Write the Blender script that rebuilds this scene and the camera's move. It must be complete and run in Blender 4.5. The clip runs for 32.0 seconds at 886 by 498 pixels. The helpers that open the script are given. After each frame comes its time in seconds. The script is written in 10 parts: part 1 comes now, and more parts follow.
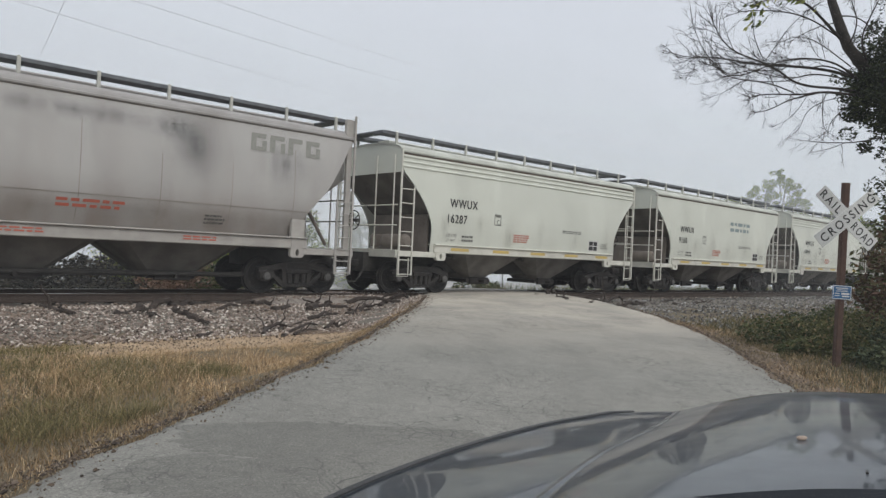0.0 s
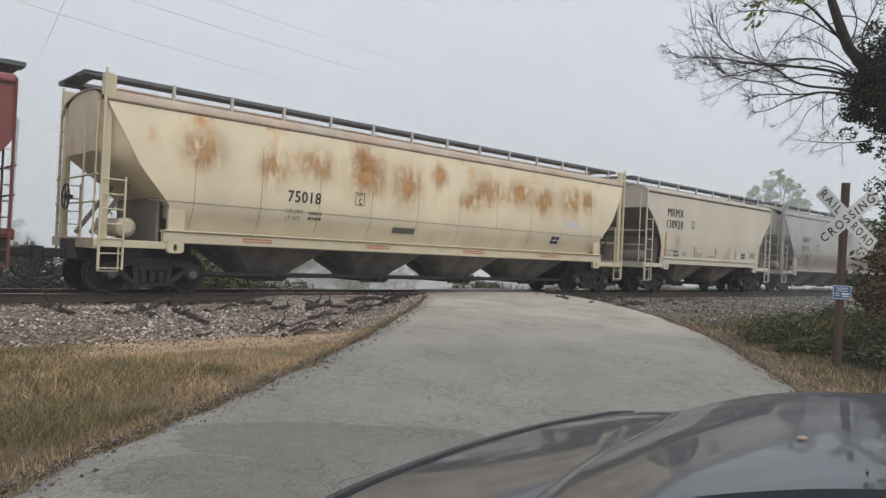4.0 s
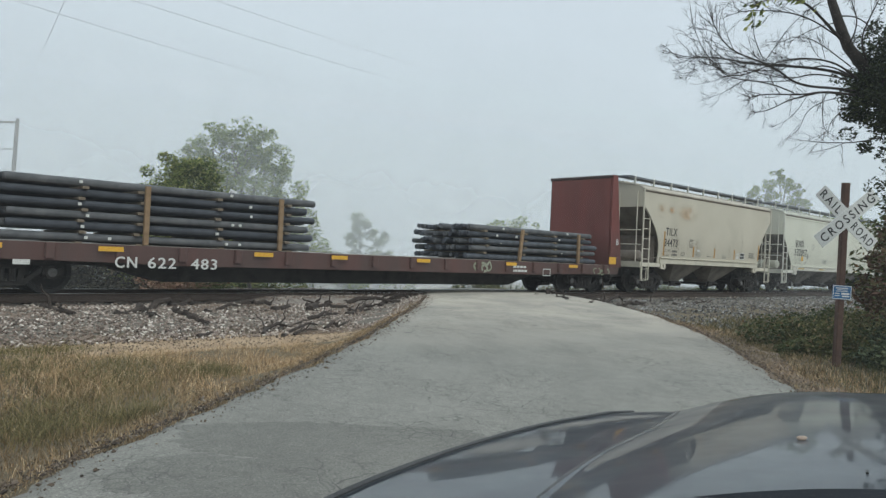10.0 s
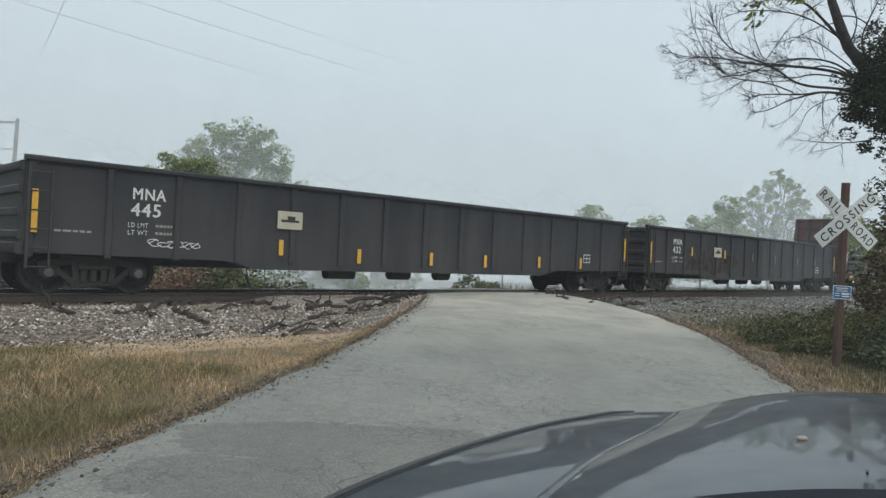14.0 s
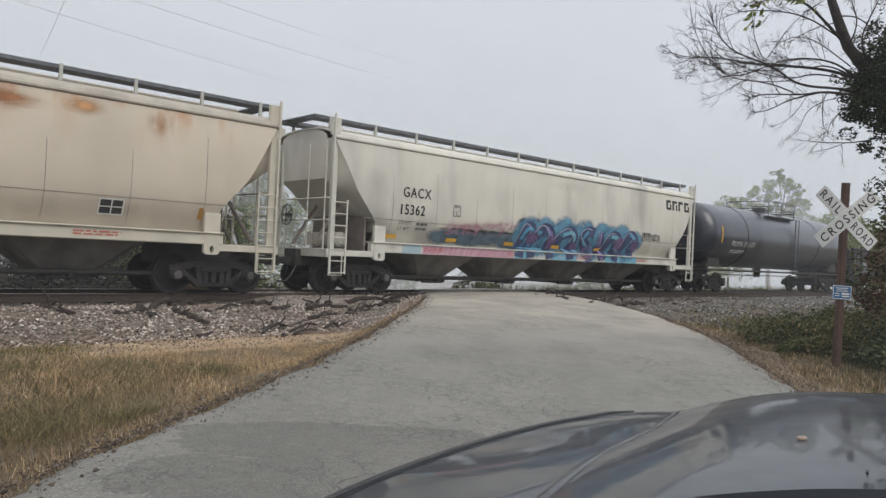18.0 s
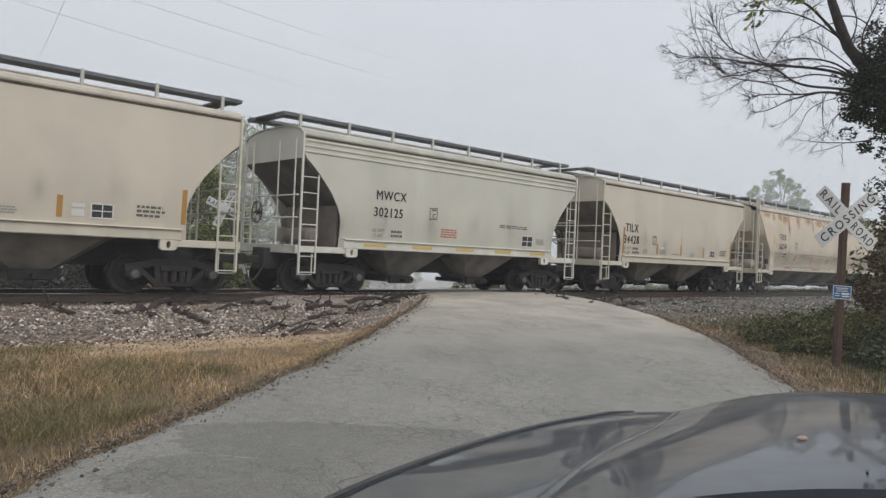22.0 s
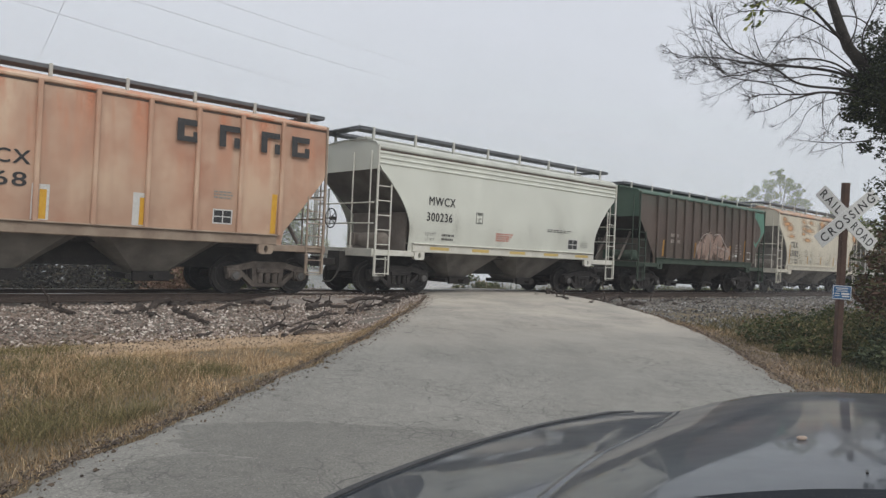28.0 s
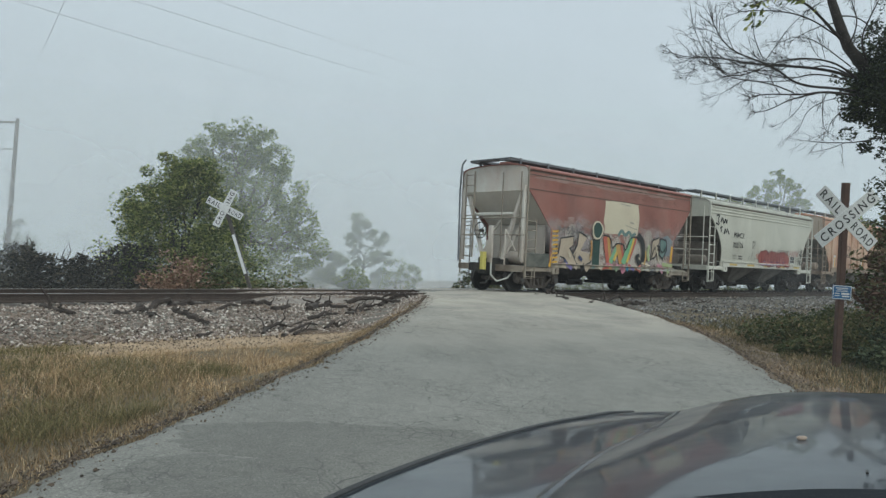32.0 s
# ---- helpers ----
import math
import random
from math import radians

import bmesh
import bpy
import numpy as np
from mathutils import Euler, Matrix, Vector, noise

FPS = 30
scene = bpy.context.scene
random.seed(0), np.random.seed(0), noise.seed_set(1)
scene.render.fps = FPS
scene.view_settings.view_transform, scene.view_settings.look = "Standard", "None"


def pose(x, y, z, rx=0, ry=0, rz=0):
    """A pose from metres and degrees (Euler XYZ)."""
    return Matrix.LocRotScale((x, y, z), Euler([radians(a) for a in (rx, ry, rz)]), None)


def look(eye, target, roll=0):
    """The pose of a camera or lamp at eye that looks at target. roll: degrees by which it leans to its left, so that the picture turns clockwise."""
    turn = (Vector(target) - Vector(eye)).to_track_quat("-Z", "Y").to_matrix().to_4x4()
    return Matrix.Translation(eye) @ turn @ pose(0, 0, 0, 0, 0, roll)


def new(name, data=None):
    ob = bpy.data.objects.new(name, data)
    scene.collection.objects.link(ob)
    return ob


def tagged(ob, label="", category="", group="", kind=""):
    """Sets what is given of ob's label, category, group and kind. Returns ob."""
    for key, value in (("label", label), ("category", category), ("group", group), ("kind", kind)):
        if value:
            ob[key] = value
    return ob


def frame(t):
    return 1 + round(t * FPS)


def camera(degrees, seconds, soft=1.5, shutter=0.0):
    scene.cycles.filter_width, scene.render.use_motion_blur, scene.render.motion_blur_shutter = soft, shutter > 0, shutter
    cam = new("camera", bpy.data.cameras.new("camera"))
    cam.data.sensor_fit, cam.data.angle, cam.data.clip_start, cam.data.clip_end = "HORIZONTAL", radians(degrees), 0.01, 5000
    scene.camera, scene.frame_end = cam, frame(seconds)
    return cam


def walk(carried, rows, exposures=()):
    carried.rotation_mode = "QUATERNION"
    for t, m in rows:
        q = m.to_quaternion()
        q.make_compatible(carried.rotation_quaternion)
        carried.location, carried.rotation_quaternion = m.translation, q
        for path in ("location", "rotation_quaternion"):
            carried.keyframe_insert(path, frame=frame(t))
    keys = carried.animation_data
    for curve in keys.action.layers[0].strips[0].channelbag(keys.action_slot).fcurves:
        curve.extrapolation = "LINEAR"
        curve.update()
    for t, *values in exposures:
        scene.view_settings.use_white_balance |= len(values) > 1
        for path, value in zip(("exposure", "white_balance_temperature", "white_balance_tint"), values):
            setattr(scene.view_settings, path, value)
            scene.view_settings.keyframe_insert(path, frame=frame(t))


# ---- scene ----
# ---------------------------------------------------------------- camera
EYE_Z = 1.5
cam = camera(62.99, 32.0, soft=1.4)
VIEW = pose(0, 0, EYE_Z, 91.6, 0, 0) @ pose(0, 0, 0, 0, 0, 1.59)
walk(cam, [(0.0, VIEW), (32.0, VIEW)],
     exposures=[(0.0, 0.0, 6450, 9), (5.5, 0.0, 6500, 10), (8.2, 0.0, 6500, 10), (9.6, 0.02, 6150, 1), (14.3, 0.02, 6150, 1), (16.5, 0.0, 6450, 8), (18.0, 0.0, 6500, 10),
                (30.0, 0.0, 6500, 10), (31.2, -0.02, 6300, 5), (32.0, -0.14, 6100, -1)])

# ---------------------------------------------------------------- world and light: fog under an even overcast
SUN_EL, SUN_AZ = 43, 152
world = bpy.data.worlds.new("overcast_world")
scene.world = world
world.use_nodes = True
wn, wl = world.node_tree.nodes, world.node_tree.links
wn.clear()
w_out = wn.new("ShaderNodeOutputWorld")
w_bg = wn.new("ShaderNodeBackground")
w_sky = wn.new("ShaderNodeTexSky")
w_sky.sky_type, w_sky.sun_disc = "NISHITA", False
w_sky.sun_elevation, w_sky.sun_rotation = radians(SUN_EL), radians(SUN_AZ)
w_sky.air_density, w_sky.dust_density = 1.0, 6.0
w_gain = wn.new("ShaderNodeVectorMath")
w_gain.operation = "SCALE"
w_gain.inputs["Scale"].default_value = 0.10
w_co = wn.new("ShaderNodeTexCoord")
w_sep = wn.new("ShaderNodeSeparateXYZ")
w_ramp = wn.new("ShaderNodeValToRGB")
cr = w_ramp.color_ramp
cr.elements[0].position, cr.elements[0].color = 0.0, (0.65, 0.69, 0.735, 1)
cr.elements[1].position, cr.elements[1].color = 1.0, (1.25, 1.29, 1.35, 1)
e = cr.elements.new(0.10)
e.color = (0.69, 0.725, 0.775, 1)
e = cr.elements.new(0.36)
e.color = (0.74, 0.77, 0.835, 1)
w_noise = wn.new("ShaderNodeTexNoise")
w_noise.inputs["Scale"].default_value, w_noise.inputs["Detail"].default_value = 2.2, 3.0
w_map = wn.new("ShaderNodeMapRange")
w_map.inputs["To Min"].default_value, w_map.inputs["To Max"].default_value = 0.93, 1.07
w_mul = wn.new("ShaderNodeVectorMath")
w_mul.operation = "SCALE"
w_mix = wn.new("ShaderNodeMix")
w_mix.data_type = "RGBA"
w_mix.inputs["Factor"].default_value = 0.88
wl.new(w_sky.outputs[0], w_gain.inputs[0])
wl.new(w_co.outputs["Generated"], w_sep.inputs[0])
wl.new(w_sep.outputs["Z"], w_ramp.inputs["Fac"])
wl.new(w_co.outputs["Generated"], w_noise.inputs["Vector"])
wl.new(w_noise.outputs["Fac"], w_map.inputs["Value"])
wl.new(w_ramp.outputs["Color"], w_mul.inputs[0])
wl.new(w_map.outputs[0], w_mul.inputs["Scale"])
wl.new(w_gain.outputs[0], w_mix.inputs["A"])
wl.new(w_mul.outputs[0], w_mix.inputs["B"])
wl.new(w_mix.outputs["Result"], w_bg.inputs["Color"])
w_bg.inputs["Strength"].default_value = 1.0
wl.new(w_bg.outputs[0], w_out.inputs["Surface"])
sun_data = bpy.data.lights.new("sun", "SUN")
sun_data.energy, sun_data.angle, sun_data.color = 1.12, radians(40), (1.0, 0.97, 0.92)
sun = new("sun", sun_data)
sun.matrix_basis = look((9, -17, 18), (0, 0, 0))


# ---------------------------------------------------------------- mesh helpers
class Geo:
    """Collects vertices and faces of one mesh."""

    def __init__(self):
        self.v, self.f = [], []

    def add(self, verts, faces):
        k = len(self.v)
        self.v.extend(tuple(p) for p in verts)
        self.f.extend(tuple(k + i for i in q) for q in faces)
        return self

    def box(self, x0, x1, y0, y1, z0, z1, c=0.012):
        """A box with its long edges chamfered."""
        lo, hi = (min(x0, x1), min(y0, y1), min(z0, z1)), (max(x0, x1), max(y0, y1), max(z0, z1))
        size = [hi[i] - lo[i] for i in range(3)]
        a = size.index(max(size))
        b, d = [i for i in range(3) if i != a]
        c = min(c, size[b] * 0.3, size[d] * 0.3)
        ring = [(lo[b] + c, lo[d]), (hi[b] - c, lo[d]), (hi[b], lo[d] + c), (hi[b], hi[d] - c),
                (hi[b] - c, hi[d]), (lo[b] + c, hi[d]), (lo[b], hi[d] - c), (lo[b], lo[d] + c)]
        verts = []
        for end in (lo[a], hi[a]):
            for p, q in ring:
                w = [0, 0, 0]
                w[a], w[b], w[d] = end, p, q
                verts.append(w)
        faces = [tuple(range(8)), tuple(range(15, 7, -1))]
        faces += [(i, (i + 1) % 8, (i + 1) % 8 + 8, i + 8) for i in range(8)]
        return self.add(verts, faces)

    def tube(self, p0, p1, r0, r1=None, n=8):
        """A round bar from p0 to p1, tapering from r0 to r1."""
        r1 = r0 if r1 is None else r1
        p0, p1 = Vector(p0), Vector(p1)
        ax = (p1 - p0).normalized()
        u = ax.orthogonal().normalized()
        w = ax.cross(u)
        verts = [p + (u * math.cos(i * math.tau / n) + w * math.sin(i * math.tau / n)) * r
                 for p, r in ((p0, r0), (p1, r1)) for i in range(n)]
        faces = [(i, (i + 1) % n, (i + 1) % n + n, i + n) for i in range(n)]
        faces += [tuple(range(n - 1, -1, -1)), tuple(range(n, 2 * n))]
        return self.add(verts, faces)

    def path(self, pts, r, n=6, r_end=None):
        """One round bar bent through all the points."""
        pts = [Vector(p) for p in pts]
        r_end = r if r_end is None else r_end
        k = len(pts)
        ax = (pts[1] - pts[0]).normalized()
        u = ax.orthogonal().normalized()
        verts = []
        for i, p in enumerate(pts):
            way = (pts[min(i + 1, k - 1)] - pts[max(i - 1, 0)]).normalized()
            u = (u - way * u.dot(way)).normalized()
            w = way.cross(u)
            q = r + (r_end - r) * i / (k - 1)
            verts += [p + (u * math.cos(j * math.tau / n) + w * math.sin(j * math.tau / n)) * q for j in range(n)]
        faces = [(i * n + j, i * n + (j + 1) % n, (i + 1) * n + (j + 1) % n, (i + 1) * n + j) for i in range(k - 1) for j in range(n)]
        faces += [tuple(range(n - 1, -1, -1)), tuple(range((k - 1) * n, k * n))]
        return self.add(verts, faces)

    def prism(self, outline, y0, y1):
        """An outline of (x, z) pushed from y0 to y1."""
        k = len(outline)
        verts = [(x, y, z) for y in (y0, y1) for x, z in outline]
        faces = [tuple(range(k)), tuple(range(2 * k - 1, k - 1, -1))]
        faces += [(i, (i + 1) % k, (i + 1) % k + k, i + k) for i in range(k)]
        return self.add(verts, faces)

    def shell(self, rows, thick):
        """A sheet through a grid of points (rows of equal length) with a second layer moved by thick and closed rims."""
        nr, nc = len(rows), len(rows[0])
        t = Vector(thick)
        verts = [p for r in rows for p in r] + [tuple(Vector(p) + t) for r in rows for p in r]
        m = nr * nc
        faces = []
        for i in range(nr - 1):
            for j in range(nc - 1):
                q = (i * nc + j, i * nc + j + 1, (i + 1) * nc + j + 1, (i + 1) * nc + j)
                faces += [q, tuple(m + k for k in reversed(q))]
        rim = [i * nc for i in range(nr)] + [(nr - 1) * nc + j for j in range(1, nc)]
        rim += [i * nc + nc - 1 for i in range(nr - 2, -1, -1)] + [j for j in range(nc - 2, 0, -1)]
        faces += [(a, b, b + m, a + m) for a, b in zip(rim, rim[1:] + rim[:1])]
        return self.add(verts, faces)

    def mesh(self, name, smooth=30):
        me = bpy.data.meshes.new(name)
        me.from_pydata(self.v, [], self.f)
        if smooth:
            me.polygons.foreach_set("use_smooth", [True] * len(me.polygons))
            me.set_sharp_from_angle(angle=radians(smooth))
        me.update()
        return me


store = {}


def kept(key, build, smooth=30):
    """The mesh of that key, built once."""
    if key not in store:
        store[key] = build().mesh(key, smooth)
    return store[key]


def part(name, me, material, parent, label="", at=None):
    """Links a mesh, or a Geo, as one object under a thing or a part."""
    if isinstance(me, Geo):
        me = me.mesh(name)
    ob = new(name, me)
    if not me.materials:
        me.materials.append(None)
    ob.material_slots[0].link = "OBJECT"
    ob.material_slots[0].material = material
    ob.parent = parent
    if at is not None:
        ob.matrix_basis = at
    if label:
        tagged(ob, label)
    return ob


# ---------------------------------------------------------------- materials
def mat_nodes(name):
    m = bpy.data.materials.new(name)
    m.use_nodes = True
    n = m.node_tree.nodes
    return m, n, m.node_tree.links, n["Principled BSDF"]


def noise_node(n, l, scale, detail=4.0, rough=0.6, stretch=None, co="Object"):
    tc = n.new("ShaderNodeTexCoord")
    t = n.new("ShaderNodeTexNoise")
    t.inputs["Scale"].default_value, t.inputs["Detail"].default_value, t.inputs["Roughness"].default_value = scale, detail, rough
    if stretch:
        mp = n.new("ShaderNodeMapping")
        mp.inputs["Scale"].default_value = stretch
        l.new(tc.outputs[co], mp.inputs["Vector"])
        l.new(mp.outputs[0], t.inputs["Vector"])
    else:
        l.new(tc.outputs[co], t.inputs["Vector"])
    return t.outputs["Fac"]


def ramp(n, l, fac, stops):
    r = n.new("ShaderNodeValToRGB")
    el = r.color_ramp.elements
    while len(el) < len(stops):
        el.new(0.5)
    for k, (p, c) in zip(el, stops):
        k.position = p
        k.color = (*c, 1) if len(c) == 3 else c
    l.new(fac, r.inputs["Fac"])
    return r.outputs["Color"]


def span(n, l, fac, a, b, lo=0.0, hi=1.0):
    r = n.new("ShaderNodeMapRange")
    for k, v in zip(("From Min", "From Max", "To Min", "To Max"), (a, b, lo, hi)):
        r.inputs[k].default_value = v
    l.new(fac, r.inputs["Value"])
    return r.outputs[0]


def times(n, l, a, b):
    r = n.new("ShaderNodeMath")
    r.operation = "MULTIPLY"
    for k, v in enumerate((a, b)):
        if isinstance(v, (int, float)):
            r.inputs[k].default_value = v
        else:
            l.new(v, r.inputs[k])
    return r.outputs[0]


def blend(n, l, fac, a, b):
    r = n.new("ShaderNodeMix")
    r.data_type = "RGBA"
    for k, v in (("Factor", fac), ("A", a), ("B", b)):
        if isinstance(v, tuple):
            r.inputs[k].default_value = (*v, 1)
        elif isinstance(v, (int, float)):
            r.inputs[k].default_value = v
        else:
            l.new(v, r.inputs[k])
    return r.outputs["Result"]


def bump(n, l, bsdf, fac, strength, dist):
    b = n.new("ShaderNodeBump")
    b.inputs["Strength"].default_value, b.inputs["Distance"].default_value = strength, dist
    l.new(fac, b.inputs["Height"])
    l.new(b.outputs[0], bsdf.inputs["Normal"])


def mottled(name, a, b, scale=3.0, rough=0.8, metal=0.0, relief=0.004, fine=40.0):
    """A plain worn surface whose colour drifts between a and b."""
    m, n, l, p = mat_nodes(name)
    big = noise_node(n, l, scale, 5)
    grain = noise_node(n, l, fine, 3)
    col = ramp(n, l, big, [(0.32, a), (0.68, b)])
    col = blend(n, l, span(n, l, grain, 0.35, 0.75, 0.0, 0.22), col, tuple(x * 0.55 for x in a))
    l.new(col, p.inputs["Base Color"])
    p.inputs["Roughness"].default_value, p.inputs["Metallic"].default_value = rough, metal
    bump(n, l, p, grain, 0.35, relief)
    return m


def car_paint(name, base, grime=(0.16, 0.14, 0.11), dirt=0.35, rust=0.0, rust_col=(0.36, 0.12, 0.03), low=0.25, rust_floor=2.6, streak=0.25,
              fade=None, dark=0.0, rust_way=(1.0, 1.0, 0.75), rust_at=(0.46, 0.60)):
    """Weathered railcar paint in car space: patchy fading, vertical streaks, road dirt rising from the sill (with
    painted belly shade on the round cars), rust that runs down from the roof.
    """
    m, n, l, p = mat_nodes(name)
    tc = n.new("ShaderNodeTexCoord")
    sp = n.new("ShaderNodeSeparateXYZ")
    l.new(tc.outputs["Object"], sp.inputs[0])
    z = sp.outputs["Z"]
    big = noise_node(n, l, 0.55, 4)
    run = noise_node(n, l, 1.0, 4, 0.55, (1.5, 1.5, 0.16))
    fine = noise_node(n, l, 22.0, 4)
    col = blend(n, l, span(n, l, big, 0.35, 0.7), base, fade or tuple(min(1, x * 0.86) for x in base))
    col = blend(n, l, times(n, l, span(n, l, run, 0.40, 0.80), streak * 0.75), col, grime)
    lowz = span(n, l, z, 1.2, 2.5, 1.0, 0.0)
    col = blend(n, l, times(n, l, times(n, l, lowz, span(n, l, run, 0.25, 0.7, 0.35, 1.0)), low), col, grime)
    if dark:
        patch = noise_node(n, l, 0.45, 3, 0.5, (1.4, 1.4, 0.5))
        col = blend(n, l, times(n, l, span(n, l, patch, 0.52, 0.72), dark), col, (0.075, 0.075, 0.08))
    if rust:
        rn = noise_node(n, l, 0.8, 6, 0.6, rust_way)
        top = span(n, l, z, rust_floor, 4.1, 0.0, 1.0)
        k = times(n, l, times(n, l, span(n, l, rn, *rust_at), top), rust)
        col = blend(n, l, k, col, blend(n, l, span(n, l, fine, 0.3, 0.7), rust_col, tuple(x * 1.7 for x in rust_col)))
    col = blend(n, l, times(n, l, span(n, l, fine, 0.42, 0.8), dirt * 0.45), col, grime)
    l.new(col, p.inputs["Base Color"])
    l.new(span(n, l, big, 0.3, 0.7, 0.5, 0.75), p.inputs["Roughness"])
    bump(n, l, p, big, 0.25, 0.02)
    return m


WHITE_GREEN = (0.65, 0.67, 0.60)
BEIGE = (0.60, 0.545, 0.455)
CREAM = (0.62, 0.62, 0.525)
paint_white = car_paint("paint_pale_green_white", WHITE_GREEN, low=0.30, streak=0.12)
paint_white_worn = car_paint("paint_pale_green_white_worn", (0.56, 0.555, 0.48), low=0.36, streak=0.24)
paint_beige = car_paint("paint_beige", BEIGE, low=0.30, streak=0.14)
paint_beige_dull = car_paint("paint_beige_dull", (0.535, 0.495, 0.405), low=0.3, streak=0.12)
paint_beige_rust = car_paint("paint_beige_rusting", (0.60, 0.555, 0.44), rust=0.2, rust_col=(0.40, 0.19, 0.08), rust_floor=2.7, rust_way=(0.55, 0.55, 2.4), rust_at=(0.50, 0.68), low=0.35, streak=0.15)
paint_cream = car_paint("paint_cream", CREAM, low=0.2, streak=0.08)
paint_grey_dirty = car_paint("paint_dirty_grey", (0.43, 0.42, 0.405), grime=(0.20, 0.155, 0.13), dark=0.25, low=0.95, streak=0.3)
paint_acf_white = car_paint("paint_off_white_streaked", (0.66, 0.64, 0.565), dark=0.45, low=0.5, streak=0.2)
# In these two, low paints the round belly's shade along with its dirt
paint_yellow_rust = car_paint("paint_cream_yellow_rusting", (0.77, 0.67, 0.48), rust=1.0, rust_col=(0.43, 0.20, 0.06), rust_floor=2.2, rust_way=(1.5, 1.5, 1.2), rust_at=(0.54, 0.70), low=0.6, grime=(0.34, 0.31, 0.27))
paint_tan_rust = car_paint("paint_tan_rust_runs", (0.62, 0.545, 0.435), rust=0.7, rust_col=(0.34, 0.16, 0.07), rust_floor=3.1, rust_way=(1.8, 1.8, 0.5), rust_at=(0.54, 0.68), low=0.65, grime=(0.27, 0.245, 0.22))
paint_maroon = car_paint("paint_oxide_maroon", (0.17, 0.042, 0.037), grime=(0.16, 0.08, 0.07), low=0.3, streak=0.45, fade=(0.22, 0.07, 0.06))
paint_green = car_paint("paint_brown_over_green", (0.085, 0.058, 0.047), rust=0.55, rust_col=(0.04, 0.06, 0.046), rust_floor=3.2, rust_way=(1.4, 1.4, 0.4), rust_at=(0.36, 0.56), low=0.3, streak=0.5, grime=(0.15, 0.12, 0.095), fade=(0.06, 0.05, 0.042))
paint_green_end = car_paint("paint_dark_green", (0.05, 0.105, 0.075), low=0.3, streak=0.3)
paint_orange = car_paint("paint_faded_orange", (0.60, 0.435, 0.31), grime=(0.24, 0.13, 0.09), rust=0.85, rust_col=(0.38, 0.15, 0.08), rust_floor=2.3, rust_way=(3.0, 3.0, 0.4), low=0.35, streak=0.7, fade=(0.40, 0.195, 0.125))
paint_red_worn = car_paint("paint_worn_red", (0.275, 0.098, 0.072), grime=(0.38, 0.30, 0.26), low=0.35, streak=0.28, fade=(0.19, 0.072, 0.056))
paint_pale_end = car_paint("paint_pale_grey_end", (0.72, 0.70, 0.64), grime=(0.27, 0.19, 0.14), dirt=0.5, low=0.6, streak=0.5, rust=0.4, rust_col=(0.30, 0.14, 0.08), rust_floor=1.2, rust_at=(0.5, 0.68))
paint_black = car_paint("paint_black_gondola", (0.014, 0.015, 0.020), grime=(0.07, 0.064, 0.061), dirt=0.6, low=0.5, streak=0.55, fade=(0.036, 0.037, 0.042))
paint_black.node_tree.nodes["Principled BSDF"].inputs["Specular IOR Level"].default_value = 0.25
paint_tank = mottled("paint_black_tank", (0.014, 0.018, 0.030), (0.024, 0.029, 0.043), 1.2, 0.30, 0.0, 0.002)
paint_tank.node_tree.nodes["Principled BSDF"].inputs["Coat Weight"].default_value = 0.75
paint_tank.node_tree.nodes["Principled BSDF"].inputs["Coat Roughness"].default_value = 0.28
paint_flat = car_paint("paint_brown_flatcar", (0.12, 0.05, 0.042), grime=(0.06, 0.045, 0.04), dirt=0.7, low=0.6, streak=0.8)
paint_bulkhead = car_paint("paint_red_bulkhead", (0.165, 0.042, 0.034), grime=(0.07, 0.035, 0.03), dirt=0.6, low=0.7, streak=0.75)
# Shadow behind the bulkhead put into the rib paint, along with grime
bulkhead_shade = car_paint("shade_and_grime_bulkhead_ribs", (0.05, 0.026, 0.024), grime=(0.03, 0.026, 0.025), dirt=0.7, low=0.5, streak=0.6)
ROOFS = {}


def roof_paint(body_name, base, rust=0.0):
    """The same paint darkened against the light from above, with grime streaks on the roof."""
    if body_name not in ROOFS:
        ROOFS[body_name] = car_paint("darkened_roof_" + body_name, tuple(x * 0.80 for x in base), grime=(0.17, 0.15, 0.135), dirt=0.8, low=0.0, streak=0.75, rust=rust, rust_floor=3.6, rust_at=(0.40, 0.62), rust_way=(0.9, 0.9, 0.9), rust_col=(0.34, 0.155, 0.065))
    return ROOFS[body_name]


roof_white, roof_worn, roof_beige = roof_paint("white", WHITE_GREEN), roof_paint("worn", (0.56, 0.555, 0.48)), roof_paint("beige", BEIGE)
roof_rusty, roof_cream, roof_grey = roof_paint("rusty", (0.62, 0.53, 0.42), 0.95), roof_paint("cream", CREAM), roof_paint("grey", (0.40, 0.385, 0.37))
# Dark brown of the painted eave shadow and of the tail's panel seams
seam_and_shade = mottled("dark_seam_and_shade", (0.07, 0.055, 0.045), (0.16, 0.12, 0.095), 3, 0.9)


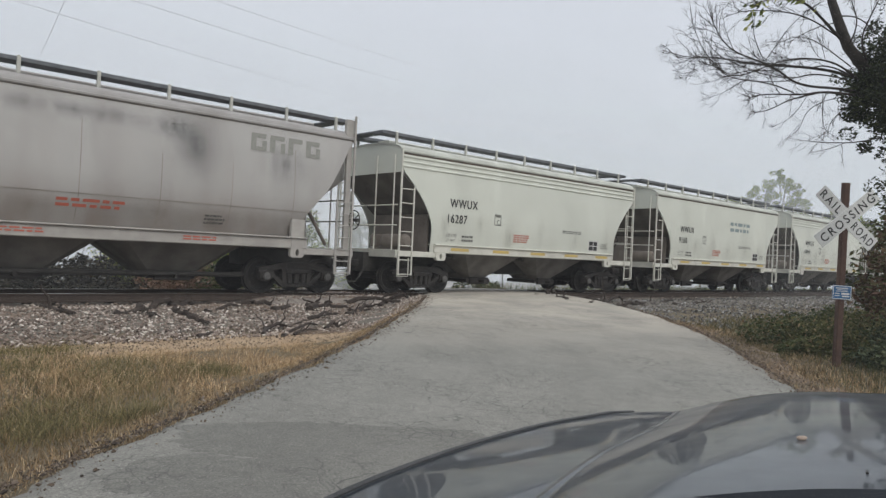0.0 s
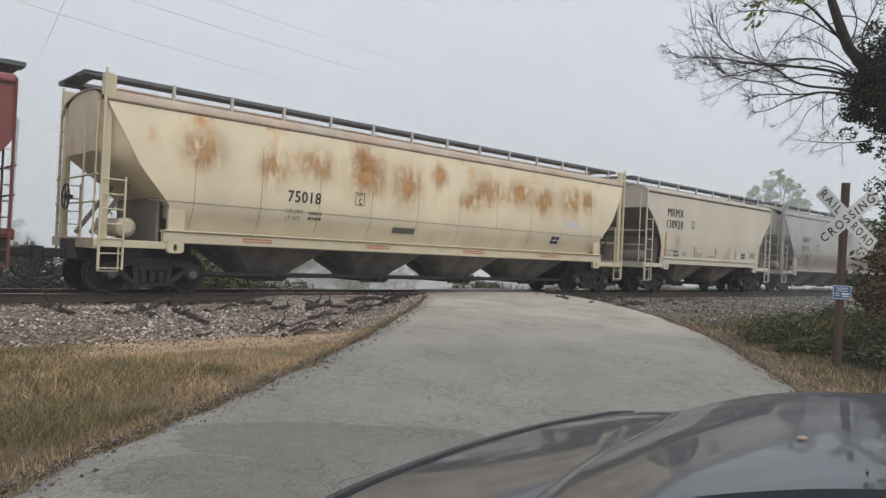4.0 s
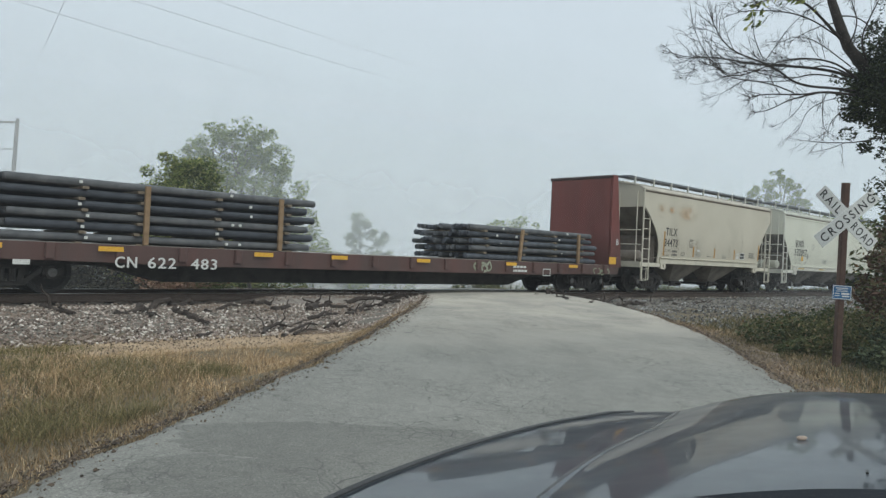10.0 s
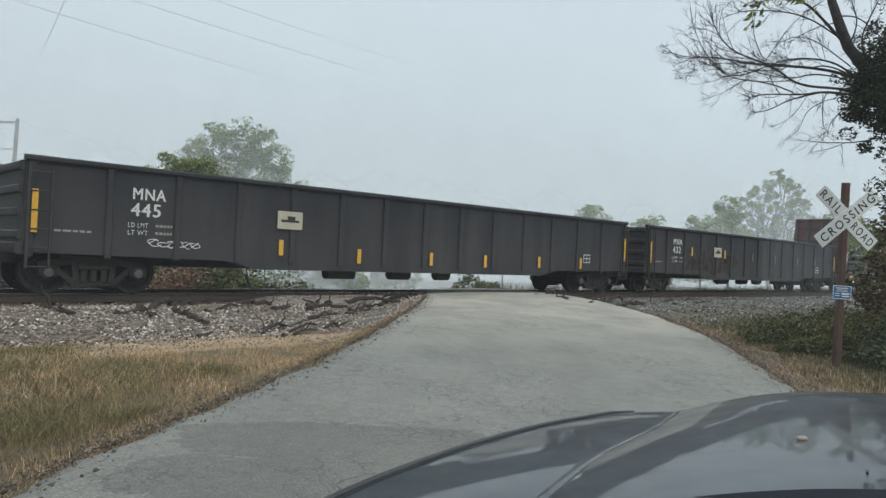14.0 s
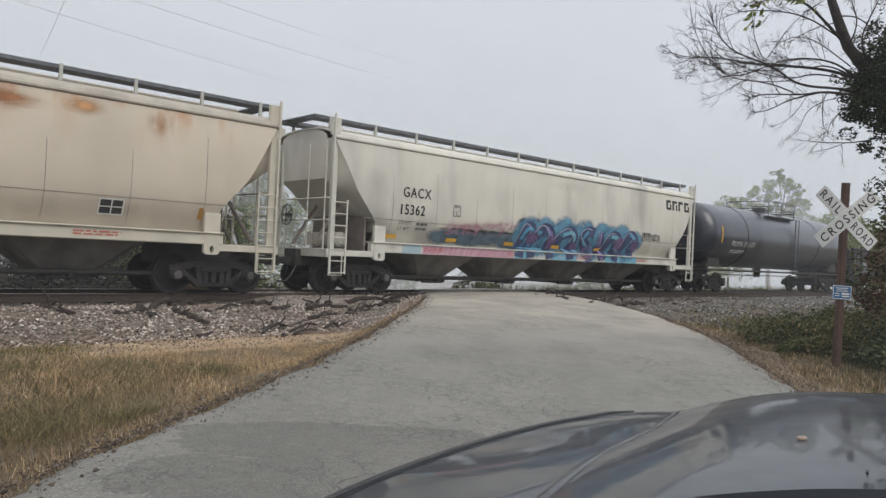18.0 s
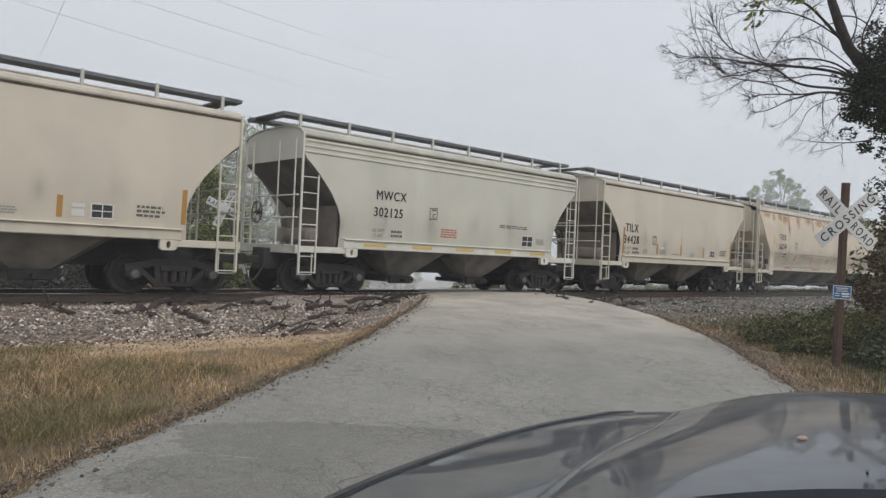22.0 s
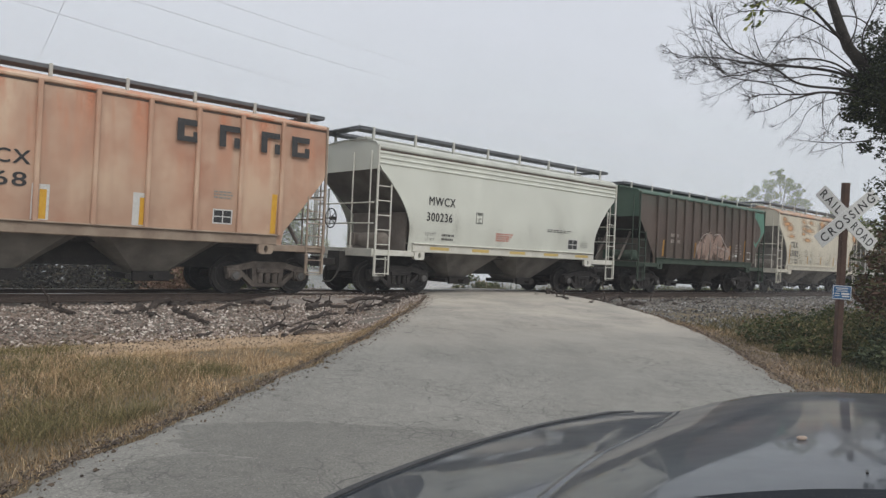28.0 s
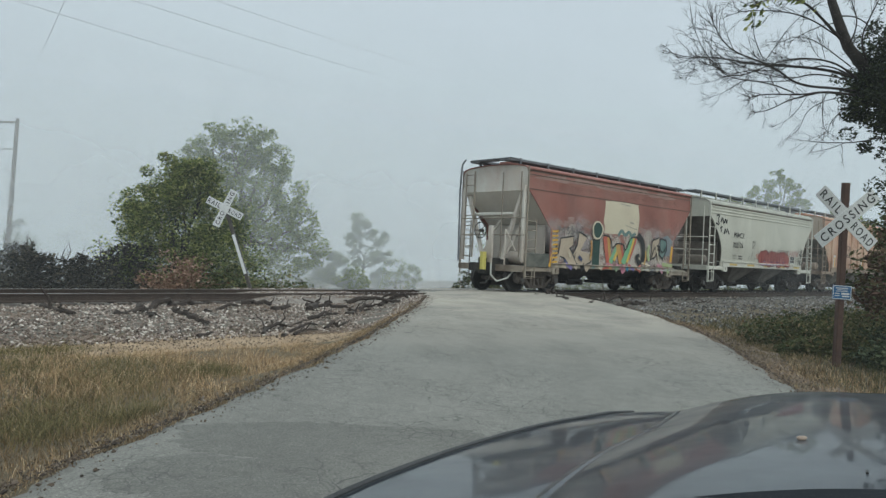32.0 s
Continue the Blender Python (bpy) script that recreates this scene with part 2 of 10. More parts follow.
def soft_paint(name, col, col2=None, cover=0.9, grain=(3.0, 3.0, 3.0), rough=0.75, edge=0.9, fine=2.0, fill=0.0):
    """Paint, rust or soot that thins out towards the rim of its patch and breaks up along its grain."""
    m, n, l, p = mat_nodes(name)
    tc, sp = n.new("ShaderNodeTexCoord"), n.new("ShaderNodeVectorMath")
    sp.operation = "LENGTH"
    l.new(tc.outputs["UV"], sp.inputs[0])
    rim = span(n, l, sp.outputs["Value"], 1.0 - edge, 1.0, 1.0, 0.0)
    a = noise_node(n, l, fine, 5, 0.62, grain)
    b = noise_node(n, l, 30.0, 3)
    if edge > 0.75:
        mask = times(n, l, times(n, l, times(n, l, rim, rim), span(n, l, a, 0.32 - fill, 0.62 - fill, 0.05, 1.15)), cover)
    else:
        mask = span(n, l, times(n, l, rim, span(n, l, a, 0.30, 0.66, 0.35, 1.25)), 0.05, 0.55, 0.0, cover)
    l.new(times(n, l, mask, span(n, l, b, 0.3, 0.7, 0.8, 1.1)), p.inputs["Alpha"])
    l.new(blend(n, l, span(n, l, a, 0.4, 0.7), col, col2 or tuple(x * 0.7 for x in col)), p.inputs["Base Color"])
    p.inputs["Roughness"].default_value = rough
    return m


rust_smear = soft_paint("rust_smear", (0.46, 0.235, 0.11), (0.36, 0.15, 0.06), 1.0, (0.5, 0.5, 3.0), edge=0.95)
rust_run = soft_paint("rust_run", (0.47, 0.255, 0.12), (0.37, 0.17, 0.075), 0.95, (2.6, 2.6, 0.5), edge=0.95)
rust_grid = soft_paint("rust_grid", (0.54, 0.31, 0.125), (0.44, 0.21, 0.075), 1.0, (2.4, 2.4, 1.2), fine=1.7, edge=0.9)
rust_faint = soft_paint("rust_faint", (0.56, 0.37, 0.21), (0.52, 0.32, 0.17), 0.75, (0.8, 0.8, 1.2), edge=0.98)
rust_wash = soft_paint("rust_wash", (0.56, 0.32, 0.145), (0.48, 0.235, 0.095), 1.0, (0.35, 0.35, 1.6), edge=0.90, fine=1.4, fill=0.09)
soot_smear = soft_paint("soot_smear", (0.15, 0.15, 0.16), (0.10, 0.10, 0.11), 0.62, (1.2, 1.2, 0.25), edge=0.98, fine=1.2)
dust_smear = soft_paint("dust_smear", (0.26, 0.205, 0.155), (0.19, 0.145, 0.11), 0.18, (1.2, 1.2, 0.25), edge=0.98, fine=1.5)
steel_pale = mottled("steel_painted_pale", (0.50, 0.50, 0.46), (0.42, 0.42, 0.38), 4, 0.7)
grating = mottled("galvanised_grating", (0.10, 0.108, 0.118), (0.165, 0.172, 0.185), 6, 0.65, 0.2)
web_brown = mottled("brown_bolster_web", (0.17, 0.145, 0.125), (0.25, 0.22, 0.19), 2.0, 0.9)
underframe = mottled("black_greasy_steel", (0.022, 0.021, 0.02), (0.05, 0.045, 0.04), 4, 0.75)
truck_iron = mottled("rusty_cast_iron", (0.017, 0.0155, 0.0145), (0.036, 0.031, 0.028), 5, 0.8)
# Paler iron: dust on the tail trucks, painted-in light on the orange car's
truck_dusty_lit = mottled("dusty_lit_cast_iron", (0.055, 0.045, 0.038), (0.15, 0.125, 0.105), 4, 0.85)
wheel_steel = mottled("wheel_steel", (0.013, 0.012, 0.0115), (0.028, 0.025, 0.023), 6, 0.7, 0.2)
cap_grey = mottled("grey_bearing_cap", (0.06, 0.058, 0.055), (0.14, 0.135, 0.13), 9, 0.7)
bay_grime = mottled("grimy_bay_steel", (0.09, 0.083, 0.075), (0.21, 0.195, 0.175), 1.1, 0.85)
ink_black = mottled("stencil_black", (0.02, 0.02, 0.022), (0.045, 0.045, 0.045), 20, 0.7)
ink_white = mottled("stencil_white", (0.66, 0.66, 0.63), (0.52, 0.52, 0.5), 20, 0.7)
ink_grey = mottled("stencil_grey", (0.22, 0.22, 0.2), (0.3, 0.3, 0.27), 20, 0.75)
ink_data = mottled("stencil_dark_grey", (0.08, 0.08, 0.08), (0.14, 0.135, 0.125), 20, 0.75)
ink_red = mottled("stencil_red", (0.42, 0.09, 0.06), (0.5, 0.15, 0.1), 20, 0.7)
tape_yellow = mottled("reflective_tape_yellow", (0.62, 0.32, 0.02), (0.7, 0.42, 0.05), 15, 0.5)
tape_lemon = mottled("lemon_yellow_paint", (0.62, 0.55, 0.14), (0.52, 0.46, 0.12), 9, 0.6)
tape_ochre = mottled("faded_sill_stripe", (0.60, 0.43, 0.12), (0.52, 0.40, 0.17), 8, 0.7)
tape_dull = mottled("reflective_tape_dull", (0.42, 0.22, 0.05), (0.36, 0.2, 0.06), 15, 0.6)


# ---------------------------------------------------------------- plan of the ground
TRACK_ANGLE = 47.48                      # the track's heading, degrees right of the road
DIST = 17.3                              # from the eye to the track's centre line, square to it
TX, TY = math.sin(radians(TRACK_ANGLE)), math.cos(radians(TRACK_ANGLE))
NX, NY = TY, -TX                         # square to the track, towards the eye
RAIL_Z = 0.77                            # top of the nearer rail
CANT = 1.5                               # the track leans to the nearer side


def to_xy(s, n):
    """World x, y of a place s along the track and n from its centre line."""
    return (n - DIST) * NX + s * TX, (n - DIST) * NY + s * TY


def to_sn(x, y):
    return x * TX + y * TY, x * NX + y * NY + DIST


def smooth(a, b, x):
    t = np.clip((x - a) / (b - a), 0, 1)
    return t * t * (3 - 2 * t)


def road_edges(y):
    left = np.interp(y, [-10, 3, 5, 6.4, 8.65, 11.3, 15, 17.6, 21, 26, 34, 60], [-2.9, -2.75, -2.45, -2.1, -1.58, -1.15, -0.75, -0.55, -0.5, -1.0, -2.2, -3.4])
    right = np.interp(y, [-10, 5, 9, 11, 14, 18, 21, 24, 28, 34, 60], [3.9, 4.15, 4.55, 4.97, 5.42, 5.42, 4.98, 4.2, 2.8, 0.7, -0.3])
    return left, right


def road_z(n):
    return np.interp(n, [-60, -30, -12, -5, -2.2, 2.0, 4, 7, 10, 12, 14, 16], [-1.6, -1.0, -0.1, 0.55, 0.76, 0.75, 0.69, 0.53, 0.32, 0.15, 0.04, 0.0])


def verge_z(x, s, n):
    left = np.interp(n, [-400, -60, -12, -4.2, -2.2, 2.0, 4.4, 5.2, 9, 14, 40], [-3, -1.2, -0.35, 0.05, 0.55, 0.50, 0.16, 0.12, 0.06, 0.0, -0.2])
    right = np.interp(n, [-400, -60, -12, -4.2, -2.2, 2.0, 4.4, 8, 11, 14, 40], [-3, -1.2, -0.35, 0.05, 0.55, 0.50, 0.36, 0.32, 0.22, 0.08, 0.1])
    return np.where(x > 2, right, left)


def ground_z(x, y):
    x, y = np.asarray(x, float), np.asarray(y, float)
    s, n = to_sn(x, y)
    xl, xr = road_edges(y)
    out = np.maximum(xl - x, x - xr)
    w = smooth(-0.1, 1.1, out)
    far = np.abs(y) > 58
    return np.where(far, verge_z(x, s, n), (road_z(n) - 0.06) * (1 - w) + verge_z(x, s, n) * w)


def stuff_mesh(name, verts, faces, material, label, category, kind="stuff", smooth_it=False):
    me = bpy.data.meshes.new(name)
    me.from_pydata(verts, [], faces)
    if smooth_it:
        me.polygons.foreach_set("use_smooth", [True] * len(me.polygons))
    me.materials.append(material)
    me.update()
    return tagged(new(name, me), label, category, kind=kind)


def ground_material():
    m, n, l, p = mat_nodes("dry_verge_soil")
    a = noise_node(n, l, 0.5, 5)
    b = noise_node(n, l, 14.0, 5)
    col = ramp(n, l, a, [(0.36, (0.075, 0.06, 0.032)), (0.55, (0.12, 0.092, 0.052)), (0.7, (0.16, 0.122, 0.072))])
    col = blend(n, l, span(n, l, b, 0.4, 0.75, 0, 0.6), col, (0.09, 0.07, 0.045))
    l.new(col, p.inputs["Base Color"])
    p.inputs["Roughness"].default_value = 0.95
    bump(n, l, p, b, 0.7, 0.05)
    return m


def asphalt_material(name, a, b, crack):
    m, n, l, p = mat_nodes(name)
    big = noise_node(n, l, 0.35, 4)
    lane = noise_node(n, l, 0.6, 3, 0.5, (1.0, 0.14, 1.0))
    grit = noise_node(n, l, 70.0, 3)
    mid = noise_node(n, l, 6.0, 6, 0.7)
    col = ramp(n, l, big, [(0.3, a), (0.7, b)])
    col = blend(n, l, span(n, l, lane, 0.35, 0.65, 0.0, 0.35), col, tuple(x * 0.72 for x in a))
    col = blend(n, l, span(n, l, mid, 0.42, 0.7, 0.0, 0.42), col, tuple(x * 1.22 for x in b))
    speck = n.new("ShaderNodeTexVoronoi")
    speck.inputs["Scale"].default_value = 42.0
    tc = n.new("ShaderNodeTexCoord")
    l.new(tc.outputs["Object"], speck.inputs["Vector"])
    col = blend(n, l, span(n, l, noise_node(n, l, 1.1, 6, 0.7, (1.0, 0.45, 1.0)), 0.48, 0.70, 0.0, 0.42), col, tuple(x * 0.66 for x in a))
    col = blend(n, l, span(n, l, speck.outputs["Distance"], 0.12, 0.34, 0.42, 0.0), col, tuple(x * 1.7 for x in b))
    col = blend(n, l, span(n, l, grit, 0.40, 0.65, 0.0, 0.62), col, tuple(x * 0.42 for x in a))
    # brown dust carried up to the rails
    sp = n.new("ShaderNodeSeparateXYZ")
    l.new(tc.outputs["Object"], sp.inputs[0])
    dust = times(n, l, span(n, l, sp.outputs["Y"], 9.5, 17.0), span(n, l, noise_node(n, l, 0.9, 4), 0.34, 0.62, 0.30, 0.80))
    col = blend(n, l, dust, col, (0.43, 0.385, 0.32))
    warp = n.new("ShaderNodeTexNoise")
    warp.inputs["Scale"].default_value = 2.5
    mixv = n.new("ShaderNodeVectorMath")
    mixv.operation = "MULTIPLY_ADD"
    mixv.inputs[1].default_value = (0.5, 0.5, 0.5)
    l.new(tc.outputs["Object"], warp.inputs["Vector"])
    l.new(warp.outputs["Color"], mixv.inputs[0])
    l.new(tc.outputs["Object"], mixv.inputs[2])
    vor = n.new("ShaderNodeTexVoronoi")
    vor.feature = "DISTANCE_TO_EDGE"
    vor.inputs["Scale"].default_value = 2.6
    l.new(mixv.outputs[0], vor.inputs["Vector"])
    where = span(n, l, noise_node(n, l, 0.4, 2), 0.40, 0.55)
    line = times(n, l, span(n, l, vor.outputs["Distance"], 0.0, 0.022, 1.0, 0.0), where)
    fine = n.new("ShaderNodeTexVoronoi")
    fine.feature = "DISTANCE_TO_EDGE"
    fine.inputs["Scale"].default_value = 7.5
    l.new(mixv.outputs[0], fine.inputs["Vector"])
    craze = times(n, l, span(n, l, fine.outputs["Distance"], 0.0, 0.05, 0.85, 0.0), span(n, l, noise_node(n, l, 0.8, 4), 0.47, 0.62))
    line = span(n, l, blend(n, l, craze, line, (1, 1, 1)), 0.0, 1.0)
    col = blend(n, l, times(n, l, line, crack), col, (0.05, 0.048, 0.044))
    l.new(col, p.inputs["Base Color"])
    p.inputs["Roughness"].default_value = 0.82
    bump(n, l, p, grit, 0.5, 0.006)
    return m


soil = ground_material()
asphalt = asphalt_material("old_grey_asphalt", (0.192, 0.186, 0.165), (0.264, 0.257, 0.228), 0.8)
asphalt_dark = asphalt_material("darker_patch_asphalt", (0.14, 0.136, 0.12), (0.197, 0.19, 0.168), 1.0)
gravel_bed = mottled("gravel_bed", (0.10, 0.085, 0.07), (0.17, 0.15, 0.125), 2.0, 0.95, 0.0, 0.03, 16.0)


def island_material(name, stops, rough=0.85, patches=None, patch_scale=0.5, thin=0.0):
    """Colour from a random number per piece, with an optional large patch colour."""
    m, n, l, p = mat_nodes(name)
    g = n.new("ShaderNodeNewGeometry")
    col = ramp(n, l, g.outputs["Random Per Island"], stops)
    if patches:
        big = noise_node(n, l, patch_scale, 3)
        col = blend(n, l, times(n, l, span(n, l, big, 0.50, 0.62), 0.7), col, patches)
    l.new(col, p.inputs["Base Color"])
    p.inputs["Roughness"].default_value = rough
    p.inputs["Specular IOR Level"].default_value = 0.25
    if thin:
        t, mx = n.new("ShaderNodeBsdfTranslucent"), n.new("ShaderNodeMixShader")
        l.new(col, t.inputs["Color"])
        mx.inputs[0].default_value = thin
        l.new(p.outputs[0], mx.inputs[1])
        l.new(t.outputs[0], mx.inputs[2])
        l.new(mx.outputs[0], n["Material Output"].inputs["Surface"])
    return m


stone_grey = island_material("grey_crushed_stone", [(0.0, (0.03, 0.029, 0.028)), (0.4, (0.10, 0.098, 0.096)), (0.8, (0.22, 0.218, 0.212)), (1.0, (0.46, 0.455, 0.445))], 0.9, (0.10, 0.09, 0.078), 0.5)
stone_mat = island_material("crushed_stone", [(0.0, (0.045, 0.033, 0.027)), (0.25, (0.16, 0.122, 0.10)), (0.6, (0.285, 0.23, 0.195)), (0.85, (0.43, 0.37, 0.32)), (1.0, (0.70, 0.65, 0.58))], 0.9, (0.17, 0.125, 0.095), 0.7)
litter_mat = island_material("brown_litter", [(0.0, (0.03, 0.022, 0.016)), (0.5, (0.085, 0.062, 0.045)), (0.85, (0.16, 0.125, 0.095)), (1.0, (0.30, 0.26, 0.21))], 0.9)
grass_mat = island_material("dry_grass", [(0.0, (0.055, 0.034, 0.015)), (0.3, (0.195, 0.124, 0.06)), (0.7, (0.38, 0.265, 0.148)), (1.0, (0.64, 0.50, 0.32))], 0.85, (0.10, 0.088, 0.034), 0.38)
green_straw = island_material("soft_green_grass", [(0.0, (0.06, 0.054, 0.02)), (0.5, (0.135, 0.118, 0.045)), (1.0, (0.27, 0.21, 0.10))], 0.85)
straw_pale = island_material("pale_straw", [(0.0, (0.10, 0.06, 0.026)), (0.3, (0.32, 0.20, 0.098)), (0.7, (0.56, 0.39, 0.22)), (1.0, (0.80, 0.62, 0.40))], 0.85, (0.20, 0.15, 0.07), 0.5)
grass_near_dark = island_material("dark_near_grass", [(0.0, (0.026, 0.017, 0.008)), (0.3, (0.098, 0.057, 0.025)), (0.7, (0.225, 0.136, 0.064)), (1.0, (0.50, 0.345, 0.19))], 0.85, (0.10, 0.078, 0.032), 0.45)
weed_mat = island_material("green_weeds", [(0.0, (0.03, 0.045, 0.014)), (0.5, (0.065, 0.085, 0.028)), (0.85, (0.14, 0.13, 0.05)), (1.0, (0.26, 0.20, 0.09))], 0.8)
weed_dark = island_material("dark_shaded_weeds", [(0.0, (0.03, 0.033, 0.015)), (0.5, (0.075, 0.08, 0.034)), (0.85, (0.15, 0.125, 0.06)), (1.0, (0.28, 0.21, 0.11))], 0.85)
steel_rail = mottled("rail_steel_brown", (0.055, 0.04, 0.032), (0.085, 0.062, 0.05), 4, 0.7, 0.3)
steel_head = mottled("rail_head_polished", (0.60, 0.59, 0.57), (0.68, 0.66, 0.64), 30, 0.30, 0.85)
tie_wood = mottled("creosoted_tie", (0.045, 0.036, 0.03), (0.09, 0.075, 0.062), 6, 0.9)


def axis_values(lo, hi, step, reach):
    mid = list(np.arange(lo, hi + 1e-6, step))
    out, d = [], step
    a = lo
    while a > -reach:
        d *= 1.35
        a -= d
        out.append(a)
    left = out[::-1]
    out, d, a = [], step, hi
    while a < reach:
        d *= 1.35
        a += d
        out.append(a)
    return np.array(left + mid + out)


def build_ground():
    xs, ys = axis_values(-22, 34, 0.3, 1800), axis_values(-6, 46, 0.3, 1800)
    gx, gy = np.meshgrid(xs, ys)
    gz = ground_z(gx, gy)
    near = np.exp(-((gx - 4) ** 2 + (gy - 14) ** 2) / 900)
    gz = gz + near * 0.03 * (np.sin(gx * 1.7 + gy * 0.6) * np.cos(gy * 2.1 - gx * 0.4))
    verts = np.stack([gx, gy, gz], -1).reshape(-1, 3).tolist()
    w = len(xs)
    faces = [(j * w + i, j * w + i + 1, (j + 1) * w + i + 1, (j + 1) * w + i) for j in range(len(ys) - 1) for i in range(w - 1)]
    stuff_mesh("ground", verts, faces, soil, "dry earth and short tan grass on the verge", "ground", "structure", True)


def build_road():
    ys = list(np.arange(-8, 3, 0.3)) + list(np.arange(3, 20, 0.1)) + list(np.arange(20, 34, 0.3)) + list(np.arange(34, 58, 2))
    verts, faces, k = [], [], 28
    for y in ys:
        xl, xr = road_edges(y)
        xl = xl + 0.16 * noise.noise((y * 1.3, 0, 0)) + 0.10 * noise.noise((y * 5.1, 3, 0))
        xr = xr + 0.16 * noise.noise((y * 1.1, 9, 0)) + 0.10 * noise.noise((y * 4.7, 5, 0))
        for i in range(k + 1):
            u = i / k
            x = xl + (xr - xl) * u
            s, n = to_sn(x, y)
            z = float(road_z(n)) + 0.02 + 0.03 * math.sin(math.pi * u) + 0.008 * noise.noise((x * 1.1, y * 0.8, 2))
            z = z if 0 < i < k else z - 0.07
            verts.append((x, y, z))
    for j in range(len(ys) - 1):
        for i in range(k):
            a = j * (k + 1) + i
            faces.append((a, a + 1, a + k + 2, a + k + 1))
    return stuff_mesh("road", verts, faces, asphalt, "cracked grey asphalt road climbing to the crossing", "road", "structure", True)


def road_top(x, y):
    xl, xr = road_edges(y)
    u = min(max((x - xl) / (xr - xl), 0), 1)
    return float(road_z(to_sn(x, y)[1])) + 0.02 + 0.03 * math.sin(math.pi * u) + 0.008 * noise.noise((x * 1.1, y * 0.8, 2))


def build_patch(parent, cx, cy, rx, ry, seed, turn=0.0, lift=0.006):
    verts, faces, rings, seg = [(cx, cy, road_top(cx, cy) + lift)], [], 7, 90
    for j in range(1, rings + 1):
        for i in range(seg):
            a = i * math.tau / seg
            rr = j / rings * (1 + 0.30 * noise.noise((math.cos(a) * 1.6 + seed, math.sin(a) * 1.6, seed)) + 0.10 * noise.noise((a * 6, seed, 1)) + 0.06 * noise.noise((a * 15, seed, 4)))
            px, py = rx * rr * math.cos(a), ry * rr * math.sin(a)
            x, y = cx + px * math.cos(turn) - py * math.sin(turn), cy + px * math.sin(turn) + py * math.cos(turn)
            verts.append((x, y, road_top(x, y) + (lift if j < rings else 0.001)))
    faces += [(0, 1 + i, 1 + (i + 1) % seg) for i in range(seg)]
    for j in range(rings - 1):
        for i in range(seg):
            a, b = 1 + j * seg + i, 1 + j * seg + (i + 1) % seg
            faces.append((a, b, b + seg, a + seg))
    g = Geo()
    g.v, g.f = verts, faces
    part("asphalt_patch", g, asphalt_dark, parent, "darker worn asphalt patch")


def right_shoulder():
    """Gravel and earth crumbling along the right edge of the asphalt."""
    verts, faces, k = [], [], 6
    ys = list(np.arange(5.0, 17.0, 0.2))
    for y in ys:
        xr = road_edges(y)[1] - 0.12
        w = 0.75 + 0.3 * noise.noise((y * 0.6, 2, 7)) + 0.2 * noise.noise((y * 2.3, 4, 7))
        for i in range(k + 1):
            x = xr + w * i / k
            z = float(ground_z(x, y)) + 0.026 + 0.014 * noise.noise((x * 3, y * 3, 5))
            verts.append((x, y, z if 0 < i < k else z - 0.06))
    faces = [(j * (k + 1) + i, j * (k + 1) + i + 1, (j + 1) * (k + 1) + i + 1, (j + 1) * (k + 1) + i) for j in range(len(ys) - 1) for i in range(k)]
    stuff_mesh("gravel_shoulder", verts, faces, mottled("brown_gravel_shoulder", (0.12, 0.085, 0.06), (0.26, 0.20, 0.155), 3.0, 0.95, 0.0, 0.04, 26), "brown gravel shoulder crumbling along the asphalt", "gravel", "structure", True)


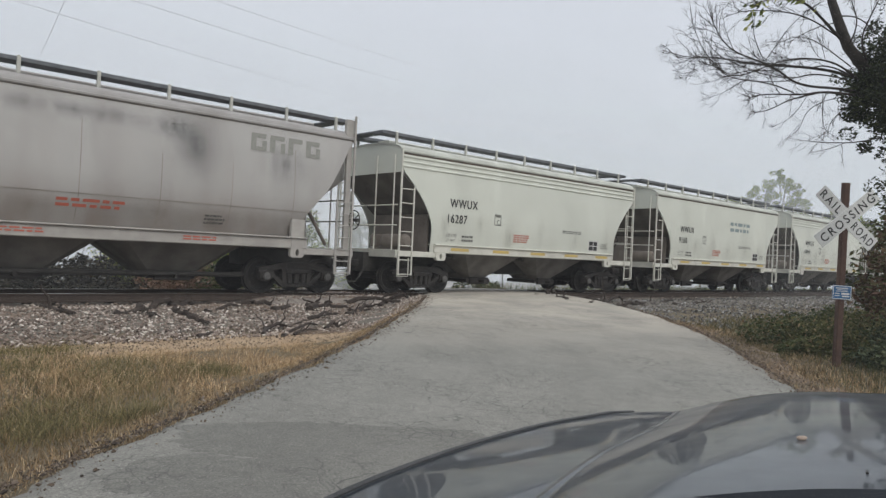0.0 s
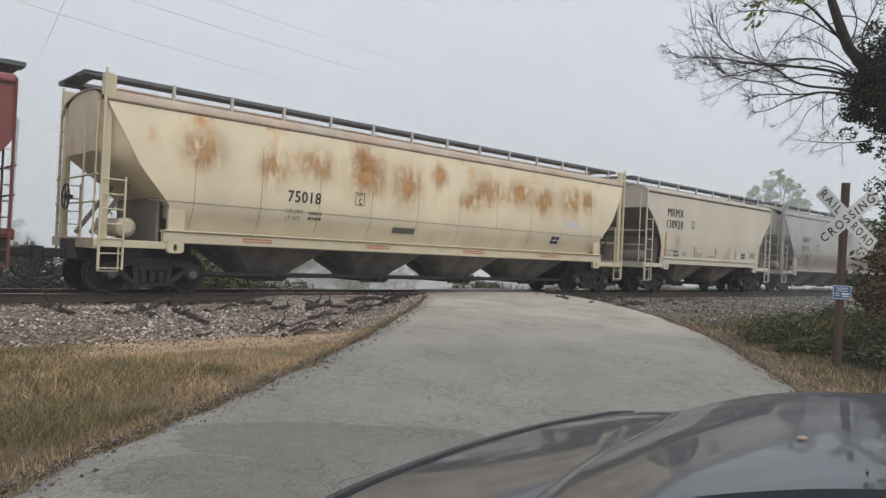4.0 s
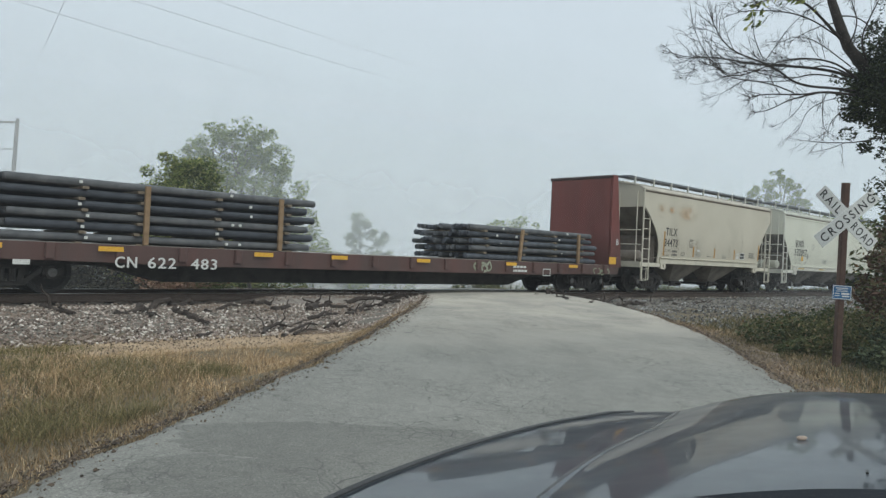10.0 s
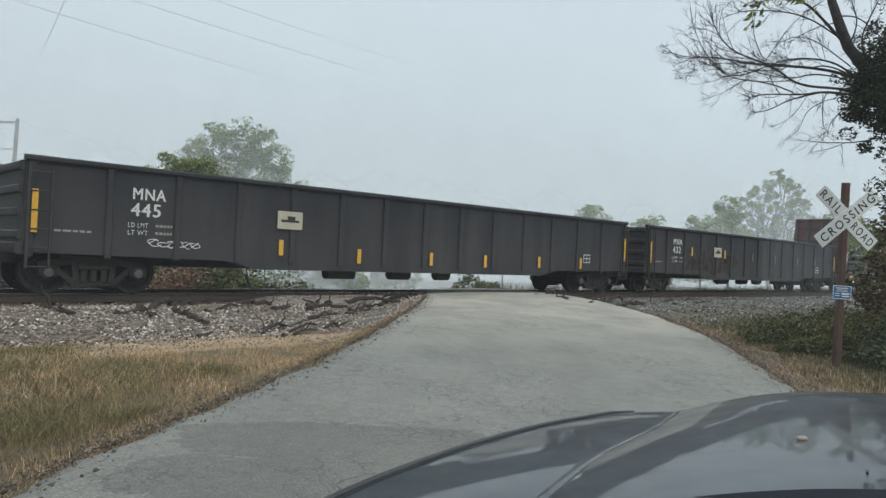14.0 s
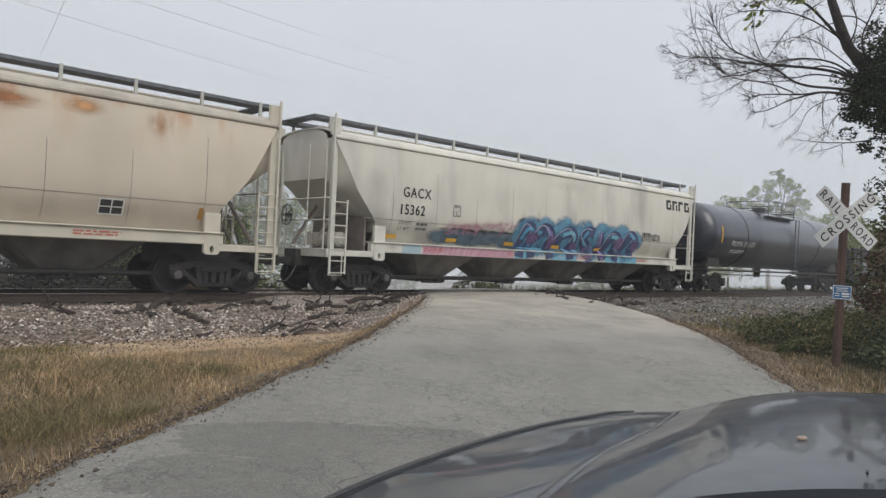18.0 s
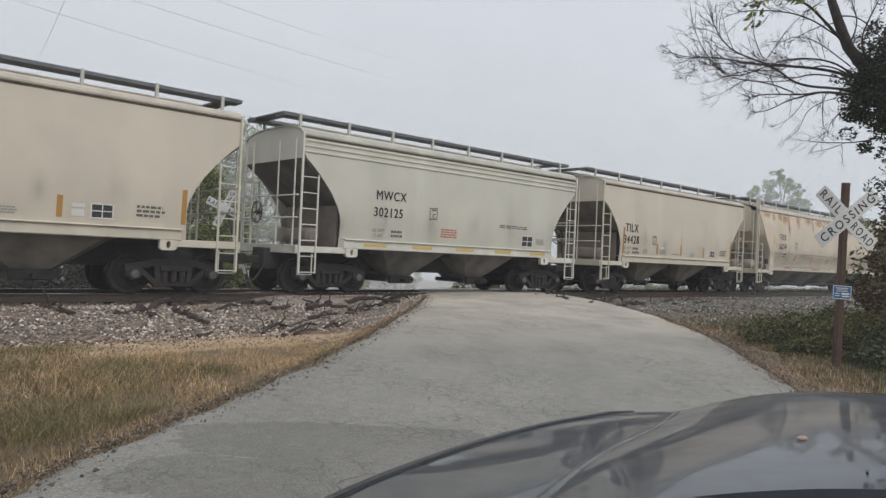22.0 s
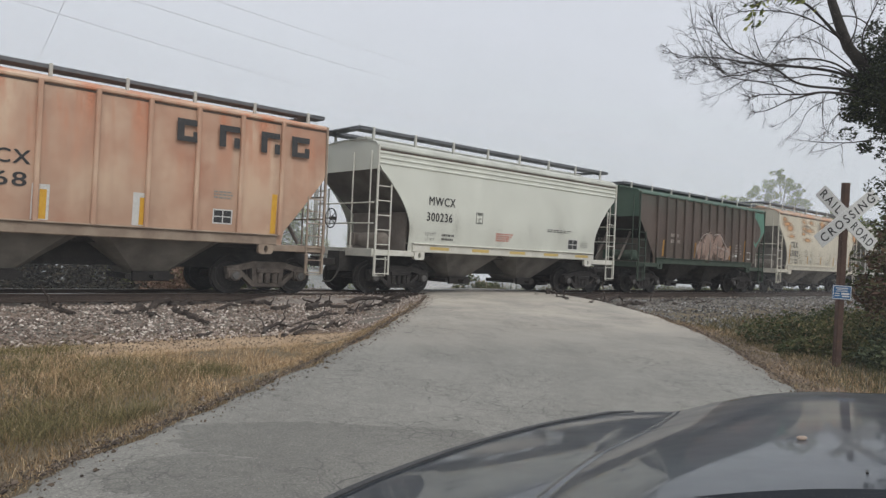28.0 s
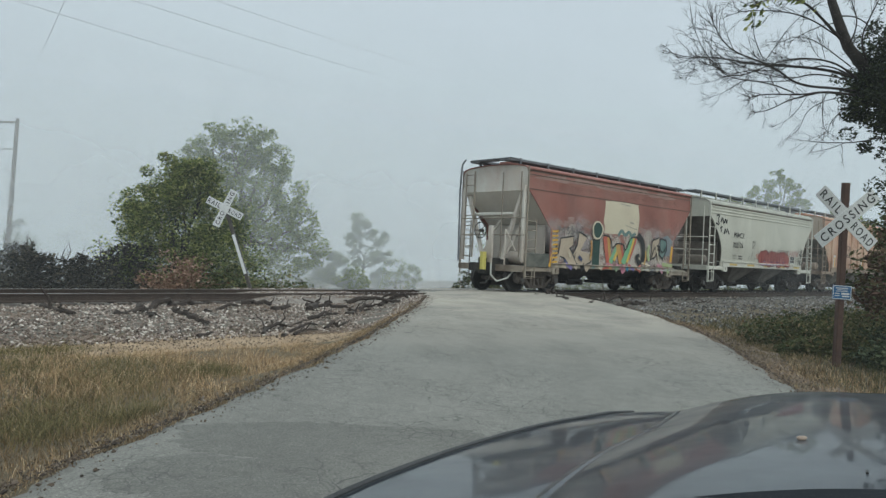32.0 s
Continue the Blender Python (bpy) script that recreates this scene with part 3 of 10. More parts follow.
def build_track():
    up = math.sin(radians(CANT))
    bed_v, bed_f = [], []
    ns = [-4.4, -3.6, -2.8, -2.2, -1.5, -0.8, 0, 0.8, 1.5, 2.0, 2.6, 3.2, 3.8, 4.5]
    ss = list(np.arange(-420, -30, 15)) + list(np.arange(-30, 70, 0.5)) + list(np.arange(70, 460, 15))
    for s in ss:
        for n in ns:
            x, y = to_xy(s, n)
            edge = abs(n) > 4.2
            z = float(ground_z(x, y)) + (0.035 + 0.03 * noise.noise((s * 1.3, n * 1.7, 0)) if not edge else -0.03)
            bed_v.append((x, y, z))
    w = len(ns)
    bed_f = [(j * w + i, j * w + i + 1, (j + 1) * w + i + 1, (j + 1) * w + i) for j in range(len(ss) - 1) for i in range(w - 1)]
    stuff_mesh("ballast_bed", bed_v, bed_f, gravel_bed, "grey crushed-stone ballast bed under the track", "ballast", "structure", True)
    x, y = to_xy(0, 0)
    track = tagged(new("railway_track"), "single railway track on dark wooden ties", "track", kind="structure")
    track.matrix_basis = pose(x, y, RAIL_Z + 0.72 * up, CANT, 0, 90 - TRACK_ANGLE)
    prof = [(-0.07, -0.178), (0.07, -0.178), (0.07, -0.165), (0.01, -0.14), (0.01, -0.045), (0.036, -0.034), (0.036, -0.006),
            (0.03, 0.0), (-0.03, 0.0), (-0.036, -0.006), (-0.036, -0.034), (-0.01, -0.045), (-0.01, -0.14), (-0.07, -0.165)]
    for yy in (-0.755, 0.755):
        g = Geo()
        k = len(prof)
        g.add([(xx, yy + a, b) for xx in (-420, 460) for a, b in prof],
              [(i, (i + 1) % k, (i + 1) % k + k, i + k) for i in range(k)] + [tuple(range(k)), tuple(range(2 * k - 1, k - 1, -1))])
        rail = part("rail", g, steel_rail, track, "rusty brown steel rail")
        h = Geo()
        h.add([(xx, yy + a, 0.003) for xx in (-420, 460) for a in (-0.027, 0.027)], [(0, 1, 3, 2)])
        part("rail_head", h, steel_head, rail, "worn bright running surface")
    tie = kept("tie", lambda: Geo().box(-0.11, 0.11, -1.3, 1.3, -0.36, -0.18, 0.015))
    for i in range(150):
        s = -22 + i * 0.54
        part("tie", tie, tie_wood, track, at=pose(s, random.uniform(-0.03, 0.03), random.uniform(-0.012, 0.006), 0, 0, random.uniform(-1.5, 1.5)))
    # asphalt between the rails where the road crosses
    panel = Geo()
    panel.prism([(-0.0, -0.03), (5.2, -0.03), (5.2, -0.006), (0.0, -0.006)], -0.66, 0.66)
    part("crossing_panel", panel, asphalt, track, "asphalt fill between the rails", at=pose(15.3, 0, 0))


def scatter_stones(name, count, s0, s1, n0, n1, r0, r1, seed, label, power=1.0, edge=False, material=None):
    rng = np.random.default_rng(seed)
    s = rng.uniform(s0, s1, count)
    n = n0 + (n1 - n0) * rng.uniform(0, 1, count) ** power
    x, y = to_xy(s, n)
    xl, xr = road_edges(y)
    keep = (x < xl + 0.15 * rng.normal(size=count)) | (x > xr - 0.15 * rng.normal(size=count))
    x, y = x[keep], y[keep]
    if edge:
        y = rng.uniform(3, 20, count)
        xl, xr = road_edges(y)
        side = rng.random(count) < 0.5
        off = np.abs(rng.normal(size=count)) * np.where(side, 0.16, 0.34) - 0.10 - 0.30 * (rng.random(count) < 0.22) * rng.random(count)
        x = np.where(side, xl - off, xr + off)
    k = len(x)
    z = ground_z(x, y) + 0.045
    if edge:
        z = np.where((x > xl + 0.02) & (x < xr - 0.02), road_z(to_sn(x, y)[1]) + 0.03, z)
    r = rng.uniform(r0, r1, k) * rng.uniform(0.7, 1.3, k)
    base = np.array([(1, 0, 0), (0, 1, 0), (-1, 0, 0), (0, -1, 0), (0.2, 0.1, 0.8), (0, 0, -0.7)])
    spin = rng.uniform(0, math.tau, k)
    off = base[None] * (1 + rng.uniform(-0.35, 0.35, (k, 6, 1))) * r[:, None, None]
    cs, sn = np.cos(spin)[:, None], np.sin(spin)[:, None]
    px = off[..., 0] * cs - off[..., 1] * sn * 0.75
    py = off[..., 0] * sn + off[..., 1] * cs * 0.75
    tilt = rng.uniform(-0.5, 0.5, (k, 1))
    pz = off[..., 2] * 0.8 + px * tilt
    verts = np.stack([px + x[:, None], py + y[:, None], pz + z[:, None]], -1).reshape(-1, 3).tolist()
    tri = [(0, 1, 4), (1, 2, 4), (2, 3, 4), (3, 0, 4), (1, 0, 5), (2, 1, 5), (3, 2, 5), (0, 3, 5)]
    faces = [tuple(i * 6 + q for q in t) for i in range(k) for t in tri]
    stuff_mesh(name, verts, faces, material or stone_mat, label, "stones")


def scatter_grass(name, count, place, h0, h1, width, material, seed, label, category, lean=0.35):
    """Bent blades of two triangles each; place(rng, count) gives x, y and a height factor."""
    rng = np.random.default_rng(seed)
    x, y, f = place(rng, count)
    k = len(x)
    z = ground_z(x, y) - 0.01
    h = rng.uniform(h0, h1, k) * f
    a = rng.uniform(0, math.tau, k)
    dx, dy = np.cos(a) * width, np.sin(a) * width
    b = rng.uniform(0, math.tau, k)
    q = rng.uniform(0.05, lean, k) * h * 1.6
    lx, ly = np.cos(b) * q, np.sin(b) * q
    p = np.empty((k, 5, 3))
    p[:, 0] = np.stack([x - dx, y - dy, z], -1)
    p[:, 1] = np.stack([x + dx, y + dy, z], -1)
    p[:, 2] = np.stack([x + dx * 0.7 + lx * 0.35, y + dy * 0.7 + ly * 0.35, z + h * 0.6], -1)
    p[:, 3] = np.stack([x - dx * 0.7 + lx * 0.35, y - dy * 0.7 + ly * 0.35, z + h * 0.6], -1)
    p[:, 4] = np.stack([x + lx, y + ly, z + h], -1)
    faces = []
    for i in range(k):
        o = i * 5
        faces += [(o, o + 1, o + 2, o + 3), (o + 3, o + 2, o + 4)]
    stuff_mesh(name, p.reshape(-1, 3).tolist(), faces, material, label, category)


def left_far(rng, count):
    x, y, f = left_verge(rng, count)
    ok = rng.random(len(x)) < np.clip((y - 5.2) / 3.0, 0.06, 1)
    return x[ok], y[ok], f[ok]


# The darker grass is kept near the eye and thins out with distance
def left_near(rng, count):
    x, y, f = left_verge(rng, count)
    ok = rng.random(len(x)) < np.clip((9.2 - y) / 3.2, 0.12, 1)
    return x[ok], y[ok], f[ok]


def left_verge(rng, count):
    x, y = rng.uniform(-14, 0, count), rng.uniform(2.5, 16, count)
    s, n = to_sn(x, y)
    xl, _ = road_edges(y)
    d = xl - x
    ok = (d > 0.02 + 0.25 * rng.random(count) ** 2) & (n > 5.2 + 0.22 * rng.normal(size=count) + 0.85 * np.clip((x + 6.3) / 0.9, 0, 1)) & (x > -0.75 * y - 1.5)
    x, y, d, n = x[ok], y[ok], d[ok], n[ok]
    f = 0.35 + 0.65 * np.clip(d / 1.6, 0, 1)
    f *= 0.55 + 0.45 * np.clip((n - 5.5) / 2.0, 0, 1)
    return x, y, f * (0.55 + 0.5 * np.sin(x * 2.2 + 1.3 * y) ** 2 + 0.5 * np.sin(x * 5.3 - 3.1 * y) ** 2 * np.sin(y * 4.1 + x) ** 2)


GREEN_SPOTS = ((-3.95, 8.4, 1.0), (-3.5, 6.8, 0.7), (-3.4, 6.1, 0.5), (-4.1, 9.5, 0.9), (-2.6, 6.4, 0.35), (-5.4, 9.0, 0.9), (-5.8, 10.6, 0.7), (-3.0, 9.3, 0.4), (-6.4, 10.0, 0.8))


def green_spots(rng, count):
    c = np.array(GREEN_SPOTS)[rng.integers(0, len(GREEN_SPOTS), count)]
    x, y = c[:, 0] + rng.normal(size=count) * c[:, 2] * 0.55, c[:, 1] + rng.normal(size=count) * c[:, 2] * 0.55
    ok = (road_edges(y)[0] - x > 0.5) & (to_sn(x, y)[1] > 5.3)
    return x[ok], y[ok], np.ones(ok.sum())


def edge_tufts(rng, count):
    y = rng.uniform(3, 18, count)
    xl, xr = road_edges(y)
    side = rng.random(count) < 0.7
    off = np.abs(rng.normal(size=count)) * 0.22 - 0.05
    return np.where(side, xl - off, xr + off), y, np.ones(count)


def left_sparse(rng, count):
    x, y = rng.uniform(-14, 0, count), rng.uniform(5, 18, count)
    s, n = to_sn(x, y)
    xl, _ = road_edges(y)
    ok = (xl - x > 0.0) & (n > 4.3) & (n < 6.6)
    return x[ok], y[ok], np.full(ok.sum(), 0.5)


def right_verge(rng, count):
    x, y = rng.uniform(4.2, 13, count), rng.uniform(7, 22, count)
    s, n = to_sn(x, y)
    _, xr = road_edges(y)
    d = x - xr
    ok = (d > 0.22 + 0.6 * rng.random(count) ** 2) & (n > 8.4 + 0.5 * rng.normal(size=count))
    x, y, d = x[ok], y[ok], d[ok]
    return x, y, 0.3 + 0.7 * np.clip(d / 2.2, 0, 1)


def right_straw(rng, count):
    x, y, f = right_verge(rng, count)
    ok = rng.random(len(x)) < np.clip(1.6 - (x - road_edges(y)[1]) / 0.9, 0.08, 1)
    return x[ok], y[ok], f[ok]


def right_edge(rng, count):
    y = rng.uniform(6, 17, count)
    d = np.abs(rng.normal(size=count)) * 0.55 + 0.05
    return road_edges(y)[1] + d, y, 0.5 + 0.5 * np.clip(d, 0, 1)


def far_verge(rng, count):
    x, y = rng.uniform(-45, 40, count), rng.uniform(12, 80, count)
    s, n = to_sn(x, y)
    xl, xr = road_edges(y)
    ok = (n < -3.2) & ((x < xl) | (x > xr)) & (n > -40)
    return x[ok], y[ok], np.ones(ok.sum())


def right_bank(rng, count):
    s, n = rng.uniform(17, 75, count), rng.uniform(-8.0, -4.6, count)
    x, y = to_xy(s, n)
    ok = x > road_edges(y)[1] + 0.9
    return x[ok], y[ok], (0.5 + 0.5 * np.sin(s * 0.7) ** 2)[ok]


def build_dirt_strip():
    """Bare pale dirt between the ballast and the grass."""
    verts, faces, k = [], [], 10
    ss = list(np.arange(-12, 11, 0.25))
    for s in ss:
        a = 4.6 + 0.25 * noise.noise((s * 0.7, 1, 0))
        b = 6.35 + 0.4 * noise.noise((s * 0.5, 4, 0)) + 0.25 * noise.noise((s * 2.1, 6, 0))
        for i in range(k + 1):
            x, y = to_xy(s, a + (b - a) * i / k)
            z = float(ground_z(x, y)) + 0.028 + 0.012 * noise.noise((x * 2, y * 2, 3))
            verts.append((x, y, z if 0 < i < k else z - 0.05))
    faces = [(j * (k + 1) + i, j * (k + 1) + i + 1, (j + 1) * (k + 1) + i + 1, (j + 1) * (k + 1) + i) for j in range(len(ss) - 1) for i in range(k)]
    stuff_mesh("dirt_strip", verts, faces, mottled("pale_bare_dirt", (0.24, 0.165, 0.098), (0.45, 0.33, 0.21), 2.2, 0.95, 0.0, 0.04, 22), "pale bare dirt strip beside the ballast", "dirt", "structure", True)


def build_crossing_gravel():
    """Pale gravel packed up to the rail heads beside the road."""
    rng = np.random.default_rng(77)
    verts, faces, k = [], [], 16
    ss = list(np.arange(7.6, 12.6, 0.2))
    for s in ss:
        rise = float(smooth(7.6, 9.6, s))
        for i in range(k + 1):
            n = -2.2 + 4.3 * i / k
            x, y = to_xy(s, n)
            rim = min(1.0, min(i, k - i) / 2.0)
            z = 0.50 + (RAIL_Z - 0.055 + (0.72 - n) * 0.026 - 0.50) * rise * rim + 0.018 * noise.noise((x * 3, y * 3, 1))
            verts.append((x, y, z))
    faces = [(j * (k + 1) + i, j * (k + 1) + i + 1, (j + 1) * (k + 1) + i + 1, (j + 1) * (k + 1) + i) for j in range(len(ss) - 1) for i in range(k)]
    stuff_mesh("crossing_gravel", verts, faces, mottled("pale_packed_gravel", (0.16, 0.135, 0.115), (0.34, 0.30, 0.265), 5.0, 0.95, 0.0, 0.04, 24), "pale gravel packed up to the rails at the crossing", "gravel", "structure", True)
    v, f = [], []
    for q in range(1800):
        s, n = rng.uniform(8.6, 12.5), rng.uniform(-2.0, 1.9)
        if abs(abs(n) - 0.72) < 0.10:
            continue
        x, y = to_xy(s, n)
        z = 0.50 + (RAIL_Z - 0.045 + (0.72 - n) * 0.026 - 0.50) * float(smooth(7.6, 9.6, s))
        r = rng.uniform(0.015, 0.036)
        o = len(v)
        v += [(x + r * a * rng.uniform(0.7, 1.3), y + r * b * rng.uniform(0.7, 1.3), z + r * c * 0.7) for a, b, c in ((1, 0, 0), (0, 1, 0), (-1, 0, 0), (0, -1, 0), (0.2, 0.1, 0.9), (0, 0, -0.7))]
        f += [tuple(o + m for m in t) for t in ((0, 1, 4), (1, 2, 4), (2, 3, 4), (3, 0, 4), (1, 0, 5), (2, 1, 5), (3, 2, 5), (0, 3, 5))]
    stuff_mesh("ballast_stones", v, f, stone_mat, "loose stones on the packed gravel at the crossing", "stones")


build_ground()
build_dirt_strip()
ROAD = build_road()
build_patch(ROAD, -0.85, 5.62, 1.2, 0.56, 3.1, 0.10)
build_patch(ROAD, -0.05, 5.86, 0.5, 0.30, 7.7, 0.1, 0.009)
build_patch(ROAD, -1.65, 4.72, 0.5, 0.34, 5.2, 0.5, 0.008)
build_patch(ROAD, -0.45, 4.95, 0.95, 0.55, 8.4, 0.3, 0.012)
build_patch(ROAD, -0.9, 4.15, 1.1, 0.55, 2.4, 0.3, 0.015)
right_shoulder()
build_track()
build_crossing_gravel()
scatter_stones("ballast_stones", 25000, -5, 15, 1.65, 5.15, 0.013, 0.041, 11, "loose pale and brown ballast stones beside the rail", 1.2)
scatter_stones("dirt_pebbles", 3500, -5, 11, 4.6, 6.3, 0.006, 0.02, 15, "small brown pebbles on the bare dirt", material=litter_mat)
scatter_stones("ballast_stones", 9000, 16, 48, 1.7, 9.5, 0.02, 0.05, 12, "grey ballast stones spilling beside the road", 1.3, material=stone_grey)
scatter_stones("ballast_stones", 7000, -6, 34, -3.4, 1.6, 0.02, 0.045, 13, "ballast stones between and behind the rails")
scatter_grass("grass", 210000, left_far, 0.03, 0.14, 0.0026, straw_pale, 21, "pale tan grass on the verge", "grass", 1.1)
scatter_grass("grass", 230000, left_near, 0.035, 0.145, 0.0024, grass_near_dark, 29, "darker brown and green grass near the eye", "grass", 1.1)
scatter_grass("grass", 16000, green_spots, 0.05, 0.17, 0.0028, green_straw, 27, "soft green grass patches among the straw", "grass", 0.9)
scatter_grass("grass", 5000, left_verge, 0.12, 0.28, 0.0036, straw_pale, 31, "loose pale stems standing over the grass", "grass", 1.3)
scatter_grass("grass", 7000, left_sparse, 0.04, 0.14, 0.003, grass_mat, 22, "sparse dead grass on the dirt strip", "grass", 0.6)
scatter_stones("roadside_litter", 16000, 0, 1, 0, 1, 0.004, 0.012, 14, "dark gravel and leaf litter along the road edge", edge=True, material=litter_mat)
scatter_stones("roadside_litter", 1800, 0, 1, 0, 1, 0.010, 0.026, 34, "crumbled asphalt clods along the road edge", edge=True, material=litter_mat)
scatter_grass("grass", 9000, edge_tufts, 0.03, 0.13, 0.003, grass_mat, 26, "straggling dry grass at the road edge", "grass", 0.7)
scatter_grass("grass", 9000, right_edge, 0.04, 0.16, 0.0035, grass_mat, 32, "dry tan grass creeping over the gravel shoulder", "grass", 1.2)
scatter_grass("weeds", 34000, right_straw, 0.06, 0.24, 0.0045, grass_mat, 23, "tan and green weeds beside the road edge", "weeds", 0.5)
scatter_grass("weeds", 40000, right_verge, 0.06, 0.26, 0.005, weed_dark, 24, "green weeds under the tree", "weeds", 0.5)
scatter_grass("weeds", 22000, right_bank, 0.5, 1.15, 0.02, weed_mat, 28, "rank dark weeds on the bank behind the track", "weeds", 0.5)
scatter_grass("weeds", 26000, far_verge, 0.15, 0.5, 0.02, weed_mat, 25, "low weeds on the ground behind the track", "weeds", 0.5)


# ---------------------------------------------------------------- lettering
def text_geo(text, h, width=None, bold=False, gap=1.0):
    """The outline of a line of capitals, h high, starting at 0, 0: flat points and faces."""
    cu = bpy.data.curves.new("letters", "FONT")
    cu.body = text
    cu.resolution_u = 3
    cu.space_character = gap
    cu.offset = 0.012 if bold else 0.0
    ob = bpy.data.objects.new("letters", cu)
    me = bpy.data.meshes.new_from_object(ob)
    pts = [v.co.copy() for v in me.vertices]
    faces = [tuple(p.vertices) for p in me.polygons]
    bpy.data.objects.remove(ob)
    bpy.data.curves.remove(cu)
    bpy.data.meshes.remove(me)
    x0, x1 = min(p.x for p in pts), max(p.x for p in pts)
    y0, y1 = min(p.y for p in pts), max(p.y for p in pts)
    k = h / (y1 - y0)
    kx = k if width is None else width / (x1 - x0)
    return [((p.x - x0) * kx, (p.y - y0) * k) for p in pts], faces


def on_side(parent, name, shapes, material, prof, lift=0.008, label=""):
    """Flat shapes (points, faces) in the car's x, z laid on its nearer side."""
    g = Geo()
    for pts, faces, *up in shapes:
        g.add([(x, -(prof(z) + lift + (up[0] if up else 0.0)), z) for x, z in pts], faces)
    me = g.mesh(name, 0)
    return part(name, me, material, parent, label)


def letters(parent, text, x, z, h, material, prof, width=None, bold=True, name="lettering", label=""):
    pts, faces = text_geo(text, h, width, False, 1.14)
    if width is None:
        pts = [(a * 0.86, b) for a, b in pts]
    d = h * 0.032
    moves = ((-d, 0), (d, 0), (0, 0.5 * d), (0, -0.5 * d)) if bold else ((0, 0),)
    return on_side(parent, name, [([(x + a + u, z + b + v) for a, b in pts], faces, 0.0006 * i) for i, (u, v) in enumerate(moves)], material, prof, 0.010, label)


def rect(x0, x1, z0, z1):
    return [(x0, z0), (x1, z0), (x1, z1), (x0, z1)], [(0, 1, 2, 3)]


def frame_rect(x0, x1, z0, z1, w):
    return [rect(x0, x1, z0, z0 + w), rect(x0, x1, z1 - w, z1), rect(x0, x0 + w, z0 + w, z1 - w), rect(x1 - w, x1, z0 + w, z1 - w)]


def bars(parent, x, z, w, h, rows, material, prof, name="small_print", seed=1):
    """Small print that cannot be read: broken bars."""
    rng = random.Random(seed)
    out, step = [], h / rows
    for r in range(rows):
        a, end = x, x + w * rng.uniform(0.75, 1.0)
        while a < end:
            b = min(end, a + rng.uniform(0.08, 0.22) * max(w, 0.4))
            out.append(rect(a, b, z - (r + 0.75) * step, z - (r + 0.2) * step))
            a = b + 0.04 * max(w, 0.4)
    return on_side(parent, name, out, material, prof)


def stroke(pts, w):
    """A band of width w along points (x, z)."""
    p, f = [], []
    for i, (x, z) in enumerate(pts):
        a, b = pts[max(i - 1, 0)], pts[min(i + 1, len(pts) - 1)]
        d = math.hypot(b[0] - a[0], b[1] - a[1]) or 1
        nx, nz = -(b[1] - a[1]) / d * w / 2, (b[0] - a[0]) / d * w / 2
        p += [(x + nx, z + nz), (x - nx, z - nz)]
    f = [(2 * i, 2 * i + 1, 2 * i + 3, 2 * i + 2) for i in range(len(pts) - 1)]
    return p, f


def scrawl(parent, x, z, w, h, material, prof, seed, turns=5, thick=0.05, name="graffiti", label=""):
    """A sprayed scribble: looping bands inside a box."""
    rng = random.Random(seed)
    shapes = []
    for k in range(turns):
        cx, cz = x + w * (k + 0.5) / turns, z + h * rng.uniform(0.35, 0.65)
        rx, rz = w / turns * rng.uniform(0.45, 0.75), h * rng.uniform(0.3, 0.5)
        a0, a1, sk = rng.uniform(0, 6), rng.uniform(3.5, 6.5), rng.uniform(-0.4, 0.4)
        pts = []
        for i in range(15):
            a = a0 + a1 * i / 14
            pts.append((cx + rx * math.cos(a) * (1 - 0.3 * math.sin(2 * a)) + sk * rz * math.sin(a), cz + rz * math.sin(a)))
        shapes.append(stroke(pts, thick * rng.uniform(0.8, 1.2)))
        if rng.random() < 0.6:
            shapes.append(stroke([(cx - rx, cz - rz * rng.random()), (cx + rx * rng.random(), cz + rz)], thick))
    return on_side(parent, name, shapes, material, prof, 0.014, label)


def blob(cx, cz, rx, rz, seed, rough=0.25, k=26):
    rng = random.Random(seed)
    ph = [rng.uniform(0, 6.28) for _ in range(4)]
    pts = [(cx, cz)]
    rings = 4
    for j in range(1, rings + 1):
        for i in range(k):
            a = math.tau * i / k
            r = j / rings * (1 + rough * (0.6 * math.sin(3 * a + ph[0]) + 0.4 * math.sin(5 * a + ph[1]) + 0.3 * math.sin(8 * a + ph[2])))
            pts.append((cx + rx * r * math.cos(a), cz + rz * r * math.sin(a)))
    faces = [(0, 1 + i, 1 + (i + 1) % k) for i in range(k)]
    for j in range(rings - 1):
        faces += [(1 + j * k + i, 1 + j * k + (i + 1) % k, 1 + (j + 1) * k + (i + 1) % k, 1 + (j + 1) * k + i) for i in range(k)]
    return pts, faces


def strip(x0, x1, z0, z1, nx=10, nz=5):
    """A rectangle cut into a grid, so that it can follow a bowed side."""
    pts = [(x0 + (x1 - x0) * i / nx, z0 + (z1 - z0) * j / nz) for j in range(nz + 1) for i in range(nx + 1)]
    return pts, [(j * (nx + 1) + i, j * (nx + 1) + i + 1, (j + 1) * (nx + 1) + i + 1, (j + 1) * (nx + 1) + i) for j in range(nz) for i in range(nx)]


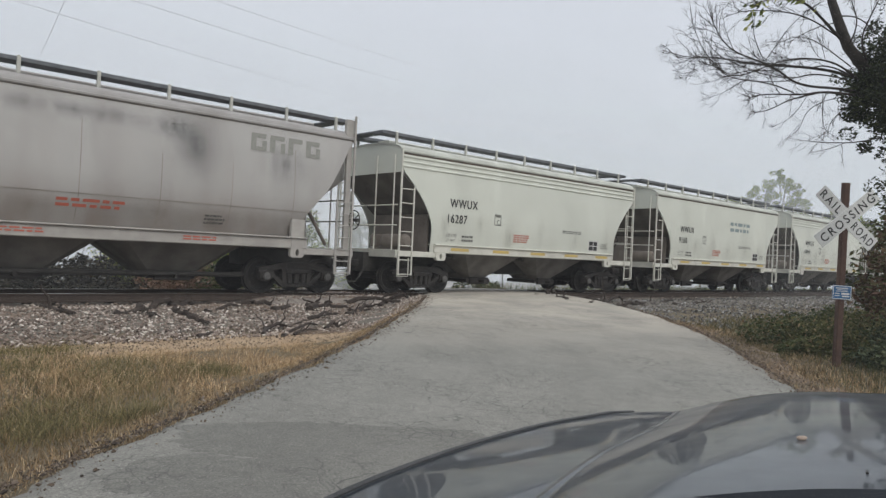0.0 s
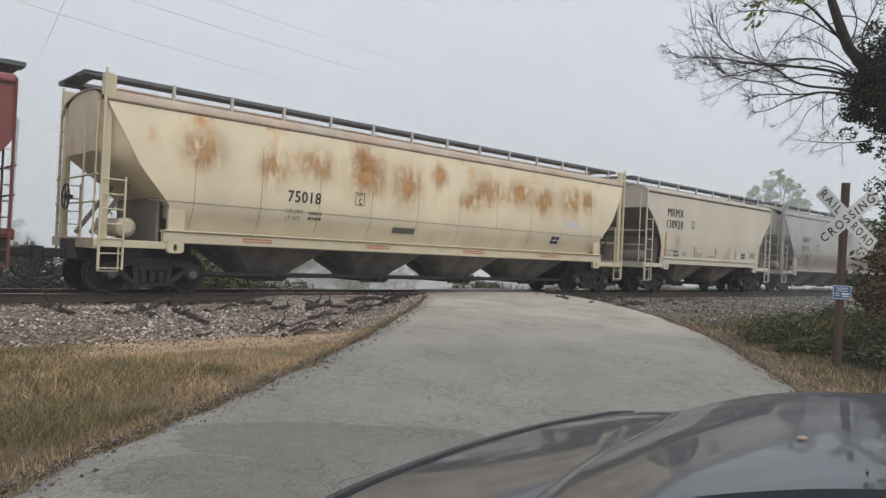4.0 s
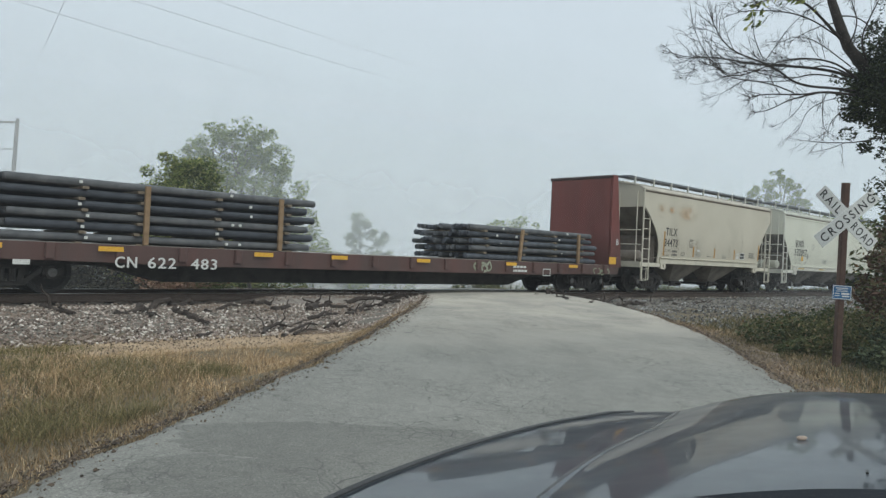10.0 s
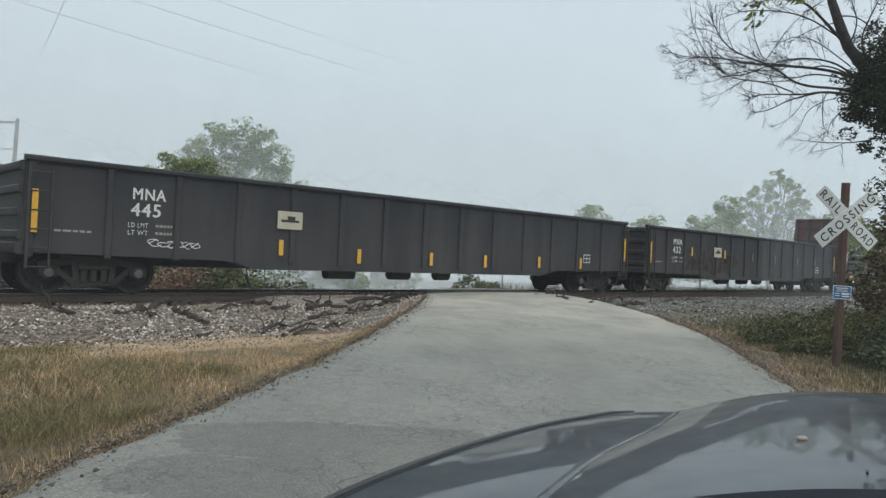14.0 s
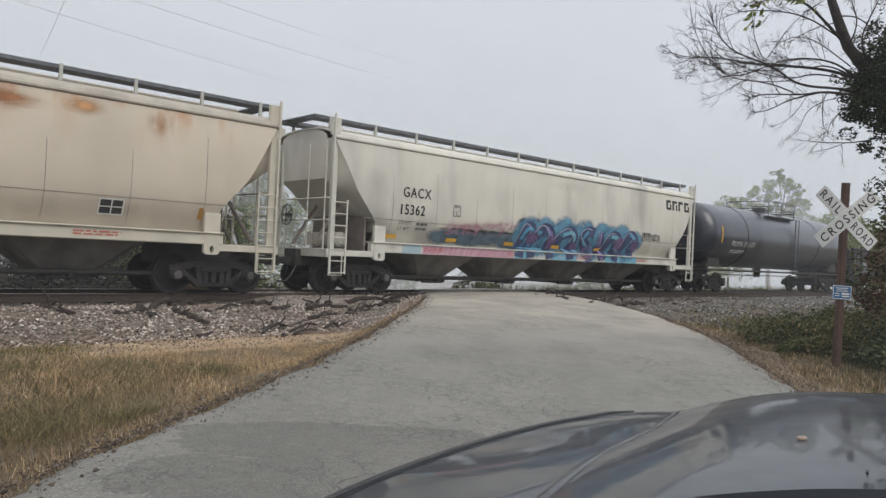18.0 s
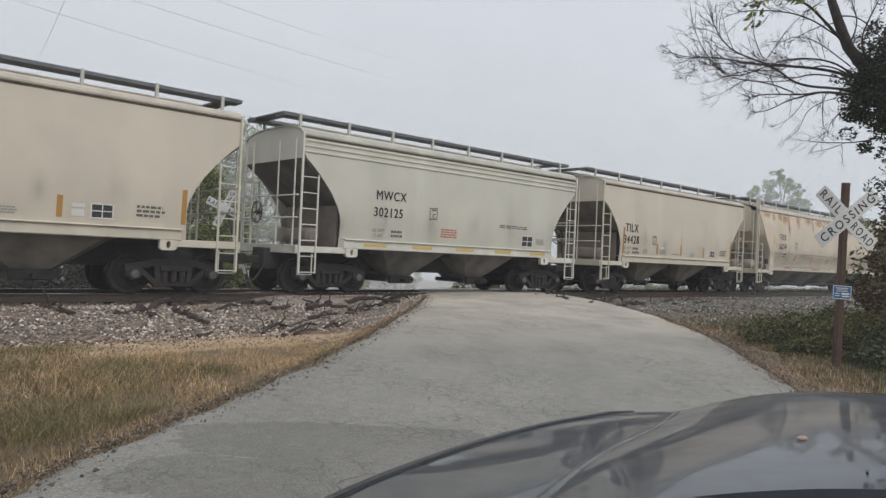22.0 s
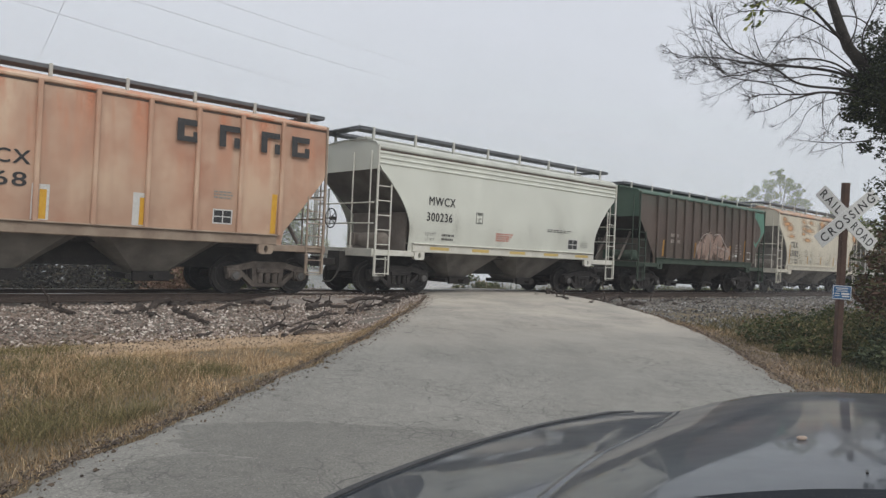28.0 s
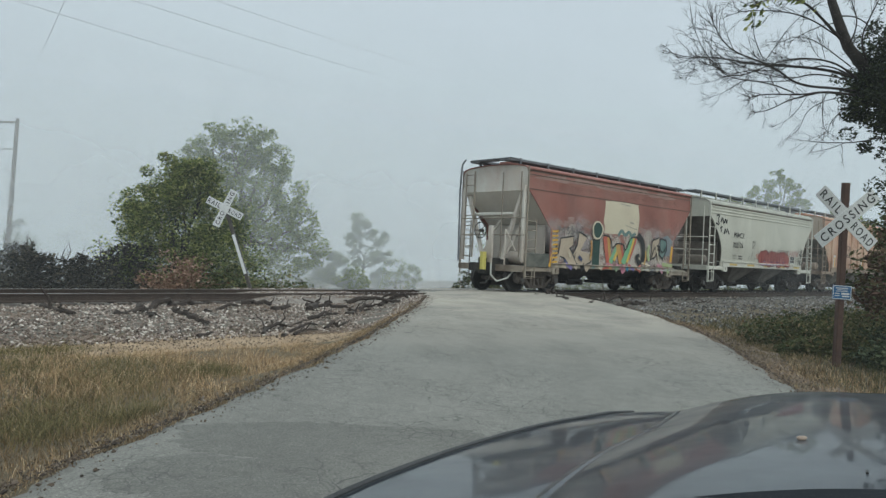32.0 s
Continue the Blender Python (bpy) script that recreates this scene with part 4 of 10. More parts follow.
def puff(parent, name, x, z, rx, rz, material, prof, lift=0.006, label="", tilt=0.0):
    """A soft-edged patch of paint or dirt about x, z on the nearer side."""
    k = 12
    pts, uv = [], []
    for j in range(k + 1):
        for i in range(k + 1):
            u, v = 2 * i / k - 1, 2 * j / k - 1
            a, b = x + rx * u + tilt * rz * v, z + rz * v
            pts.append((a, -(prof(b) + lift), b))
            uv.append((u, v))
    faces = [(j * (k + 1) + i, j * (k + 1) + i + 1, (j + 1) * (k + 1) + i + 1, (j + 1) * (k + 1) + i) for j in range(k) for i in range(k)]
    me = bpy.data.meshes.new(name)
    me.from_pydata(pts, [], faces)
    layer = me.uv_layers.new(name="patch")
    layer.data.foreach_set("uv", [q for f in faces for i in f for q in uv[i]])
    return part(name, me, material, parent, label)


def curve(pts, rounds=3):
    """A polyline with its corners cut round."""
    for _ in range(rounds):
        pts = [pts[0]] + [(p[0] * w + q[0] * (1 - w), p[1] * w + q[1] * (1 - w)) for p, q in zip(pts, pts[1:]) for w in (0.75, 0.25)] + [pts[-1]]
    return pts


def ring_band(cx, cz, r, w, k=20):
    return stroke([(cx + r * math.cos(i * math.tau / k), cz + r * math.sin(i * math.tau / k)) for i in range(k + 1)], w)


def fan(pts):
    return pts, [tuple(range(len(pts)))]


# ---------------------------------------------------------------- trucks, couplers and other running gear
def wheel_geo():
    g = Geo()
    rings = [(0.0, 0.07), (0.10, 0.07), (0.12, 0.03), (0.33, 0.02), (0.37, 0.06), (0.455, 0.065), (0.457, -0.04), (0.482, -0.045), (0.482, -0.07), (0.37, -0.07), (0.33, -0.03), (0.1, -0.05), (0.0, -0.05)]
    k = 28
    verts = [(r * math.cos(i * math.tau / k), -y, r * math.sin(i * math.tau / k)) for r, y in rings for i in range(k)]
    faces = [(j * k + i, j * k + (i + 1) % k, (j + 1) * k + (i + 1) % k, (j + 1) * k + i) for j in range(len(rings) - 1) for i in range(k)]
    return g.add(verts, faces)


def frame_geo():
    g = Geo()
    y0, y1 = -0.09, 0.09
    g.prism([(-1.08, 0.66), (-0.72, 0.72), (-0.42, 0.80), (0.42, 0.80), (0.72, 0.72), (1.08, 0.66), (1.08, 0.52), (0.78, 0.56), (0.5, 0.63), (-0.5, 0.63), (-0.78, 0.56), (-1.08, 0.52)], y0, y1)
    for k in (-1, 1):
        g.prism([(k * 0.74, 0.60), (k * 0.86, 0.58), (k * 0.42, 0.19), (k * 0.30, 0.24)], y0, y1)
        g.prism([(k * 0.32, 0.68), (k * 0.44, 0.68), (k * 0.40, 0.22), (k * 0.28, 0.22)], y0, y1)
        g.box(k * 0.72, k * 1.06, y0 - 0.05, y1, 0.36, 0.60, 0.05)
        g.tube((k * 0.89, -0.17, 0.457), (k * 0.89, 0.05, 0.457), 0.13, 0.14, 14)
        g.tube((k * 0.89, -0.19, 0.457), (k * 0.89, -0.17, 0.457), 0.05, 0.06, 8)
    g.box(-0.42, 0.42, y0, y1, 0.17, 0.27, 0.02)
    for q in (-0.2, 0.0, 0.2):
        g.tube((q, -0.06, 0.27), (q, -0.06, 0.52), 0.075, 0.075, 10)
    g.box(-0.32, 0.32, y0 - 0.06, y1, 0.52, 0.63, 0.02)
    return g


def add_truck(parent, x, iron=None):
    """A two-axle truck at x along its car."""
    iron = iron or truck_iron
    truck = part("truck", kept("truck_bolster", lambda: Geo().box(-0.22, 0.22, -1.0, 1.0, 0.50, 0.72, 0.03).box(-0.16, 0.16, -0.3, 0.3, 0.72, 0.80)), iron, parent, "black greasy two-axle truck", at=pose(x, 0, 0))
    side = kept("truck_frame", frame_geo)
    part("side_frame", side, iron, truck, at=pose(0, -1.0, 0))
    part("side_frame", side, iron, truck, at=pose(0, 1.0, 0, 0, 0, 180))
    wheel, axle = kept("wheel", wheel_geo), kept("axle", lambda: Geo().tube((0, -1.02, 0), (0, 1.02, 0), 0.085, 0.085, 10))
    for q in (-0.89, 0.89):
        part("axle", axle, iron, truck, at=pose(q, 0, 0.457))
        part("bearing_cap", kept("bearing_cap", lambda: Geo().tube((0, -1.20, 0), (0, -1.16, 0), 0.085, 0.10, 12).tube((0, -1.215, 0), (0, -1.20, 0), 0.035, 0.04, 8)), cap_grey, truck, "pale grey bearing end cap", at=pose(q, 0, 0.457))
        part("wheel", wheel, wheel_steel, truck, at=pose(q, -0.76, 0.457))
        part("wheel", wheel, wheel_steel, truck, at=pose(q, 0.76, 0.457, 0, 0, 180))
    for q in (-0.44, 0.44):
        part("brake_beam", kept("brake_beam", lambda: Geo().box(-0.05, 0.05, -0.75, 0.75, -0.06, 0.06).box(-0.06, 0.10, -0.82, -0.70, -0.18, 0.16).box(-0.06, 0.10, 0.70, 0.82, -0.18, 0.16)), iron, truck, at=pose(q, 0, 0.42, 0, 0, 0 if q < 0 else 180))
    return truck


def coupler_geo():
    g = Geo().box(0.0, 0.75, -0.09, 0.09, 0.74, 0.94, 0.03)
    g.box(-0.16, 0.06, -0.17, 0.10, 0.70, 0.98, 0.05)
    g.box(-0.12, 0.02, 0.08, 0.19, 0.72, 0.96, 0.05)
    return g


def add_ends(car, length, hose=True):
    c = kept("coupler", coupler_geo)
    part("coupler", c, truck_iron, car, "rusty knuckle coupler", at=pose(0.08, 0, 0))
    part("coupler", c, truck_iron, car, "rusty knuckle coupler", at=pose(length - 0.08, 0, 0, 0, 0, 180))
    if hose:
        def hose_geo():
            g = Geo()
            pts = [(0.5 - 0.55 * t, -0.42, 0.72 - 0.42 * math.sin(math.pi * min(t, 0.62) / 1.24)) for t in [i / 8 for i in range(9)]]
            return g.path(pts, 0.025, 6)
        h = kept("air_hose", hose_geo)
        part("air_hose", h, underframe, car, "black rubber air hose", at=pose(0, 0, 0))
        part("air_hose", h, underframe, car, "black rubber air hose", at=pose(length, 0, 0, 0, 0, 180))


# ---------------------------------------------------------------- covered hopper cars
def prof_flat(z):
    return 1.50 + 0.055 * math.sin(math.pi * min(max((z - 1.3) / 2.9, 0), 1))


def prof_round(z):
    return float(np.interp(z, [1.2, 1.42, 1.6, 1.8, 2.0, 2.1, 2.5, 3.0, 3.5, 4.0, 4.2], [1.16, 1.27, 1.37, 1.475, 1.555, 1.58, 1.61, 1.61, 1.585, 1.52, 1.48]))


def cut_curved(z):
    return float(np.interp(z, [1.3, 1.9, 2.1, 2.4, 2.7, 3.0, 3.25, 3.5, 5], [1.22, 1.24, 1.20, 1.06, 0.86, 0.60, 0.36, 0.06, 0.0]))


def cut_straight(z):
    return float(np.interp(z, [1.3, 1.55, 3.0, 5], [1.18, 1.15, 0.02, 0.0]))


def cut_round(z):
    return float(np.interp(z, [1.2, 1.95, 2.15, 2.75, 4.1, 5], [1.5, 1.47, 1.30, 0.78, 0.04, 0.0]))


def cut_tail(z):
    return float(np.interp(z, [1.2, 2.2, 3.5, 5], [1.32, 1.30, 0.06, 0.0]))


def ladder_geo(w, z0, z1, z1b, rungs, r=0.015):
    g = Geo()
    g.box(-0.026, 0.026, -0.026, 0.026, z0, z1, 0.006)
    g.box(w - 0.02, w + 0.02, -0.02, 0.02, z0, z1b, 0.006)
    for i in range(rungs):
        z = z0 + 0.03 + (z1b - z0 - 0.1) * i / (rungs - 1)
        g.tube((0, 0, z), (w, 0, z), r, r, 6)
    return g


def hopper(name, label, length, body, trim, lower, x0=0.82, eave=4.15, ridge=4.42, board=4.70, prof=prof_flat, cut=cut_curved, bays=2,
           sill=(1.22, 1.47), ribs=0, beads=(), roof_mat=None, key="two_bay", end_mat=None, posts=True, shroud=False, yellow_sill=False, gear=None, bracket_mat=None):
    car = tagged(new(name), label, "hopper car", "cars of the freight train")
    xa, xb = x0, length - x0
    sill_y = max(prof(1.6), 1.5) + 0.045
    sym = ((0, 1), (1, -1))

    def fx(end, x):
        return x if end == 0 else length - x

    def side_geo(sign):
        def build():
            rows = []
            zs = list(np.linspace(sill[0] + 0.02, eave, 19))
            for z in zs:
                d = cut(z)
                row = []
                for i in range(49):
                    x = xa + d + (xb - xa - 2 * d) * i / 48
                    row.append((x, sign * prof(z), z))
                rows.append(row)
            g = Geo().shell(rows, (0, -sign * 0.03, 0))
            return g
        return build
    # sides
    for sign in (-1, 1):
        side = part("side_panel", kept(f"{key}_side_{sign}_{length:.2f}", side_geo(sign), 40), body, car)
        if sign == -1:
            for z in beads:
                part("bead", kept(f"{key}_bead_{length:.2f}_{z}", lambda z=z: Geo().box(xa + 0.05, xb - 0.05, -prof(z) - 0.028, -prof(z) + 0.02, z - 0.03, z + 0.03, 0.02)), body, side)
            if ribs:
                rib = kept(f"{key}_rib_{eave}", lambda: Geo().box(-0.05, 0.05, -0.07, 0.02, sill[1], eave - 0.02, 0.02))
                for i in range(ribs):
                    x = xa + 1.3 + (xb - xa - 2.6) * i / (ribs - 1)
                    part("rib", rib, body, side, at=pose(x, -prof(2.8), 0))
    # roof
    def roof_geo():
        w = prof(eave)
        rows = []
        for i in range(17):
            a = math.pi * i / 16
            nn, zz = w * math.cos(a), eave + (ridge - eave) * math.sin(a) ** 0.8
            rows.append([(x, nn, zz) for x in np.linspace(xa, xb, 13)])
        return Geo().shell(rows, (0, 0, -0.04))
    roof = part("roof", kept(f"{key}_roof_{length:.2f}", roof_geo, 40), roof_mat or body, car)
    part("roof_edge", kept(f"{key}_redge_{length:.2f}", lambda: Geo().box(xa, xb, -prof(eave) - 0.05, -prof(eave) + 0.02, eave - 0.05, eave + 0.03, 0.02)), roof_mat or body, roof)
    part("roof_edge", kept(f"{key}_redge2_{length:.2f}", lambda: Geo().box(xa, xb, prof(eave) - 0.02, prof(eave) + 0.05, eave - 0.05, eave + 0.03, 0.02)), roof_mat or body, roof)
    # Dark strip that paints in the shadow below the overhanging roof edge
    for k_, sign in enumerate((-1, 1)):
        part("eave_seam", kept(f"{key}_eave_{k_}_{length:.2f}", lambda: Geo().box(xa + 0.02, xb - 0.02, sign * (prof(eave) - 0.02), sign * (prof(eave) + 0.012), eave - 0.095, eave - 0.05, 0.005)), seam_and_shade, roof, "dark strip painting the shadow below the roof edge")
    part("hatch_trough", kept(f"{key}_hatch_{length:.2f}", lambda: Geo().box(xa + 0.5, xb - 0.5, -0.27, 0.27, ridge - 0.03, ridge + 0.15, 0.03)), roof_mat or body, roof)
    # running boards on the roof
    def board_geo(sign):
        g = Geo().box(xa - 0.25, xb + 0.25, sign * 0.50, sign * 0.95, board - 0.09, board, 0.01)
        return g
    for sign in (-1, 1):
        rb = part("running_board", kept(f"{key}_board_{sign}_{length:.2f}_{board}", lambda: board_geo(sign)), grating, car, "grey steel grating walkway")
        post = kept(f"board_post_{board - ridge:.2f}_{sign}", lambda: Geo().box(-0.035, 0.035, sign * 0.91, sign * 0.98, -0.36, 0.02, 0.008))
        k = max(6, int((xb - xa) / 1.45))
        for i in range(k + 1):
            part("board_bracket", post, bracket_mat or steel_pale, rb, at=pose(xa + 0.25 + (xb - xa - 0.5) * i / k, 0, board))
    cross = kept("cross_board", lambda: Geo().box(-0.2, 0.2, -0.95, 0.95, -0.045, 0.005, 0.01))
    for end, _ in sym:
        part("end_board", cross, grating, car, at=pose(fx(end, xa - 0.06), 0, board))
    # ends
    em = end_mat or body
    for end, d in sym:
        zt = {cut_curved: 3.45, cut_tail: 3.45}.get(cut, 3.05)
        narrow = 1.12 if cut is cut_round else None
        run = 2.6 if bays == 2 else 2.3

        def end_geo(end=end):
            w = narrow or prof(3.8) - 0.03
            x = fx(end, xa + 0.03)
            pts = [(-w, zt)] + [(w * math.cos(a) * -1, eave + (ridge - eave - 0.02) * math.sin(a) ** 0.8) for a in np.linspace(0, math.pi, 13)] + [(w, zt)]
            g = Geo()
            k = len(pts)
            g.add([(x, a, b) for a, b in pts] + [(fx(end, xa + 0.08), a, b) for a, b in pts],
                  [tuple(range(k)), tuple(range(2 * k - 1, k - 1, -1))] + [(i, (i + 1) % k, (i + 1) % k + k, i + k) for i in range(k)])
            return g
        part("end_wall", kept(f"{key}_end_{end}_{length:.2f}", end_geo), em, car)

        def slope_geo(end=end):
            w = narrow or prof(2.6) - 0.06
            rows = [[(fx(end, xa + 0.04 + run * t), y, zt - (zt - 1.35) * t) for y in (-w, -w / 2, 0, w / 2, w)] for t in (0, 0.25, 0.5, 0.75, 1.0)]
            return Geo().shell(rows, (0, 0, 0.05))
        # Shade is put into the colour: dark bay steel in place of body paint
        part("slope_sheet", kept(f"{key}_slope_{end}_{length:.2f}", slope_geo), lower if cut not in (cut_round, cut_tail) else em, car, "sloped end sheet coloured dark for its shade")
        if narrow:
            def facet_geo(sign, end=end):
                rows = []
                for z in np.linspace(1.7, eave - 0.02, 10):
                    xi = 0.05 if z > zt else 0.05 + run * (zt - z) / (zt - 1.35)
                    rows.append([(fx(end, xa + cut(z) + 0.01), sign * (prof(z) - 0.01), z), (fx(end, xa + min(xi, cut(z))), sign * narrow, z)])
                return Geo().shell(rows, (0, -sign * 0.03, 0))
            for sign in (-1, 1):
                part("end_facet", kept(f"{key}_facet_{end}_{sign}_{length:.2f}", lambda sign=sign: facet_geo(sign)), em, car)

        def web_geo(end=end):
            g = Geo()
            x = fx(end, xa + 1.30)
            g.box(x - 0.03, x + 0.03, -1.28, 1.28, 1.15, 2.35, 0.01)
            if cut is not cut_curved:
                for y in (-0.55, 0.55):
                    g.tube((fx(end, xa + 0.15), y, 1.3), (fx(end, xa + 0.95), y, 2.5), 0.05, 0.05, 8)
            return g
        # Web is set darker and browner than the body paint
        part("bolster_web", kept(f"{key}_web_{end}_{length:.2f}", web_geo), em if cut is cut_tail else web_brown, car, "dark brown bolster web")

        def plat_geo(end=end):
            g = Geo()
            a, b = fx(end, xa - 0.08), fx(end, xa + 1.5)
            for y in (-1.48, 1.48):
                g.box(a, b, y - 0.05, y + 0.05, sill[0] - 0.14, sill[0] + 0.02, 0.01)
            g.box(a, a + 0.12 * d, -1.5, 1.5, sill[0] - 0.18, sill[0] + 0.04, 0.01)
            g.box(a, fx(end, xa + 0.6), -1.42, 1.42, sill[0] - 0.02, sill[0] + 0.02, 0.005)
            return g
        part("end_platform", kept(f"{key}_plat_{end}_{length:.2f}", plat_geo), trim, car)

        def pocket_geo(end=end):
            g = Geo()
            x = fx(end, xa + 1.62)
            y = 0
            z0, z1 = sill[0] - 0.22, sill[0] + 0.04
            g.box(x - 0.19, x + 0.19, y - 0.055, y + 0.055, z1, sill[1] + (0.45 if shroud else 0.0), 0.015)
            # a plate pierced by an oval hole
            k, verts = 16, []
            for yy in (-0.055, 0.055):
                for i in range(k):
                    a = math.tau * (i + 0.5) / k
                    q = 1 / max(abs(math.cos(a)), abs(math.sin(a)))
                    verts.append((x + 0.19 * q * math.cos(a), yy, (z0 + z1) / 2 + (z1 - z0) / 2 * q * math.sin(a)))
                for i in range(k):
                    a = math.tau * (i + 0.5) / k
                    verts.append((x + 0.048 * math.cos(a), yy, z0 + 0.12 + 0.085 * math.sin(a)))
            faces = []
            for i in range(k):
                j = (i + 1) % k
                faces += [(i, j, k + j, k + i), (2 * k + j, 2 * k + i, 3 * k + i, 3 * k + j), (k + i, k + j, 3 * k + j, 3 * k + i), (j, i, 2 * k + i, 2 * k + j)]
            return g.add(verts, faces)
        for y in (-1.5, 1.5):
            part("jacking_pad", kept(f"{key}_pocket_{end}_{length:.2f}_{shroud}", pocket_geo), trim, car, at=pose(0, y, 0))
        top = eave + 0.05 if cut is not cut_round else board
        side_lad = kept(f"{key}_ladder", lambda: ladder_geo(0.48, 0.55, top, 3.05 if cut is cut_curved else 2.5, 7))
        for y in (-1.55, 1.55):
            part("ladder", side_lad, trim, car, "painted steel side ladder", at=pose(fx(end, xa + 0.02), y, 0, 0, 0, 0 if end == 0 else 180))
        if posts:
            end_lad = kept(f"{key}_endladder", lambda: ladder_geo(0.42, 1.15, eave, eave - 0.05, 9, 0.016))
            part("end_ladder", end_lad, trim, car, at=pose(fx(end, xa - 0.06), 0.88, 0, 0, 0, 90))
            stanchion = kept(f"{key}_stanchion", lambda: Geo().tube((0, 0, 1.2), (0, 0, eave - 0.1), 0.022, 0.022, 6))
            for y in (-1.28, -0.45):
                part("stanchion", stanchion, trim, car, at=pose(fx(end, xa - 0.03), y, 0))
            rail_m = kept("end_handrail", lambda: Geo().tube((0, -1.5, 2.52), (0, 1.5, 2.52), 0.02, 0.02, 6).tube((0, -1.5, 1.95), (0, 1.5, 1.95), 0.02, 0.02, 6))
            part("handrail", rail_m, trim, car, at=pose(fx(end, xa - 0.05), 0, 0))
        if shroud:
            post_m = kept(f"corner_post_{board}", lambda: Geo().box(-0.08, 0.08, -0.05, 0.05, 1.1, board - 0.1, 0.015).box(-0.13, 0.13, -0.06, 0.06, board - 0.55, board - 0.1, 0.015))
            for y in (-1.42, 1.42):
                part("corner_post", post_m, trim, car, at=pose(fx(end, xa + 0.12), y, 0))
        step = kept("stirrup", lambda: Geo().path([(-0.2, 0, 1.05), (-0.2, 0, 0.52), (0.2, 0, 0.52), (0.2, 0, 1.05)], 0.02, 6))
        part("stirrup_step", step, trim, car, at=pose(fx(end, xa + 0.23), -1.5, 0))
    # brake gear on the rear platform
    bw = kept("brake_wheel", brake_wheel_geo)
    part("brake_wheel", bw, truck_iron, car, "dark steel hand-brake wheel", at=pose(xa - 0.12, 0.45, 2.1))
    tankm = kept("air_reservoir", lambda: Geo().tube((0, -0.75, 0), (0, 0.2, 0), 0.21, 0.21, 16).tube((0, -0.83, 0), (0, -0.75, 0), 0.12, 0.21, 16).tube((0, 0.2, 0), (0, 0.28, 0), 0.21, 0.12, 16).box(-0.2, 0.22, 0.4, 0.7, -0.18, 0.2, 0.04))
    # On curved-cut cars the reservoir takes the web's brown to stay hidden
    part("air_reservoir", tankm, web_brown if cut is cut_curved else em, car, at=pose(xa + 0.75, -0.2, sill[0] + 0.30))
    # sills
    for sign in (-1, 1):
        part("side_sill", kept(f"{key}_sill_{sign}_{length:.2f}", lambda sign=sign: Geo().box(xa + 1.35, xb - 1.35, sign * 1.38, sign * sill_y, sill[0], sill[1], 0.02).box(xa + 1.35, xb - 1.35, sign * 1.25, sign * (sill_y + 0.055), sill[1] - 0.025, sill[1] + 0.01, 0.01)), trim, car)
    if yellow_sill:
        for i in range(5):
            x = xa + 2.0 + (xb - xa - 4.4) * i / 4
            on_side(car, "sill_stripe", [rect(x, x + 0.75, sill[0] + 0.08, sill[1] - 0.08)], tape_ochre, lambda z: sill_y, 0.006, "faded yellow sill stripe")
    if bays > 3:
        for a_, b_ in ((0.55, 3.3), (length - 3.3, length - 0.55)):
            part("stub_sill", kept(f"stub_sill_{a_:.2f}", lambda: Geo().box(a_, b_, -0.3, 0.3, 0.71, 1.16, 0.02)), underframe, car)
    else:
        # The wide upper box is an added filler that darkens the gap above the sill
        part("center_sill", kept(f"center_sill_{length:.2f}", lambda: Geo().box(0.55, length - 0.55, -0.3, 0.3, 0.60, 1.16, 0.02).box(xa + 1.5, xb - 1.5, -0.9, 0.9, 1.10, 1.42, 0.02)), underframe, car)
    # bays
    b0, b1 = xa + 2.45, xb - 2.45
    if bays > 3:
        b0, b1 = xa + 2.75, xb - 2.75
    pitch = (b1 - b0) / bays
    bottom = 0.42 if bays > 3 else 0.40

    def bay_geo():
        g = Geo()
        w, u = pitch / 2 - 0.02, (0.62 if bays > 3 else 0.42)
        rings = [(w, 1.36, 1.45), (w * (0.985 if bays > 3 else 0.93), 1.30, 1.22), (u + 0.08, 0.62, bottom + 0.12), (u, 0.55, bottom)]
        verts = []
        for hx, hy, z in rings:
            c = min(hx, hy) * 0.22
            verts += [(hx - c, -hy, z), (hx, -hy + c, z), (hx, hy - c, z), (hx - c, hy, z), (-hx + c, hy, z), (-hx, hy - c, z), (-hx, -hy + c, z), (-hx + c, -hy, z)]
        faces = [(j * 8 + i, j * 8 + (i + 1) % 8, (j + 1) * 8 + (i + 1) % 8, (j + 1) * 8 + i) for j in range(3) for i in range(8)]
        faces.append(tuple(range(24, 32)))
        return g.add(verts, faces)
    bm_ = kept(f"{key}_bay_{bays}_{length:.2f}", bay_geo)
    gate = kept("outlet_gate", lambda: Geo().box(-0.55, 0.55, -0.65, 0.65, -0.08, 0.04, 0.02).tube((0, -0.95, -0.02), (0, -0.65, -0.02), 0.05, 0.05, 8).box(-0.42, 0.42, -0.72, -0.62, -0.12, 0.10, 0.02))
    for i in range(bays):
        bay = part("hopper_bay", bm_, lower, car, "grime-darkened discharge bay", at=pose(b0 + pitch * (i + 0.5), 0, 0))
        part("outlet_gate", gate, truck_iron, bay, at=pose(0, 0, bottom))
    if bays > 3:
        part("unloading_pipe", kept(f"pipe_{length:.2f}", lambda: Geo().tube((b0 - 0.2, -0.75, 0.46), (b1 + 0.2, -0.75, 0.46), 0.06, 0.06, 10)), underframe, car, "long dark unloading pipe")
    add_truck(car, 2.1, gear)
    add_truck(car, length - 2.1, gear)
    add_ends(car, length)
    return car


